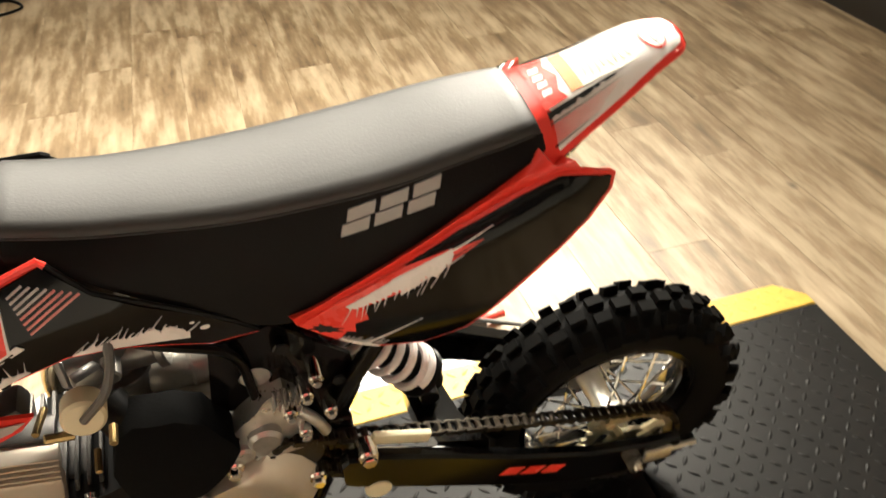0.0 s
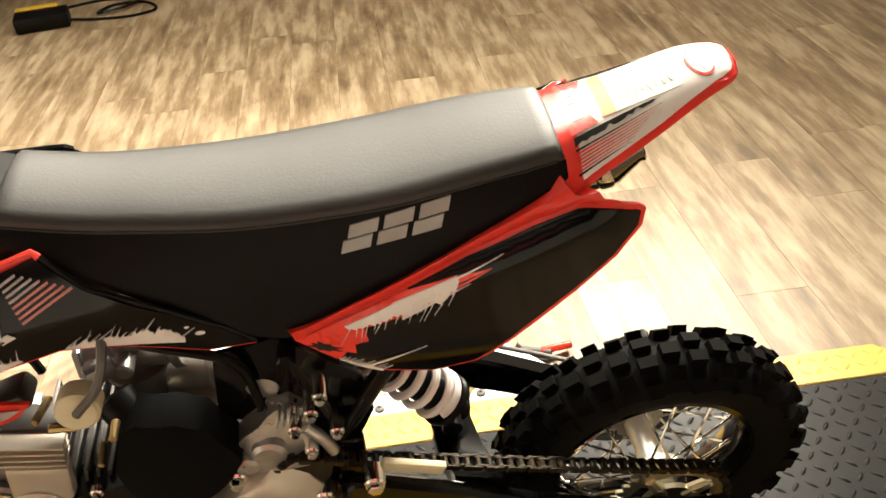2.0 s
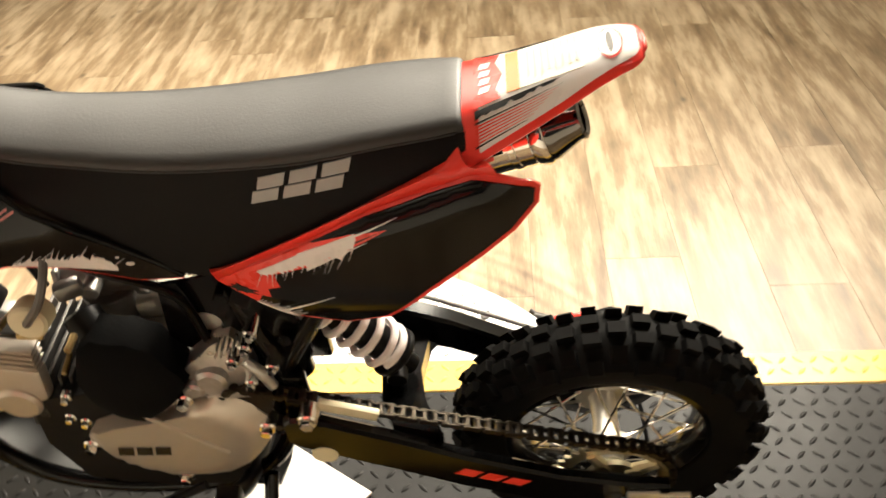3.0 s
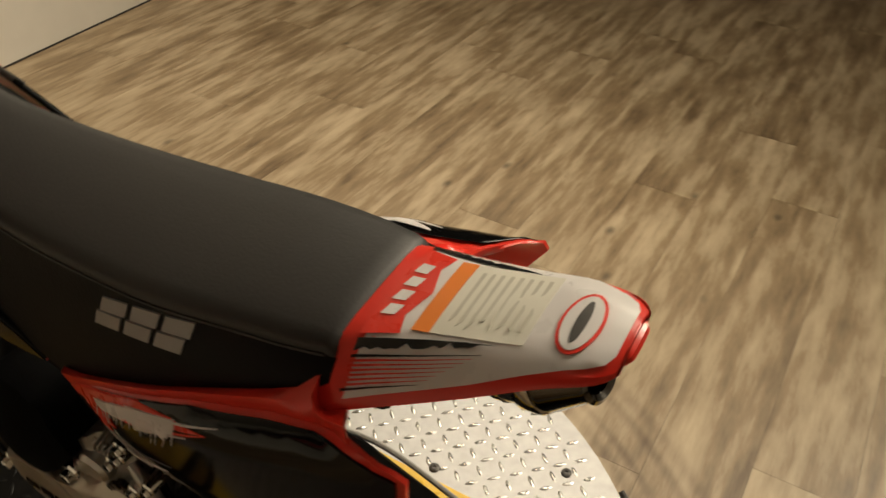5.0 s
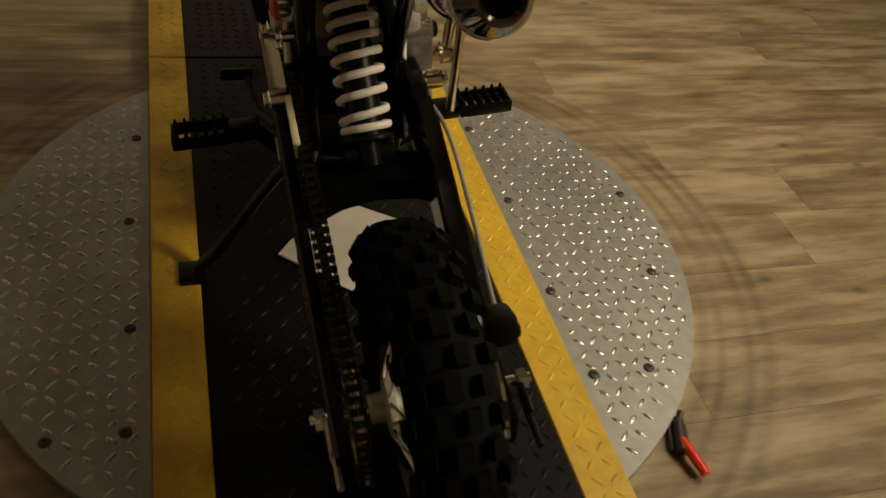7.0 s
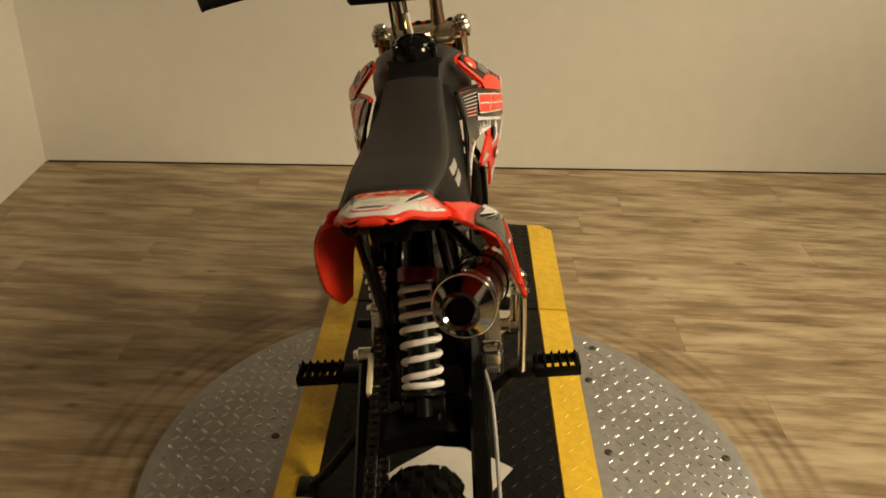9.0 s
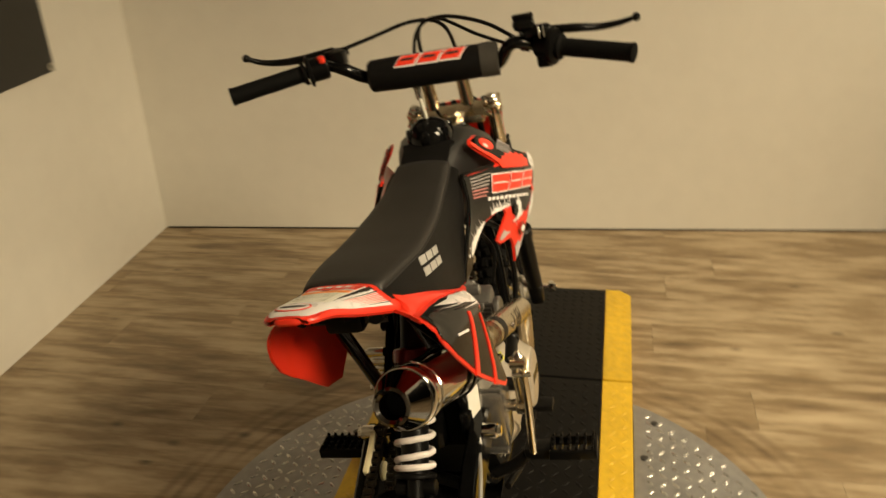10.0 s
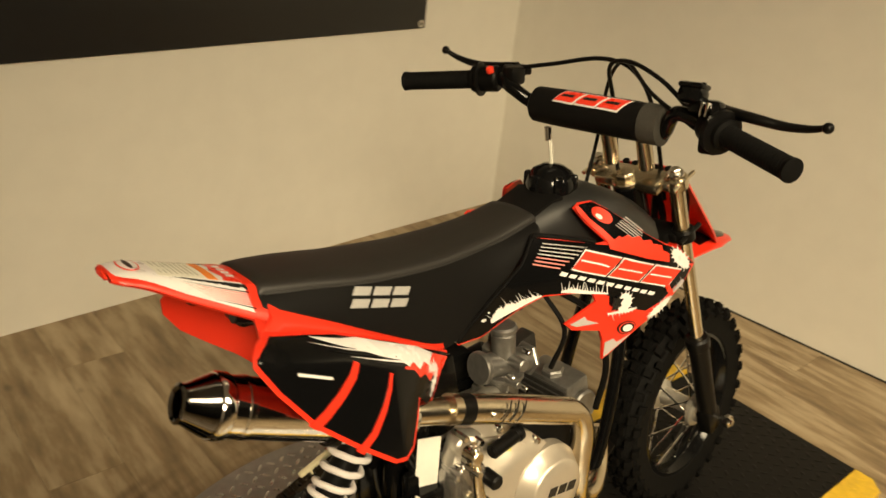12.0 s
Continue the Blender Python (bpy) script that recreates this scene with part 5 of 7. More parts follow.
# rounded rear edge of the cover
prev = rows[0]
for k in range(1, 4):
    a = k / 3 * math.pi / 2
    cur = [bm.verts.new((0.206 - 0.008 * math.sin(a), v.co.y * (1 - 0.02 * (1 - math.cos(a))), v.co.z - 0.014 * (1 - math.cos(a)))) for v in rows[0]]
    for i in range(len(cur) - 1):
        bm.faces.new((prev[i], cur[i], cur[i + 1], prev[i + 1]))
    prev = cur
cur = [bm.verts.new((0.1985, v.co.y, 0.690)) for v in prev]
for i in range(len(cur) - 1):
    bm.faces.new((prev[i], cur[i], cur[i + 1], prev[i + 1]))
# rounded front lip over the tank
prev = rows[-1]
for k in range(1, 5):
    a = k / 4 * math.pi / 2
    cur = [bm.verts.new((0.640 + 0.008 * math.sin(a), v.co.y * (1 - 0.05 * (1 - math.cos(a))), v.co.z - 0.022 * (1 - math.cos(a)))) for v in rows[-1]]
    for i in range(len(cur) - 1):
        bm.faces.new((prev[i], prev[i + 1], cur[i + 1], cur[i]))
    prev = cur
part("seat_top", bm, VINYL, seat, "charcoal textured vinyl top", sharp=60)
for s in (1, -1):
    bm = bmesh.new()
    rows = [[bm.verts.new((p.x, s * p.y, p.z)) for p in seat_ring(x, "side")] for x in [0.1985] + xs]
    for a, b in zip(rows, rows[1:]):
        for i in range(len(a) - 1):
            bm.faces.new((a[i], a[i + 1], b[i + 1], b[i]))
        bm.faces.new((a[0], b[0], bm.verts.new((b[0].co.x, b[0].co.y * 0.6, b[0].co.z)), bm.verts.new((a[0].co.x, a[0].co.y * 0.6, a[0].co.z))))
    part("seat_side", bm, VINYL2, seat, "smooth black vinyl side", sharp=60)
    bm = bmesh.new()
    tube(bm, [V(x, s * (interp(SEAT_W, x) + 0.0005), interp(SEAT_TOP, x) - 0.0135) for x in xs], 0.0011, 6)
    part("seam", bm, VINYL, seat, "stitched seam")
    # slanted block mark on the side
    flip = 1 if s < 0 else -1
    x0 = 0.386 if s > 0 else 0.304
    for k in range(3):
        for r0 in (0.0, 0.0125):
            bm = bmesh.new()
            bx = x0 + flip * (k * 0.029 + r0 * 0.55)
            zz = (0.681 + 0.0055 * k if s > 0 else 0.695 - 0.007 * k) + r0
            q = slanted(bx, zz, flip * 0.0245, 0.0095, flip * 0.005, flip * (0.19 if s > 0 else -0.24))
            shell(bm, q, lambda a, b: (a, s * (seat_side(a, b)), b), 0.0015, 0.01, lift=0.0012, axis=V(0, s, 0))
            part("seat_mark", bm, SEATLOGO, seat, "light grey slanted bar")

# ---- rear fender
FE_TOP = [(0.053, 0.780), (0.08, 0.777), (0.12, 0.765), (0.16, 0.752), (0.20, 0.741), (0.22, 0.736)]
FE_W = [(0.053, 0.0175), (0.056, 0.0225), (0.062, 0.0260), (0.072, 0.0280), (0.12, 0.032), (0.20, 0.041), (0.22, 0.043)]
FE_DROP = [(0.053, 0.0045), (0.07, 0.008), (0.09, 0.0130), (0.12, 0.020), (0.17, 0.0295), (0.20, 0.036), (0.22, 0.039)]


def fender_half(x, inset=0.0):
    t, w, d = interp(FE_TOP, x) - inset, lin(FE_W, x) - inset, interp(FE_DROP, x)
    return [(0, t + 0.0015), (w * 0.6, t + 0.001), (w - 0.003, t - 0.0008), (w + 0.002, t - 0.0035), (w + d * 0.40, t - d * 0.43), (w + d * 0.74, t - d * 0.80), (w + d * 0.80, t - d)]


def fender_ring(x, inset=0.0):
    q = fender_half(x, inset)
    return [V(x, y, z) for y, z in q[::-1]] + [V(x, -y, z) for y, z in q[1:]]


def fender_skin(x, v, lift=0.0):
    """A point on the fender's skin: v runs from 0 on the ridge to 1 at the lower left edge, -1 at the right one."""
    def at(x, v):
        q = fender_half(x)
        L = [0.0]
        for a, b in zip(q, q[1:]):
            L.append(L[-1] + math.hypot(b[0] - a[0], b[1] - a[1]))
        u = min(abs(v), 1.0) * L[-1]
        sg = 1 if v >= 0 else -1
        return V(x, sg * float(np.interp(u, L, [a for a, b in q])), float(np.interp(u, L, [b for a, b in q])))
    p = at(x, v)
    du = at(x + 0.004, v) - at(x - 0.004, v)
    dv = at(x, v + 0.06) - at(x, v - 0.06)
    n = dv.cross(du)
    n.normalize()
    if n.z < 0:
        n = -n
    return p + n * lift


def film(bm, outline, lift, step=0.007, width=0.075, mi=0):
    """A thin film laid on the fender's skin; the outline is (x, v)."""
    v, faces = cdt_fill([(a, b * width) for a, b in outline], step)
    hi = [bm.verts.new(fender_skin(p[0], p[1] / width, lift)) for p in v]
    for f in faces:
        bm.faces.new([hi[i] for i in f]).material_index = mi
    return bm


def fender_top(x, y):
    q = fender_half(x)
    return fender_skin(x, y / sum(math.hypot(b[0] - a[0], b[1] - a[1]) for a, b in zip(q, q[1:])))


fender = new("rear_fender")
fender.parent = bike
fender["label"] = "red and white plastic rear fender"
bm = bmesh.new()
fx = [0.053 + 0.167 * (k / 26) ** 1.4 for k in range(27)]
outer = [[bm.verts.new(p) for p in fender_ring(x)] for x in fx]
inner = [[bm.verts.new(p) for p in fender_ring(x, 0.003)] for x in fx]
for A, fl in ((outer, 0), (inner, 1)):
    for a, b in zip(A, A[1:]):
        for i in range(len(a) - 1):
            bm.faces.new((a[i], a[i + 1], b[i + 1], b[i]))
n = len(outer[0])
for k in range(len(fx) - 1):
    for i in (0, n - 1):
        bm.faces.new((outer[k][i], inner[k][i], inner[k + 1][i], outer[k + 1][i]))
for i in range(n - 1):
    bm.faces.new((outer[0][i], outer[0][i + 1], inner[0][i + 1], inner[0][i]))
bm.faces.new(outer[0])
part("fender_shell", bm, RED, fender, "bright red plastic shell", sharp=55)
bm = bmesh.new()
rim = [fender_skin(0.0545, -0.72 + 1.44 * k / 16, -0.0045) for k in range(17)]
tube(bm, rim, lambda u: 0.0048 * max(0.25, 1 - (2 * u - 1) ** 4), 8)
part("tail_lip", bm, RED, fender, "rounded red rear lip")
# white film with its stripes, label and badge
bm = bmesh.new()
film(bm, [(0.0570, -0.50), (0.060, -0.66), (0.068, -0.74), (0.085, -0.80), (0.12, -0.86), (0.187, -0.90), (0.187, 0.90), (0.12, 0.86), (0.085, 0.80), (0.068, 0.74), (0.060, 0.66), (0.0570, 0.50)], 0.0006)
part("top_graphic", bm, WHITEGR, fender, "white gloss graphic film", sharp=60)
bm = bmesh.new()
film(bm, [(0.168, -0.42), (0.191, -0.44), (0.191, 0.44), (0.168, 0.42), (0.172, 0.25), (0.166, 0.0), (0.172, -0.25)], 0.0011)
part("red_graphic", bm, REDGR, fender, "red band across the fender root", sharp=60)
for k in range(4):
    bm = bmesh.new()
    film(bm, slanted(0.176, -0.27 + k * 0.145, 0.009, 0.10, 0.002), 0.0016)
    part("root_mark", bm, WHITEGR, fender, "white block mark on the red band")
rnd = random.Random(9)
for sg in (1, -1):
    bm = bmesh.new()
    edge = [(0.190, 0.47), (0.190, 0.56)]
    for k in range(9):
        edge += [(0.188 - k * 0.0078, 0.555 - 0.004 * k), (0.184 - k * 0.0078, 0.555 - 0.004 * k - rnd.uniform(0.0, 0.05))]
    edge += [(0.112, 0.50), (0.130, 0.47), (0.150, 0.46)]
    film(bm, [(a, sg * b) for a, b in edge], 0.0011, 0.004)
    part("black_splash", bm, BLKGR, fender, "black paint-splash graphic", sharp=60)
    for k in range(8):
        v0 = 0.585 + k * 0.034
        bm = bmesh.new()
        film(bm, [(0.190, sg * v0), (0.190, sg * (v0 + 0.021)), (0.118 + k * 0.004, sg * (v0 + 0.006)), (0.118 + k * 0.004, sg * (v0 + 0.002))], 0.0011, 0.004)
        part("side_stripe", bm, BLKGR if k in (0, 7) else REDGR, fender, sharp=60)
bm = bmesh.new()
shell(bm, [(0.100, -0.0265), (0.152, -0.0285), (0.152, 0.027), (0.100, 0.0245)], fender_top, 0.0005, 0.012, lift=0.0012, axis=V(0, 0, 1))
part("warning_label", bm, LABEL, fender, "cream paper warning label")
bm = bmesh.new()
shell(bm, [(0.1522, -0.0285), (0.163, -0.029), (0.163, 0.0275), (0.1522, 0.027)], fender_top, 0.0005, 0.012, lift=0.0014, axis=V(0, 0, 1))
part("label_header", bm, ORANGE, fender, "orange label header")
bm = bmesh.new()
rnd = random.Random(3)
for k in range(8):
    shell(bm, [(0.104 + k * 0.0056, -0.021), (0.1062 + k * 0.0056, -0.021), (0.1062 + k * 0.0056, rnd.uniform(0.012, 0.022)), (0.104 + k * 0.0056, rnd.uniform(0.012, 0.022))], fender_top, 0.0004, 0.03, lift=0.0017, axis=V(0, 0, 1))
part("label_text", bm, LABELINK, fender, "lines of small grey print as bars")
for rx, ry, lift, m, lb in ((0.0105, 0.0215, 0.0016, REDGR, "red oval badge"), (0.0088, 0.0192, 0.0019, WHITEGR, "white oval field"), (0.0028, 0.0150, 0.0022, DARKALLOY, "dark bar across the oval")):
    bm = bmesh.new()
    shell(bm, [(0.0790 + rx * math.cos(a), 0.003 + ry * math.sin(a) * 0.95) for a in (2 * math.pi * k / 28 for k in range(28))], fender_top, 0.0006, 0.01, lift=lift, axis=V(0, 0, 1))
    part("oval_badge", bm, m, fender, lb)


# under-tray
bm = bmesh.new()
shell(bm, [(0.13, -0.026), (0.24, -0.045), (0.34, -0.045), (0.34, 0.045), (0.24, 0.045), (0.13, 0.026)], lambda a, b: (a, b, 0.738 - 0.34 * max(0, a - 0.13)), 0.008, 0.03, axis=V(0, 0, 1))
box(bm, (0.225, 0.005, 0.694), (0.07, 0.05, 0.03), None, 0.008)
part("under_tray", bm, BLACKPL, bike, "black tray and wiring under the fender")

# ---- side panels
def panel_y(x, z, s):
    if s < 0:
        y = interp([(0.15, 0.125), (0.20, 0.124), (0.28, 0.120), (0.36, 0.110), (0.44, 0.085)], x) + 0.20 * max(0, 0.69 - z) * max(0, min(1, 1 - (x - 0.33) / 0.12))
    else:
        dn = max(0, 0.600 - z)
        y = interp([(0.135, 0.080), (0.20, 0.093), (0.28, 0.101), (0.36, 0.099), (0.44, 0.085)], x) - 3.0 * dn * dn
    top = lin(PANEL_TOP[s], x)                   # the upper edge rolls over in a shoulder towards the seat
    u = 0.985 * min(1.0, max(0.0, 1 - (top - z) / 0.030))
    inner = min(y, max(seat_side(max(x, 0.21), lin(SEAT_LOW, max(x, 0.21))) + 0.003, 0.074))
    return y - (y - inner) * (1 - math.sqrt(1 - u * u)) * min(1.0, max(0.0, (x - 0.150) / 0.035))


PANEL_TOP = {1: [(0.145, 0.703), (0.169, 0.709), (0.195, 0.709), (0.234, 0.698), (0.289, 0.680), (0.338, 0.655), (0.389, 0.630), (0.438, 0.600)],
             -1: [(0.153, 0.697), (0.165, 0.703), (0.187, 0.703), (0.266, 0.683), (0.345, 0.651), (0.40, 0.622), (0.447, 0.599)]}
PANEL = {1: [(0.438, 0.600), (0.402, 0.572), (0.365, 0.550), (0.322, 0.536), (0.280, 0.548), (0.237, 0.588), (0.191, 0.624), (0.159, 0.651), (0.139, 0.679), (0.138, 0.697), (0.145, 0.703), (0.169, 0.709), (0.195, 0.709), (0.234, 0.698), (0.289, 0.680), (0.338, 0.655), (0.389, 0.630)],
         -1: [(0.447, 0.599), (0.440, 0.586), (0.420, 0.566), (0.402, 0.553), (0.386, 0.564), (0.370, 0.573), (0.362, 0.548), (0.349, 0.522), (0.330, 0.515), (0.3115, 0.5195), (0.262, 0.558), (0.211, 0.602), (0.172, 0.652), (0.151, 0.687), (0.153, 0.697), (0.165, 0.703), (0.187, 0.703), (0.266, 0.683), (0.345, 0.651), (0.40, 0.622)]}


def grown(outline, k):
    cx, cy = sum(p[0] for p in outline) / len(outline), sum(p[1] for p in outline) / len(outline)
    out = []
    n = len(outline)
    for i, p in enumerate(outline):
        a, b = Vector(outline[i - 1]), Vector(outline[(i + 1) % n])
        t = (b - a).normalized()
        nrm = V(t.y, -t.x)
        if nrm.dot(Vector(p) - V(cx, cy)) < 0:
            nrm = -nrm
        out.append((p[0] + nrm.x * k, p[1] + nrm.y * k))
    return out


for s in (1, -1):
    pl = new("side_panel")
    pl.parent = bike
    pl["label"] = "black gloss side panel edged in red"
    place = lambda a, b: (a, s * panel_y(a, b, s), b)
    art = (lambda a, b: place(a, b)) if s > 0 else (lambda a, b: place(a, b - 0.0055))
    ax = V(0, s, 0)
    bm = bmesh.new()
    shell(bm, PANEL[s], place, 0.003, 0.007, axis=ax)
    part("panel_shell", bm, RED, pl, "red plastic panel seen at its edges and back", sharp=60)
    bm = bmesh.new()
    shell(bm, [a if a[1] > lin(PANEL_TOP[s], a[0]) - 0.004 and a[0] > 0.17 else b for a, b in zip(grown(PANEL[s], -0.0035 if s > 0 else -0.0025), grown(PANEL[s], -0.0055))], place, 0.002, 0.006, lift=0.0014, axis=ax)
    part("black_field", bm, BLACKGLOSS, pl, "glossy black field", sharp=60)
    bm = bmesh.new()
    if s > 0:
        shell(bm, [(0.435, 0.600), (0.418, 0.588), (0.400, 0.578), (0.394, 0.588), (0.386, 0.586), (0.386, 0.598), (0.374, 0.602), (0.376, 0.618), (0.352, 0.626), (0.330, 0.634), (0.300, 0.652), (0.268, 0.670), (0.300, 0.664), (0.338, 0.651), (0.389, 0.626)], art, 0.002, 0.008, lift=0.0020, axis=ax)
    else:
        shell(bm, [(0.444, 0.598), (0.436, 0.589), (0.415, 0.582), (0.405, 0.592), (0.394, 0.590), (0.385, 0.604), (0.372, 0.606), (0.362, 0.620), (0.345, 0.628), (0.350, 0.650), (0.40, 0.622)], art, 0.002, 0.008, lift=0.0020, axis=ax)
    part("red_splash", bm, REDGR, pl, "red paint-splash graphic", sharp=60)
    bm = bmesh.new()
    if s > 0:
        shell(bm, brush((0.392, 0.6185), (0.296, 0.6650), 0.004, 0.019, 20, 21, -1.1, 0.015, 1), art, 0.002, 0.005, lift=0.0027, axis=ax)
    else:
        shell(bm, splash(0.404, 0.602, 0.012, 0.0045, 16, 8, -0.50, 1.6), art, 0.002, 0.006, lift=0.0027, axis=ax)
    part("white_splash", bm, WHITEGR, pl, "white paint-splash graphic", sharp=60)
    bm = bmesh.new()
    if s > 0:
        shell(bm, brush((0.402, 0.5765), (0.366, 0.5545), 0.002, 0.006, 12, 6, 0.6, 0.012, -1), art, 0.002, 0.005, lift=0.0027, axis=ax)
    else:
        shell(bm, spiky(0.406, 0.585, 0.016, 0.006, 18, 9, 0.9, 0.6), art, 0.002, 0.006, lift=0.0031, axis=ax)
    part("white_splash", bm, WHITEGR, pl, "white paint-splash graphic", sharp=60)
    for k in range(4):
        bm = bmesh.new()
        if s > 0:
            shell(bm, [(0.350 - k * 0.003, 0.638 - k * 0.0065), (0.258 + k * 0.014, 0.680 - k * 0.011), (0.350 - k * 0.003, 0.6415 - k * 0.0065)], art, 0.001, 0.01, lift=0.0024, axis=ax)
        else:
            shell(bm, [(0.352, 0.640 - k * 0.004), (0.225 + k * 0.022, 0.692 - k * 0.012), (0.352, 0.6425 - k * 0.004)], art, 0.001, 0.01, lift=0.0024, axis=ax)
        part("speed_stripe", bm, WHITEGR if k % 2 == 0 else BLKGR, pl, sharp=60)
    if s > 0:
        bm = bmesh.new()
        shell(bm, spiky(0.412, 0.594, 0.013, 0.005, 16, 31, 0.2, 0.4), art, 0.001, 0.006, lift=0.0027, axis=ax)
        part("black_blot", bm, BLKGR, pl, sharp=60)
        bm = bmesh.new()
        shell(bm, [(0.382, 0.564), (0.325, 0.590), (0.380, 0.568)], art, 0.001, 0.01, lift=0.0036, axis=ax)
        part("white_streak", bm, WHITEGR, pl, sharp=60)
    if s < 0:
        bm = bmesh.new()
        shell(bm, [(0.410, 0.6165), (0.385, 0.633), (0.345, 0.6525), (0.29, 0.676), (0.23, 0.694), (0.28, 0.671), (0.315, 0.652), (0.340, 0.640), (0.352, 0.628), (0.362, 0.629), (0.372, 0.616), (0.384, 0.619), (0.396, 0.608), (0.400, 0.613)], art, 0.001, 0.006, lift=0.0026, axis=ax)
        part("white_sweep", bm, WHITEGR, pl, "white sweep along the upper edge", sharp=60)
    if s < 0:
        for pts in ([(0.202, 0.614), (0.222, 0.622), (0.246, 0.637), (0.262, 0.651), (0.271, 0.663), (0.277, 0.659), (0.270, 0.645), (0.254, 0.630), (0.230, 0.614), (0.212, 0.605)], [(0.258, 0.563), (0.282, 0.576), (0.302, 0.598), (0.314, 0.618), (0.319, 0.634), (0.323, 0.632), (0.318, 0.615), (0.306, 0.592), (0.288, 0.570), (0.266, 0.556)]):
            bm = bmesh.new()
            shell(bm, pts, art, 0.003, 0.006, lift=0.0032, axis=ax)
            part("red_rib", bm, RED, pl, "raised red rib", sharp=60)
        bm = bmesh.new()
        shell(bm, [(0.198, 0.6745), (0.240, 0.6565), (0.2395, 0.6535), (0.1975, 0.6715)], art, 0.001, 0.01, lift=0.003, axis=ax)
        part("panel_mark", bm, WHITEGR, pl, "short white line")
    # red band between the seat and the panel, up to the fender
    band = new("tail_band")
    band.parent = bike
    band["label"] = "red plastic band under the seat edge"
    bm = bmesh.new()
    rings = []
    pairs = []
    for k in range(15):
        x = 0.442 - 0.227 * k / 14
        lo, xp = lin(SEAT_LOW, x), min(x - 0.004, 0.436)
        zt = lin(PANEL_TOP[s], xp)
        pairs.append((V(x, s * (seat_side(x, lo + 0.004) + 0.0008), lo + 0.010), V(xp, s * (panel_y(xp, zt, s) + 0.002), zt)))
    for xa, v, xp in ((0.205, 0.72, 0.199), (0.202, 0.90, 0.192), (0.197, 0.98, 0.185), (0.190, 0.98, 0.178), (0.184, 0.98, 0.172)):
        zt = lin(PANEL_TOP[s], xp)
        pairs.append((fender_skin(xa, s * v, 0.001), V(xp, s * (panel_y(xp, zt, s) + 0.001), zt)))
    for a, b in pairs:
        mid = a.lerp(b, 0.5) + V(0, s * 0.003, 0.005 if s > 0 else 0.0)
        dn = V(0, -s * 0.002, -0.004)
        rings.append([a, mid, b, b + dn, mid + dn, a + dn])
    add_rings(bm, rings)
    part("band_shell", bm, RED, band, sharp=60)

# ---- tank
tank = new("fuel_tank")
tank.parent = bike
tank["label"] = "black plastic fuel tank"
T_TOP = [(0.58, 0.722), (0.64, 0.735), (0.70, 0.756), (0.76, 0.762), (0.84, 0.738), (0.895, 0.705)]
T_W = [(0.58, 0.040), (0.66, 0.050), (0.74, 0.070), (0.82, 0.088), (0.895, 0.086)]
bm = bmesh.new()
rings = []
for k in range(22):
    x = 0.58 + 0.315 * k / 21
    t, w = interp(T_TOP, x), interp(T_W, x)
    q = [(0, t), (w * 0.35, t - 0.001), (w * 0.65, t - 0.006), (w * 0.88, t - 0.018), (w, t - 0.04), (w * 1.02, t - 0.08), (w * 0.9, t - 0.125), (w * 0.4, t - 0.135), (0, t - 0.135)]
    rings.append([V(x, y, z) for y, z in q] + [V(x, -y, z) for y, z in q[-2:0:-1]])
add_rings(bm, rings)
part("tank_body", bm, mat("satin_tank_plastic", (0.016, 0.0155, 0.015), 0.42, grain=0.2, scale=60, bump=0.15, spec=0.5), tank, "satin black tank moulding", sharp=60)
bm = bmesh.new()
lathe(bm, [(-0.015, 0.037), (0.008, 0.039), (0.020, 0.037), (0.032, 0.030), (0.040, 0.016), (0.0415, 0.0005)], (0.722, 0, 0.752), V(0.10, 0, 1), 36)
filler = part("filler_cap", bm, BLACKGLOSS, tank, "domed black filler cap", sharp=50)
for k in range(6):
    a = 2 * math.pi * k / 6
    bm = bmesh.new()
    box(bm, V(0.722, 0, 0.756) + V(0.034 * math.cos(a), 0.034 * math.sin(a), 0.012), (0.015, 0.014, 0.024), Matrix.Rotation(a, 3, "Z"), 0.004)
    part("finger_lug", bm, BLACKGLOSS, filler)
bm = bmesh.new()
tube(bm, [(0.722, 0, 0.785), (0.722, 0.004, 0.815), (0.720, 0.008, 0.838)], 0.0032, 8, 4)
part("vent_hose", bm, CLEAR, tank, "clear vent hose")
bm = bmesh.new()
rod(bm, (0.720, 0.008, 0.828), (0.719, 0.010, 0.848), 0.0055, seg=12, bevel=0.001)
part("vent_valve", bm, CHROME, tank, "small plated vent valve")
bm = bmesh.new()
shell(bm, [(0.62, -0.040), (0.685, -0.041), (0.70, -0.046), (0.70, 0.046), (0.685, 0.041), (0.62, 0.040)], lambda a, b: (a, b, interp(T_TOP, a) + 0.004 - 2.5 * b * b), 0.004, 0.015, axis=V(0, 0, 1))
part("tank_pad", bm, VINYL2, tank, "dark pad behind the filler cap", sharp=60)

# ---- radiator-style shrouds with graphics
SHROUD = [(0.470, 0.598), (0.511, 0.598), (0.574, 0.621), (0.62, 0.633), (0.706, 0.6235), (0.714, 0.607), (0.690, 0.594), (0.664, 0.579), (0.678, 0.566), (0.729, 0.555), (0.738, 0.538), (0.744, 0.501), (0.808, 0.544), (0.838, 0.562), (0.872, 0.585), (0.90, 0.606), (0.921, 0.629), (0.896, 0.647), (0.871, 0.666), (0.842, 0.677), (0.816, 0.692), (0.787, 0.711), (0.752, 0.738), (0.731, 0.751), (0.708, 0.750), (0.697, 0.744), (0.7075, 0.724), (0.722, 0.708), (0.733, 0.6955), (0.719, 0.6945), (0.616, 0.717), (0.588, 0.684), (0.53, 0.648), (0.49, 0.618)]


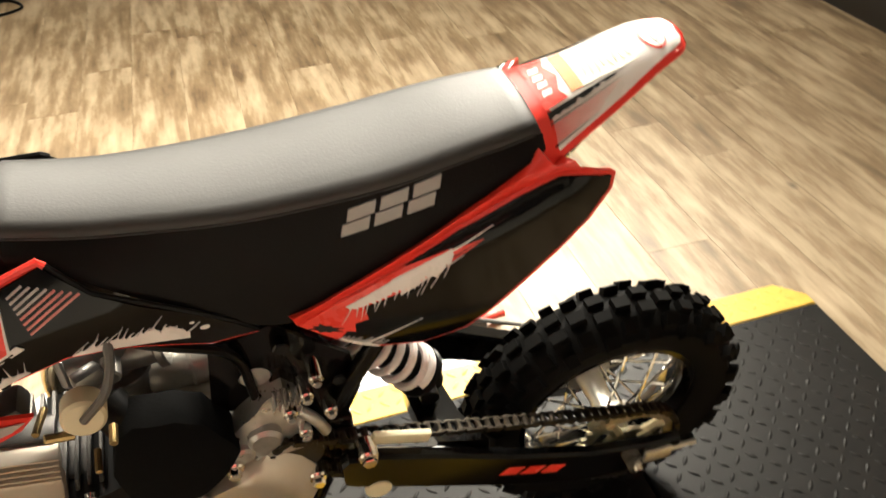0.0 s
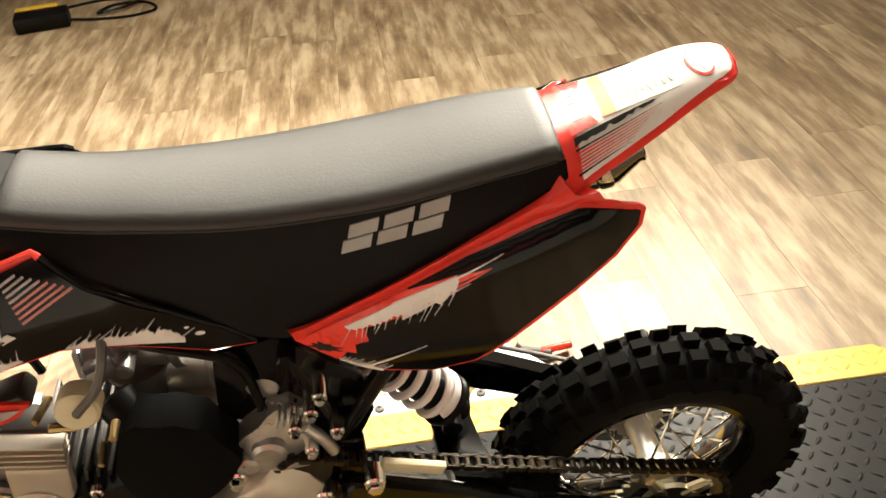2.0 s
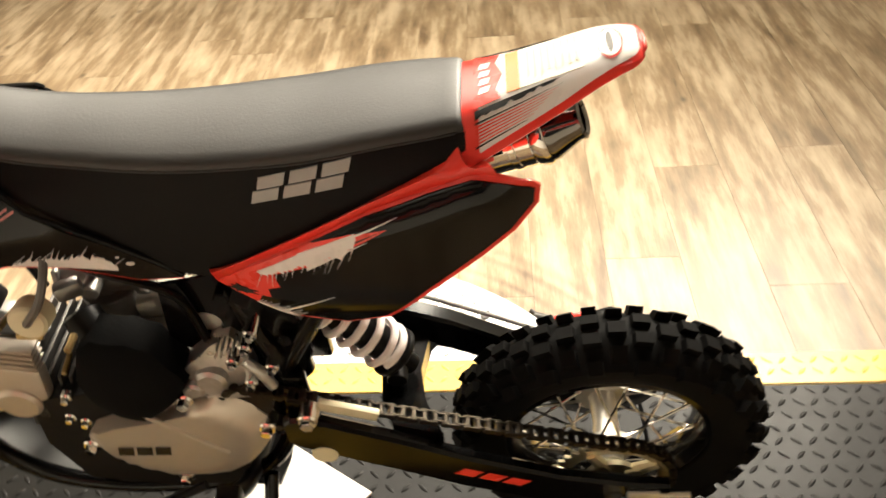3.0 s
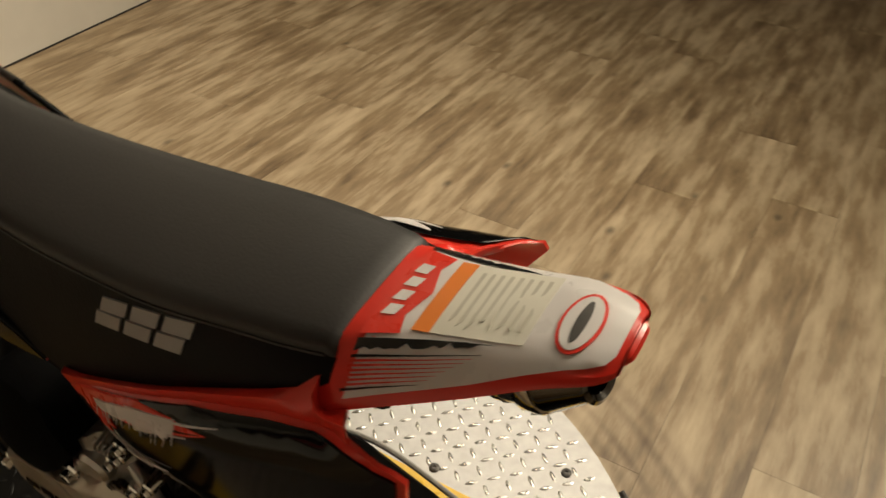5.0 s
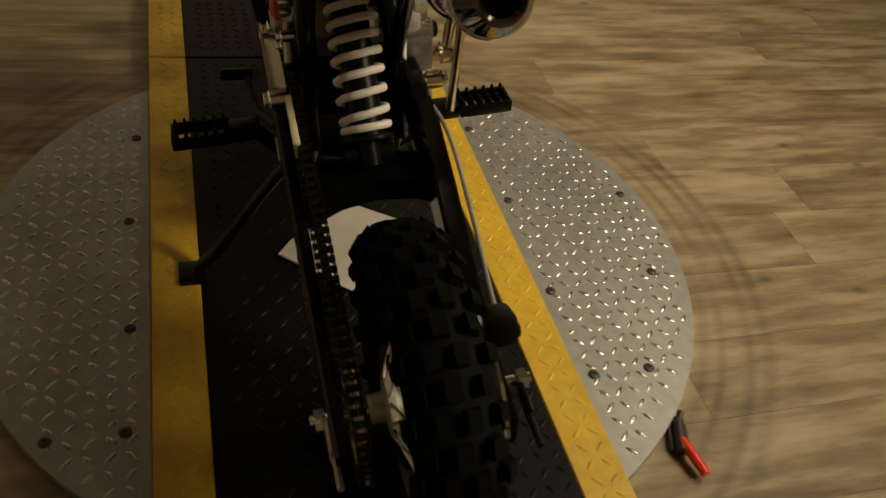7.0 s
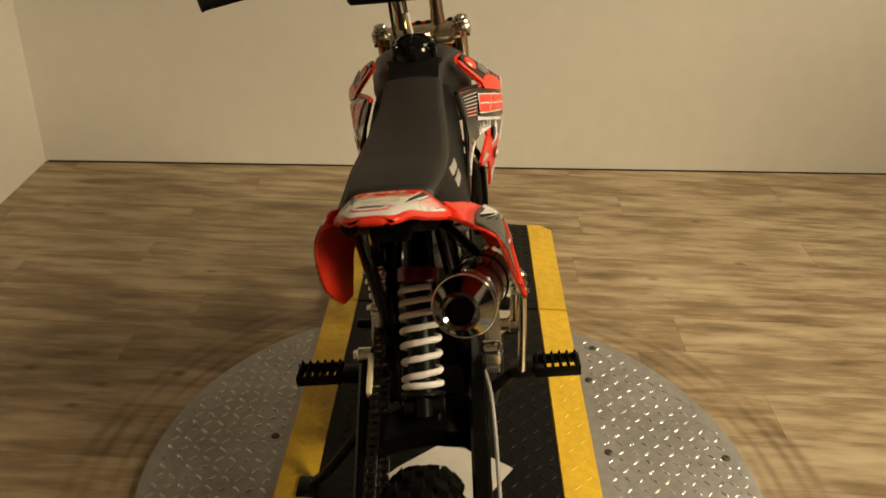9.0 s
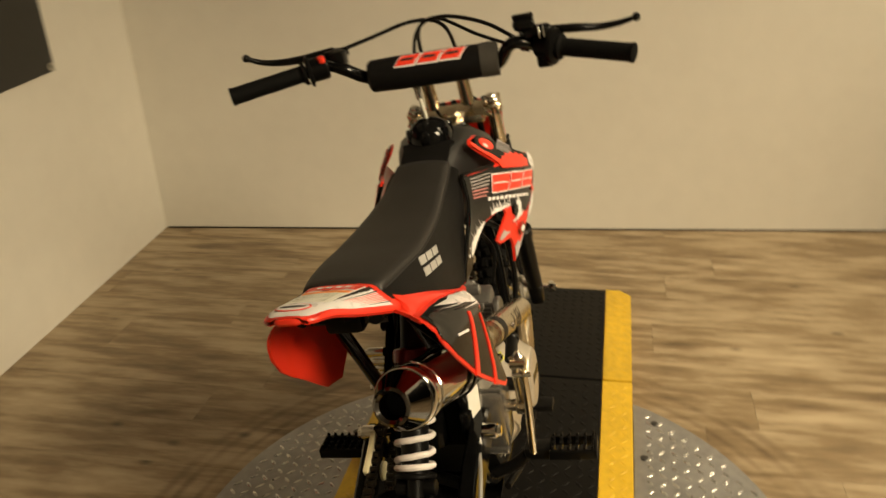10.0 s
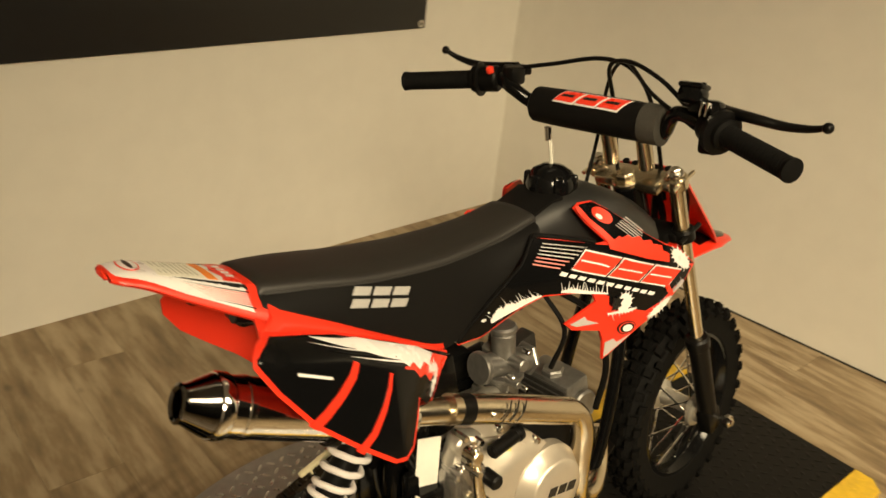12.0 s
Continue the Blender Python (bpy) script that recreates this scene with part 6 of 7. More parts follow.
def shroud_y(x, z):
    b = interp([(0.455, 0.080), (0.56, 0.084), (0.66, 0.100), (0.78, 0.128), (0.88, 0.141), (0.945, 0.140)], x)
    up = max(0, z - 0.665)
    return b - 0.30 * up - 2.2 * up * up - 0.10 * max(0, 0.60 - z)


for s in (1, -1):
    sh = new("shroud")
    sh.parent = bike
    sh["label"] = "black, red and white tank shroud"
    ax = V(0, s, 0)
    place = lambda a, b: (a, s * shroud_y(a, b), b)
    bm = bmesh.new()
    shell(bm, SHROUD, place, 0.004, 0.016, axis=ax)
    part("shroud_shell", bm, RED, sh, "red plastic shroud moulding", sharp=60)
    bm = bmesh.new()
    tube(bm, [V(a, s * (shroud_y(a, b) - 0.002), b) for a, b in ((0.470, 0.600), (0.489, 0.619), (0.529, 0.649), (0.587, 0.685), (0.6155, 0.7185))], 0.0026, 8)
    part("edge_trim", bm, BLACKPL, sh, "black rolled edge")
    bm = bmesh.new()
    tube(bm, [V(a, s * (shroud_y(a, b) - 0.001), b) for a, b in ((0.612, 0.7150), (0.6160, 0.7190), (0.640, 0.7150), (0.66, 0.7105), (0.69, 0.7035), (0.715, 0.6975))], 0.0036, 8)
    part("edge_trim", bm, RED if s > 0 else BLACKPL, sh, "red rolled edge" if s > 0 else "black rolled edge")
    bm = bmesh.new()
    shell(bm, [(0.470, 0.6005), (0.511, 0.6005), (0.574, 0.6235), (0.62, 0.6355), (0.708, 0.6255), (0.737, 0.612), (0.738, 0.598), (0.756, 0.586), (0.787, 0.581), (0.814, 0.572), (0.843, 0.582), (0.870, 0.602), (0.897, 0.607), (0.911, 0.627), (0.848, 0.652), (0.785, 0.672), (0.736, 0.690), (0.719, 0.6935), (0.6155, 0.7160), (0.587, 0.685), (0.529, 0.6488), (0.489, 0.6188)], place, 0.002, 0.012, lift=0.0014, axis=ax)
    part("black_graphic", bm, BLACKGLOSS, sh, "gloss black graphic film", sharp=60)
    bm = bmesh.new()
    shell(bm, [(0.707, 0.748), (0.730, 0.7490), (0.752, 0.7360), (0.787, 0.7090), (0.816, 0.6900), (0.842, 0.6750), (0.870, 0.6640), (0.895, 0.6450), (0.917, 0.6300), (0.848, 0.648), (0.785, 0.666), (0.741, 0.686), (0.737, 0.697), (0.726, 0.709), (0.711, 0.725), (0.702, 0.741)], place, 0.0012, 0.012, lift=0.0022, axis=ax)
    part("black_graphic", bm, BLACKGLOSS, sh, "gloss black film on the upper wing", sharp=60)
    stripes = [slanted(0.630 - k * 0.0052, 0.7070 - k * 0.0026, 0.013 + 0.0046 * k, 0.0017, 0.0, -0.42) for k in range(8)] if s > 0 else [slanted(0.626 - k * 0.0040, 0.7065 - k * 0.0040, 0.074 - 0.0048 * k, 0.0012 + 0.0001 * k, 0.0, -0.215 - 0.012 * k) for k in range(7)]
    for k, q in enumerate(stripes):
        bm = bmesh.new()
        shell(bm, q, place, 0.001, 0.012, lift=0.0022, axis=ax)
        part("speed_stripe", bm, GREYGR if k < 4 else PINKGR, sh, sharp=60)
    # slanted block mark with a white outline
    turn, step, wide, tall, lean, ox, oz = (-0.362, 0.073, 0.063, 0.038, -0.022, 0.655, 0.664) if s > 0 else (-0.310, 0.0665, 0.060, 0.0275, 0.020, 0.666, 0.6675)
    ct, st_ = math.cos(turn), math.sin(turn)
    for k in range(3):
        bx, bz = ox + step * k * ct, oz + step * k * st_
        for grow, m, lift, lb in ((0.0050, BLKGR, 0.0030, "black outline"), (0.0026, WHITEGR, 0.0036, "white outline"), (0.0, REDGR, 0.0042, "red slanted block")):
            bm = bmesh.new()
            shell(bm, grown(slanted(bx, bz, wide, tall, lean, turn), grow), place, 0.001, 0.014, lift=lift, axis=ax)
            part("shroud_mark", bm, m, sh, lb, sharp=60)
        bm = bmesh.new()
        shell(bm, slanted(bx + 0.012 * ct - 0.0125 * st_, bz + 0.012 * st_ + 0.0125 * ct, wide - 0.012, 0.0022, 0.002, turn), place, 0.001, 0.014, lift=0.0048, axis=ax)
        part("mark_slit", bm, WHITEGR, sh, sharp=60)
    if s < 0:
        bm = bmesh.new()
        shell(bm, [(0.842, 0.613), (0.854, 0.609), (0.866, 0.592), (0.852, 0.597)], place, 0.001, 0.014, lift=0.0042, axis=ax)
        part("shroud_mark", bm, REDGR, sh, "red tail of the block mark", sharp=60)
    for k in range(11):
        bm = bmesh.new()
        shell(bm, slanted(0.643 + k * 0.0177 * 0.941, 0.6620 - k * 0.0177 * 0.338, 0.0115, 0.0056, 0.003, -0.345), place, 0.001, 0.02, lift=0.0030, axis=ax)
        part("lettering_bar", bm, WHITEGR, sh, sharp=60)
    # splashes
    bm = bmesh.new()
    shell(bm, brush((0.616, 0.6355), (0.526, 0.6155), 0.002, 0.020, 20, 5, 0.7, 0.016, -1), place, 0.001, 0.006, lift=0.0026, axis=ax)
    part("white_splash", bm, WHITEGR, sh, "white paint-splash graphic", sharp=60)
    for cx, cz, rx in ((0.512, 0.6235, 0.0042), (0.521, 0.6325, 0.0020)):
        bm = bmesh.new()
        shell(bm, [(cx + rx * math.cos(q), cz + rx * 0.5 * math.sin(q)) for q in (2 * math.pi * k / 12 for k in range(12))], place, 0.001, 0.01, lift=0.0026, axis=ax)
        part("paint_drop", bm, WHITEGR, sh, sharp=60)
    bm = bmesh.new()
    shell(bm, brush((0.733, 0.6165), (0.648, 0.6345), 0.002, 0.0085, 17, 12, 0.35, 0.019, -1), place, 0.001, 0.006, lift=0.0024, axis=ax)
    part("white_splash", bm, WHITEGR, sh, "white paint-splash graphic", sharp=60)
    bm = bmesh.new()
    shell(bm, splash(0.764, 0.598, 0.0135, 0.0150, 15, 18, 0.3, 0.45), place, 0.001, 0.006, lift=0.0036, axis=ax)
    part("white_splash", bm, WHITEGR, sh, "white paint-splash graphic", sharp=60)
    bm = bmesh.new()
    shell(bm, brush((0.735, 0.585), (0.792, 0.584), 0.003, 0.006, 9, 31, 0.4, 0.014, -1), place, 0.001, 0.006, lift=0.0036, axis=ax)
    part("white_splash", bm, WHITEGR, sh, "white paint-splash graphic", sharp=60)
    bm = bmesh.new()
    shell(bm, splash(0.842, 0.573, 0.022, 0.0065, 18, 13, 0.55, 1.3), place, 0.001, 0.006, lift=0.0036, axis=ax)
    part("white_splash", bm, WHITEGR, sh, "white paint-splash graphic", sharp=60)
    for k, (a, b, c) in enumerate((((0.822, 0.556), (0.866, 0.586), 0.007), ((0.868, 0.592), (0.893, 0.606), 0.010))):
        bm = bmesh.new()
        shell(bm, brush(a, b, 0.004, c, 8, 41 + k, 0.2, 0.006), place, 0.001, 0.006, lift=0.0030, axis=ax)
        part("grey_fade", bm, GREYGR, sh, "grey faded edge of the graphic", sharp=60)
    bm = bmesh.new()
    shell(bm, [(0.7445, 0.506), (0.742, 0.532), (0.757, 0.536), (0.765, 0.528), (0.790, 0.536)], place, 0.001, 0.008, lift=0.0022, axis=ax)
    part("grey_fade", bm, GREYGR, sh, "pale patch at the shroud's point", sharp=60)
    # Grey film painted in for the highlight on the fin's tip.
    bm = bmesh.new()
    shell(bm, [(0.672, 0.5775), (0.696, 0.5860), (0.702, 0.579), (0.724, 0.570), (0.700, 0.571), (0.684, 0.5715)], place, 0.001, 0.008, lift=0.0022, axis=ax)
    part("grey_fade", bm, GREYGR, sh, "pale patch at the shroud's point", sharp=60)
    # upper wing: a red sweep that ends in a splash, grey streaks, white spray at the point
    bm = bmesh.new()
    shell(bm, [(0.6985, 0.746), (0.705, 0.745), (0.714, 0.729), (0.730, 0.7135), (0.746, 0.696), (0.756, 0.700), (0.760, 0.697), (0.772, 0.700), (0.778, 0.695), (0.793, 0.695), (0.797, 0.688), (0.812, 0.687), (0.815, 0.681), (0.832, 0.676), (0.832, 0.669), (0.846, 0.662), (0.848, 0.648), (0.785, 0.667), (0.735, 0.685), (0.733, 0.697), (0.722, 0.710), (0.7075, 0.726), (0.6985, 0.739)], place, 0.001, 0.006, lift=0.0034, axis=ax)
    part("red_splash", bm, REDGR, sh, "red sweep ending in a splash", sharp=60)
    for k in range(6):
        bm = bmesh.new()
        shell(bm, slanted(0.755 + 0.0042 * k, 0.715 + 0.0016 * k, 0.042 - 0.003 * abs(k - 2), 0.0010 + 0.0004 * (k % 3), 0.0, -0.72), place, 0.001, 0.012, lift=0.0030, axis=ax)
        part("grey_streak", bm, GREYGR, sh, sharp=60)
    bm = bmesh.new()
    shell(bm, splash(0.876, 0.647, 0.030, 0.0095, 16, 13, -0.66, 0.8), place, 0.001, 0.006, lift=0.0038, axis=ax)
    part("white_splash", bm, WHITEGR, sh, "white spray at the shroud's point", sharp=60)
    bm = bmesh.new()
    shell(bm, spiky(0.749, 0.599, 0.010, 0.012, 14, 17, 0, 0.35), place, 0.001, 0.008, lift=0.0044, axis=ax)
    part("black_blot", bm, BLKGR, sh, "black blot", sharp=60)
    for rx, m, lift, cx, cz, tilt in ((0.0165, REDGR, 0.0034, 0.737, 0.7305, -0.5), (0.0055, WHITEGR, 0.0040, 0.7305, 0.7295, -0.5), (0.0185, BLKGR, 0.0034, 0.779, 0.5515, -0.2), (0.0165, REDGR, 0.0040, 0.779, 0.5515, -0.2), (0.0140, BLKGR, 0.0046, 0.779, 0.5515, -0.2), (0.0100, WHITEGR, 0.0052, 0.779, 0.5515, -0.2)):
        bm = bmesh.new()
        oval = [(rx * math.cos(a), rx * 0.6 * math.sin(a)) for a in (2 * math.pi * k / 24 for k in range(24))]
        shell(bm, [(cx + a * math.cos(tilt) - b * math.sin(tilt), cz + a * math.sin(tilt) + b * math.cos(tilt)) for a, b in oval], place, 0.001, 0.01, lift=lift, axis=ax)
        part("oval_badge", bm, m, sh, "small oval badge", sharp=60)

# ---- front end
fd = -AX                                         # down the fork
FT = V(0.938, 0, 0.750)
for s in (1, -1):
    leg = new("fork_leg")
    leg.parent = bike
    leg["label"] = "telescopic fork leg"
    t0 = FT + V(0, s * 0.076, 0)
    bm = bmesh.new()
    rod(bm, t0 - fd * 0.006, t0 + fd * 0.40, 0.0122, seg=24)
    part("stanchion", turned(bm), POLISHED, leg, "polished upper fork tube")
    bm = bmesh.new()
    rod(bm, t0 - fd * 0.012, t0 - fd * 0.004, 0.0145, seg=24, bevel=0.002)
    rod(bm, t0 - fd * 0.018, t0 - fd * 0.011, 0.009, seg=6, bevel=0.001)
    part("fork_cap", turned(bm), CHROME, leg, "plated fork cap")
    bm = bmesh.new()
    e = FW + V(-0.012, s * 0.076, -0.02)
    a = t0 + fd * 0.362
    rod(bm, a, e + V(0, 0, 0.03), 0.0195, 0.0185, seg=24, bevel=0.003)
    rod(bm, a - fd * 0.012, a + fd * 0.016, 0.0225, seg=24, bevel=0.004)
    box(bm, e + V(0.006, 0, 0.015), (0.044, 0.034, 0.060), Matrix.Rotation(-0.35, 3, "Y"), 0.01)
    part("slider", turned(bm), BLACKPL, leg, "black lower fork slider")
for z, nm in ((0.0, "top_clamp"), (0.105, "bottom_clamp")):
    bm = bmesh.new()
    c = FT + fd * (z + 0.008)
    rot = Matrix((V(0.928, 0, 0.373), V(0, 1, 0), AX)).transposed()
    box(bm, c + V(-0.012, 0, -0.004), (0.052, 0.125, 0.020), rot, 0.006)
    for s in (1, -1):
        rod(bm, c + V(0, s * 0.076, 0) - fd * 0.012, c + V(0, s * 0.076, 0) + fd * 0.012, 0.0195, seg=26, bevel=0.003)
        box(bm, c + V(-0.006, s * 0.056, -0.002), (0.034, 0.040, 0.018), rot, 0.005)
        rod(bm, c + V(-0.03, s * 0.088, -0.008), c + V(0.03, s * 0.088, 0.014), 0.004, seg=8)
    if z == 0:
        rod(bm, c + V(-0.028, 0, -0.01) - fd * 0.022, c + V(-0.028, 0, -0.01), 0.017, seg=6, bevel=0.003)
        rod(bm, c + V(-0.028, 0, -0.01) - fd * 0.008, c + V(-0.028, 0, -0.01), 0.024, seg=24, bevel=0.002)
    part(nm, turned(bm), POLISHED if z == 0 else BLACKPL, bike, "polished alloy top clamp" if z == 0 else "black lower clamp")
BAR = V(0.884, 0, 0.838)                         # handlebar's middle
for s in (1, -1):
    bm = bmesh.new()
    rod(bm, FT + V(-0.022, s * 0.034, 0.012), BAR + V(0.010, s * 0.034, -0.012), 0.0135, 0.0125, seg=20, bevel=0.002)
    rod(bm, BAR + V(0.012, s * 0.034 - 0.014, -0.002), BAR + V(0.012, s * 0.034 + 0.014, -0.002), 0.020, seg=20, bevel=0.003)
    for dx in (-0.016, 0.016):
        rod(bm, BAR + V(dx + 0.01, s * 0.034, 0.004), BAR + V(dx + 0.005, s * 0.034, 0.022), 0.0045, seg=6)
    part("handlebar_riser", turned(bm), POLISHED, bike, "polished handlebar riser")
bar = new("handlebar")
bar.parent = bike
bar["label"] = "black steel motocross handlebar"
UNSTEER = STEER.inverted()
GR = {1: (UNSTEER @ V(0.762, 0.214, 0.890), UNSTEER @ V(0.707, 0.336, 0.876)), -1: (UNSTEER @ V(0.808, -0.228, 0.867), UNSTEER @ V(0.762, -0.349, 0.850))}
bm = bmesh.new()
pts = [GR[1][1], GR[1][0], GR[1][0].lerp(GR[1][1], -0.30), V(0.790, 0.152, 0.886), V(0.812, 0.122, 0.862), V(0.856, 0.085, 0.842), BAR + V(0.006, 0.055, -0.003), BAR, BAR + V(0.006, -0.055, -0.003), V(0.856, -0.085, 0.836), V(0.822, -0.116, 0.846), V(0.800, -0.146, 0.879), GR[-1][0].lerp(GR[-1][1], -0.30), GR[-1][0], GR[-1][1]]
tube(bm, pts, 0.0111, 14, 7)
part("bar_tube", turned(bm), FRAMEBLK, bar, "gloss black bent tube")
PC, PD = V(0.814, 0, 0.859), V(-0.05, 1, 0.035).normalized()      # the pad and its axis
bm = bmesh.new()
lathe(bm, [(-0.116, 0.012), (-0.117, 0.024), (-0.113, 0.0285), (-0.06, 0.0298), (0.06, 0.0298), (0.112, 0.0285), (0.117, 0.023), (0.116, 0.012)], PC, PD, 32)
part("bar_pad", turned(bm), VINYL2, bar, "round black vinyl bar pad")
bm = bmesh.new()
lathe(bm, [(-0.117, 0.0288), (-0.116, 0.0302), (-0.086, 0.0302), (-0.085, 0.0288)], PC, PD, 32)
part("pad_strap", turned(bm), mat("grey_velcro", (0.045, 0.041, 0.034), 0.9, grain=0.3, scale=300, bump=0.6), bar, "dark grey strap at the pad's end")


def on_pad(y, a):
    ang = a / 0.0306 + 2.25
    return PC + PD * y + V(0.0306 * math.cos(ang), 0, 0.0306 * math.sin(ang))


for grow, m, lift, lb in ((0.0035, WHITEGR, 0.0002, "white outline"), (0.0, REDGR, 0.0010, "red slanted blocks")):
    bm = bmesh.new()
    for k in range(3):
        q = grown(slanted(0.062 - k * 0.040, -0.010, -0.034, 0.021, -0.013), grow)
        shell(bm, q, lambda a, b: on_pad(a, -b), 0.0008, 0.006, lift=lift, axis=V(-0.63, 0, 0.78))
    part("pad_mark", turned(bm), m, bar, lb)
bm = bmesh.new()
for k in range(3):
    shell(bm, slanted(0.052 - k * 0.040, -0.002, -0.022, 0.0045, -0.003), lambda a, b: on_pad(a, -b), 0.0008, 0.006, lift=0.0018, axis=V(-0.63, 0, 0.78))
part("pad_slit", turned(bm), BLKGR, bar)
for s in (1, -1):
    a, b = GR[s]
    d = (b - a).normalized()
    bm = bmesh.new()
    prof = [(0, 0.013), (0.0, 0.0215), (0.006, 0.0215), (0.008, 0.0165)]
    n = 22
    L = (b - a).length + 0.004
    for k in range(n):
        h = 0.010 + (L - 0.016) * k / n
        prof += [(h, 0.0154), (h + 0.0032, 0.0154), (h + 0.0036, 0.0146), (h + 0.0048, 0.0146)]
    prof += [(L - 0.005, 0.0165), (L - 0.001, 0.0165), (L, 0.0135), (L, 0.0005)]
    lathe(bm, prof, a, d, 24)
    part("grip", turned(bm), RUBBER, bar, "ribbed black rubber grip", sharp=50)
    # perch, switch or throttle housing
    bm = bmesh.new()
    i = a - d * 0.006
    lathe(bm, [(-0.034, 0.012), (-0.034, 0.019), (-0.030, 0.022), (0.0, 0.024 if s < 0 else 0.021), (0.003, 0.020)], i, d, 24)
    box(bm, i - d * 0.055 + V(0.006, 0, 0.004), (0.034, 0.026, 0.030), None, 0.006)
    box(bm, i - d * 0.045 + V(0.028, 0, 0.012), (0.040, 0.034, 0.016), Matrix.Rotation(s * -0.3, 3, "Z"), 0.004)
    if s < 0:
        lathe(bm, [(-0.010, 0.020), (-0.006, 0.031), (0.002, 0.031), (0.005, 0.022)], i, d, 26)
        box(bm, i - d * 0.022 + V(0.004, 0, -0.024), (0.030, 0.030, 0.026), None, 0.006)
    else:
        lathe(bm, [(-0.004, 0.020), (-0.002, 0.028), (0.002, 0.028), (0.004, 0.020)], i, d, 26)
    part("lever_perch" if s > 0 else "throttle_housing", turned(bm), BLACKPL, bar, "black control housing")
    bm = bmesh.new()
    l0 = i - d * 0.040 + V(0.036, 0, 0.016)
    if s > 0:
        blade = [l0, V(0.812, 0.235, 0.906), V(0.822, 0.285, 0.904), V(0.812, 0.318, 0.911), V(0.797, 0.338, 0.924)]
    else:
        blade = [l0, V(0.820, -0.250, 0.893), V(0.830, -0.295, 0.887), V(0.828, -0.330, 0.889), V(0.820, -0.359, 0.896)]
    blade = blade[:1] + [UNSTEER @ q for q in blade[1:]]
    tube(bm, blade, lambda u: 0.0088 - 0.0048 * u, 10, 6)
    res = bmesh.ops.create_icosphere(bm, subdivisions=2, radius=0.0075)
    bmesh.ops.translate(bm, verts=res["verts"], vec=blade[-1])
    part("lever", turned(bm), BLACKPL, bar, "black clutch lever" if s > 0 else "black front brake lever")
bm = bmesh.new()
rv = UNSTEER @ V(0.806, -0.174, 0.913)
tilt = Matrix.Rotation(0.25, 3, "Y")
box(bm, rv, (0.032, 0.038, 0.024), tilt, 0.009)
box(bm, rv + V(0.002, 0, 0.012), (0.031, 0.037, 0.008), tilt, 0.0038)
box(bm, rv + V(0.004, -0.020, -0.016), (0.026, 0.050, 0.022), tilt, 0.008)
for dy in (-0.013, 0.013):
    rod(bm, rv + V(0.004, dy, 0.0155), rv + V(0.0044, dy, 0.0172), 0.003, seg=8)
part("brake_reservoir", turned(bm), BLACKGLOSS, bar, "black brake fluid reservoir")
bm = bmesh.new()
for dy in (-0.024, -0.032):
    box(bm, rv + V(-0.006, dy, -0.018), (0.030, 0.003, 0.020), tilt, 0.001)
part("reservoir_bracket", turned(bm), CHROME, bar, "bright clamp under the reservoir")
bm = bmesh.new()
rod(bm, GR[1][0] + V(-0.006, -0.035, 0.014), GR[1][0] + V(-0.009, -0.035, 0.024), 0.0065, seg=14, bevel=0.001)
part("stop_button", turned(bm), REDGR, bar, "red stop button")
bm = bmesh.new()
tube(bm, [GR[1][0] + V(0.035, -0.04, 0.018), (0.84, 0.11, 0.925), (0.86, 0.03, 0.938), (0.88, -0.02, 0.92), (0.93, -0.03, 0.85), (0.97, -0.04, 0.70)], 0.0036, 8, 8)
part("control_cable", turned(bm), BLACKPL, bar, "thin black control cable")
bm = bmesh.new()
tube(bm, [GR[-1][0] + V(0.03, 0.07, 0.020), (0.83, -0.10, 0.918), (0.85, -0.03, 0.938), (0.87, 0.02, 0.925), (0.91, 0.035, 0.86), (0.93, 0.03, 0.74)], 0.0036, 8, 8)
part("control_cable", turned(bm), BLACKPL, bar, "thin black control cable")
bm = bmesh.new()
tube(bm, [GR[-1][0] + V(0.01, 0.05, 0.0), (0.82, -0.09, 0.90), (0.87, -0.01, 0.935), (0.90, 0.04, 0.90), (0.89, 0.05, 0.80), (0.84, 0.04, 0.70)], 0.0032, 8, 8)
part("control_cable", turned(bm), BLACKPL, bar, "thin black control cable")

# number plate, front fender
bm = bmesh.new()
shell(bm, [(-0.094, 0.0), (-0.083, -0.050), (-0.075, -0.125), (-0.05, -0.165), (0.05, -0.165), (0.075, -0.125), (0.083, -0.050), (0.094, 0.0), (0.08, 0.006), (-0.08, 0.006)], lambda a, b: FT + V(0.070, 0, -0.006) + V(-1.02 * b if b < 0 else -0.4 * b, a, b) - V(6.8 * a * a, 0, 0), 0.004, 0.02, axis=V(1, 0, 0.3))
part("number_plate", turned(bm), RED, bike, "plain red front number plate", sharp=60)
# Made-up black tubes that give the number plate's back its shade.
for k in range(6):
    bm = bmesh.new()
    o = FT + V(0.036 + 0.006 * (k % 2), -0.058 + 0.021 * k, 0.0)
    tube(bm, [o - fd * 0.004, o + fd * 0.05 + V(0.004, 0.006 * (k % 3 - 1), 0), o + fd * 0.10, o + fd * 0.15 + V(-0.01, 0, 0)], 0.0065, 8, 4)
    part("plate_shade_tube", turned(bm), BLACKPL, bike, "black tube added to darken the number plate's back")
bm = bmesh.new()
shell(bm, [(0.93, -0.040), (1.02, -0.060), (1.16, -0.060), (1.225, -0.045), (1.262, -0.018), (1.262, 0.018), (1.225, 0.045), (1.16, 0.060), (1.02, 0.060), (0.93, 0.040)], lambda a, b: (a, b, 0.560 - 0.9 * max(0, 1.08 - a) ** 2 - 0.35 * max(0, a - 1.12) ** 2 * 4 - 4.5 * b * b + 0.038), 0.004, 0.02, axis=V(0, 0, 1))
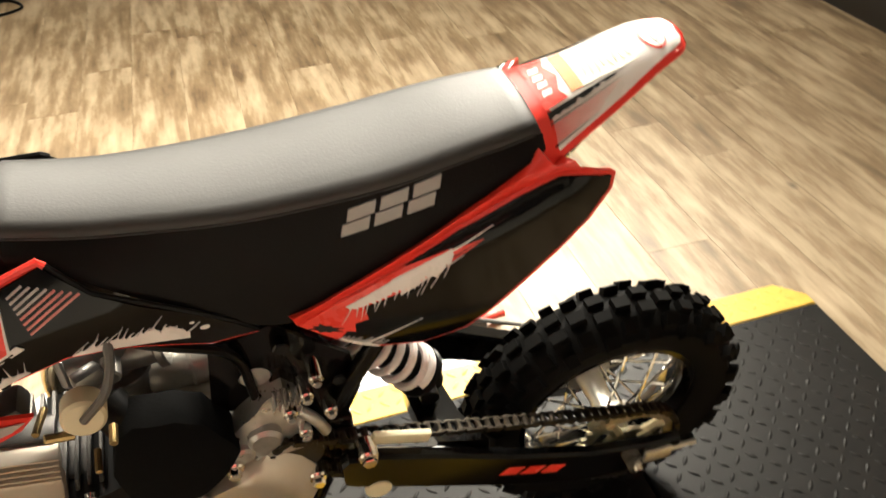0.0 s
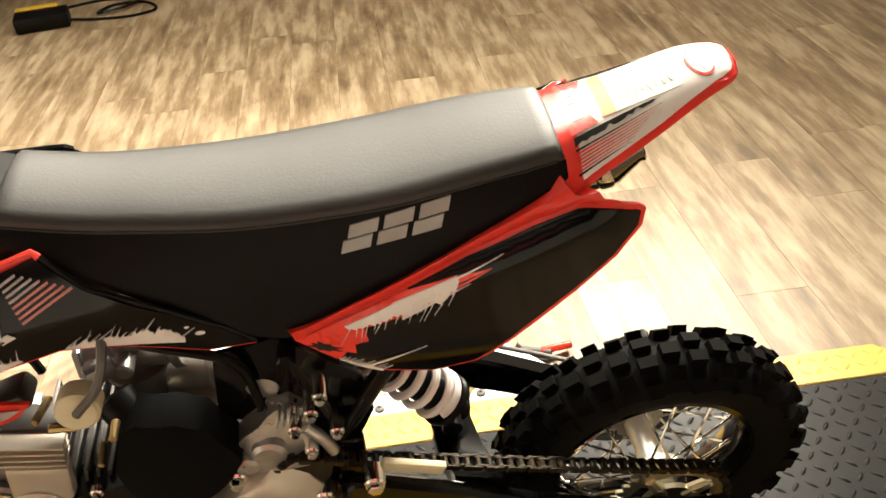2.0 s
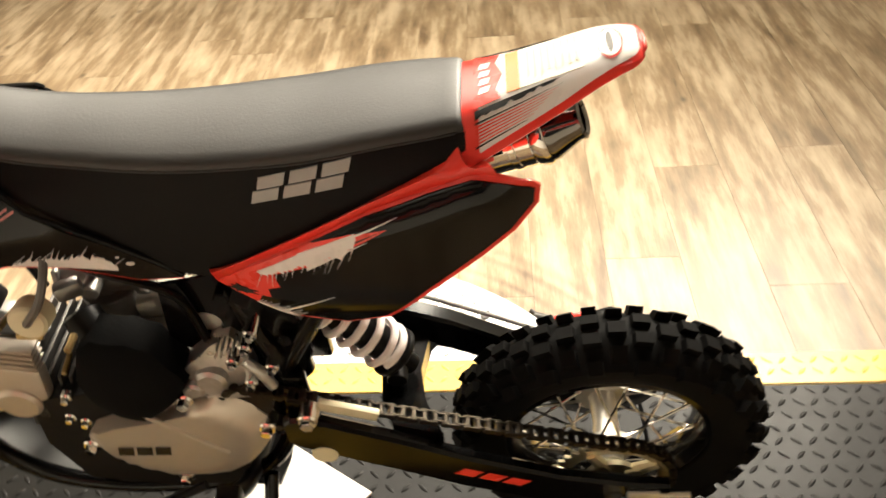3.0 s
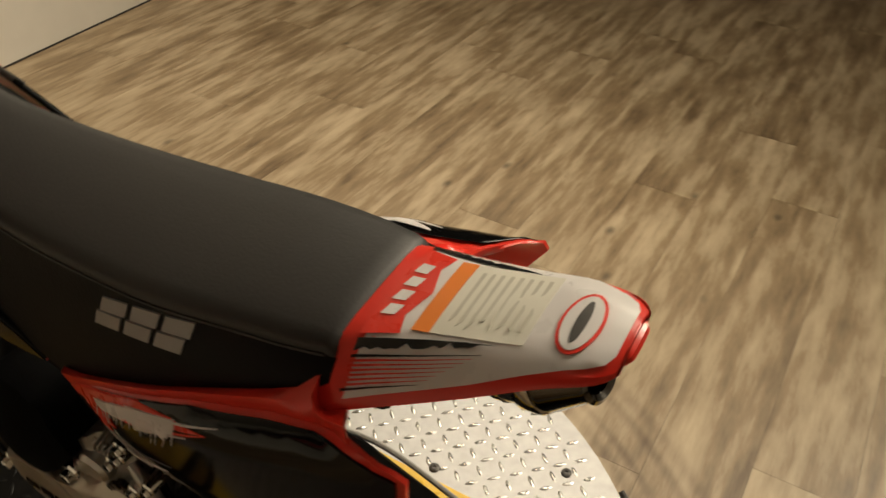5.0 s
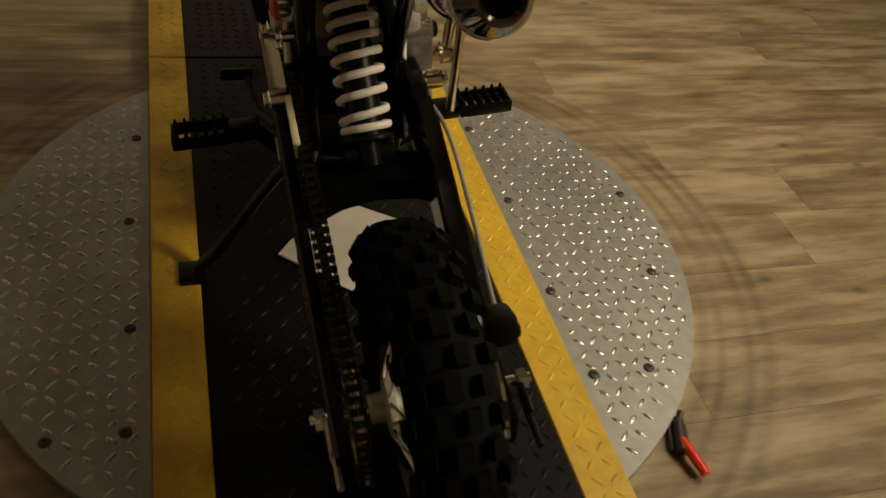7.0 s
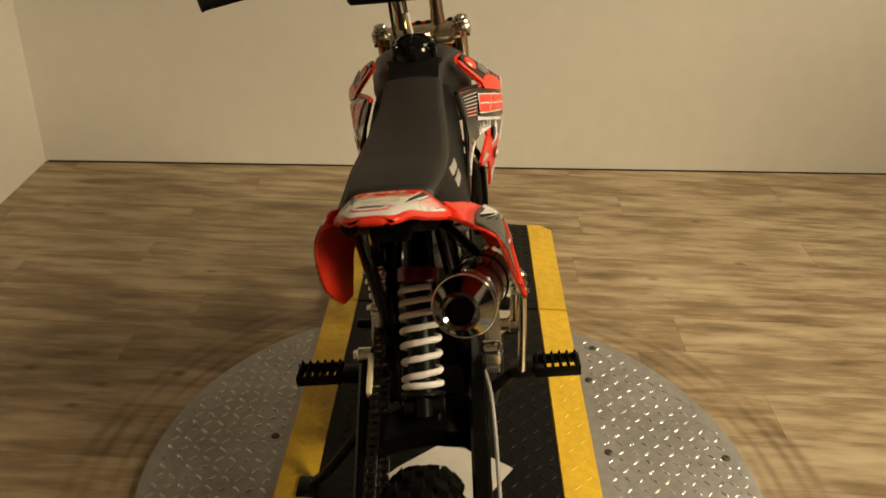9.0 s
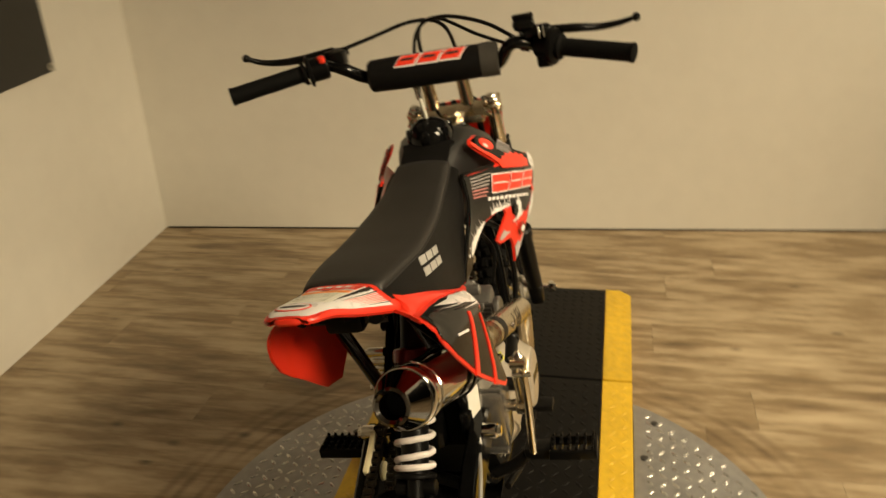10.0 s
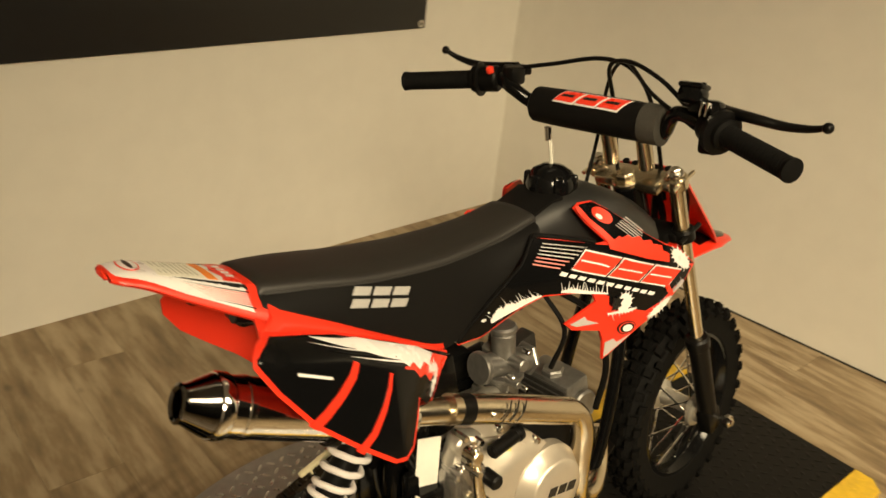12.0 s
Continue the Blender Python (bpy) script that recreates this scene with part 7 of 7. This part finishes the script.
part("front_fender", turned(bm), RED, bike, "red front fender", sharp=60)
bm = bmesh.new()
shell(bm, [(1.10, -0.045), (1.205, -0.038), (1.248, -0.014), (1.248, 0.014), (1.205, 0.038), (1.10, 0.045)], lambda a, b: (a, b, 0.560 - 0.9 * max(0, 1.08 - a) ** 2 - 0.35 * max(0, a - 1.12) ** 2 * 4 - 4.5 * b * b + 0.038), 0.001, 0.02, lift=0.0012, axis=V(0, 0, 1))
part("fender_graphic", turned(bm), BLACKGLOSS, bike, "black graphic on the front fender", sharp=60)

# hoses and wires low on the right and left
bm = bmesh.new()
tube(bm, [(0.68, -0.04, 0.62), (0.74, -0.09, 0.57), (0.77, -0.10, 0.48), (0.76, -0.095, 0.40)], 0.0055, 8, 6)
tube(bm, [(0.66, -0.05, 0.62), (0.68, -0.085, 0.56), (0.66, -0.08, 0.50)], 0.0040, 8, 6)
tube(bm, [(0.64, 0.05, 0.63), (0.56, 0.07, 0.60), (0.50, 0.06, 0.55), (0.49, 0.055, 0.47)], 0.005, 8, 6)
part("wiring", bm, BLACKPL, bike, "black wires and breather hoses")

# ---------------------------------------------------------------- banner, floor clutter
banner = new("wall_banner")
banner.matrix_world = Matrix.Translation((0.80, 1.347, -0.018)) @ Matrix.Rotation(math.atan2(0.193, 3.705), 4, "Z") @ Matrix.Rotation(math.radians(-0.7), 4, "Y")
bm = bmesh.new()
box(bm, (-0.19, 0.008, 1.225), (2.06, 0.006, 1.02), None, 0.002)
part("banner_cloth", bm, BANNER, banner, "black printed vinyl")
for grow, m, y, lb in ((0.03, WHITEGR, 0.0035, "white outline"), (0.0, REDGR, 0.002, "red slanted blocks")):
    bm = bmesh.new()
    for k in range(3):
        shell(bm, grown(slanted(0.50 - k * 0.36, 0.88, -0.28, 0.30, -0.12), grow), lambda a, b: (a, y, b), 0.0012, 0.5, axis=V(0, -1, 0))
    part("banner_mark", bm, m, banner, lb)
for gx in (0.82, -1.18):
    bm = bmesh.new()
    lathe(bm, [(0, 0.006), (0, 0.012), (0.003, 0.012), (0.003, 0.006)], (gx, 0.005, 0.73), (0, -1, 0), 16, closed=True)
    part("eyelet", bm, CHROME, banner, "metal eyelet")
tagged(banner, "black wall banner with a red and white block mark", "banner")

lock = new("lock_lever")
lock.matrix_world = pose(0.180, -0.425, 0.0, 0, 0, -20)
bm = bmesh.new()
rod(bm, (-0.03, 0, 0.013), (0.03, 0.0, 0.013), 0.009, seg=16, bevel=0.002)
box(bm, (0.0, 0, 0.005), (0.05, 0.03, 0.009), None, 0.002)
rod(bm, (0.02, 0.0, 0.014), (0.038, -0.004, 0.022), 0.005, seg=10)
part("clamp", bm, DARKALLOY, lock, "dark steel clamp")
bm = bmesh.new()
tube(bm, [(-0.01, 0, 0.016), (-0.035, -0.014, 0.017), (-0.062, -0.030, 0.014)], 0.0075, 10, 4)
part("handle", bm, REDGR, lock, "red plastic handle")
tagged(lock, "turntable lock lever with a red handle beside the disc", "lever")

strip = new("power_strip")
strip.matrix_world = pose(1.62, -2.58, 0, 0, 0, 12)
bm = bmesh.new()
box(bm, (0, 0, 0.03), (0.20, 0.11, 0.06), None, 0.012)
part("case", bm, BLACKPL, strip, "black plastic case")
bm = bmesh.new()
box(bm, (0.02, -0.09, 0.03), (0.16, 0.05, 0.05), None, 0.008)
part("plug", bm, YELLOW, strip, "yellow plug adapter")
bm = bmesh.new()
tube(bm, [(-0.10, 0.0, 0.012), (-0.20, 0.03, 0.006), (-0.33, 0.06, 0.006), (-0.42, 0.02, 0.006), (-0.38, -0.09, 0.006), (-0.26, -0.11, 0.006), (-0.20, -0.02, 0.012), (-0.30, -0.04, 0.014), (-0.36, -0.14, 0.006), (-0.22, -0.20, 0.006), (-0.05, -0.17, 0.006), (0.05, -0.12, 0.02)], 0.0055, 8, 8)
part("cable", bm, BLACKPL, strip, "loops of black cable")
tagged(strip, "black power strip with a yellow plug and loose cable", "power strip")
bag = new("black_case")
bag.matrix_world = pose(1.27, -2.92, 0, 0, 0, 5)
bm = bmesh.new()
box(bm, (0, 0, 0.09), (0.26, 0.22, 0.18), None, 0.03)
part("body", bm, BLACKPL, bag, "black case body")
bm = bmesh.new()
tube(bm, [(-0.06, 0, 0.175), (-0.05, 0, 0.21), (0.05, 0, 0.21), (0.06, 0, 0.175)], 0.008, 8, 4)
part("grip", bm, BLACKPL, bag)
tagged(bag, "small black case standing on the plank floor", "case")

# ---------------------------------------------------------------- floor of planks, last
bm = bmesh.new()
box(bm, (0.45, -1.4, -0.0262), (4.4, 6.0, 0.05))
floor = tagged(part("floor", bm, mat("plank_joint", (0.12, 0.085, 0.05), 0.7, grain=0.3, scale=30), flat=True), "worn grey-brown wood-look vinyl plank floor", "floor", kind="structure")
rnd = random.Random(11)
PWD, PLN = 0.152, 1.22
x = -1.62
while x < 2.60:
    y = -4.2 - rnd.uniform(0, PLN)
    while y < 1.5:
        y0, y1 = max(y, -4.2), min(y + PLN, 1.5)
        if y1 - y0 > 0.02:
            g = 0.0004
            bm = bmesh.new()
            prism(bm, [(-PWD / 2 + g, -(y1 - y0) / 2 + g), (PWD / 2 - g, -(y1 - y0) / 2 + g), (PWD / 2 - g, (y1 - y0) / 2 - g), (-PWD / 2 + g, (y1 - y0) / 2 - g)], -0.0011, 0.0)
            ob = part("plank", bm, WOOD, floor, flat=True)
            ob.location = (x + PWD / 2, (y0 + y1) / 2, rnd.uniform(-0.0001, 0.0001))
        y += PLN
    x += PWD
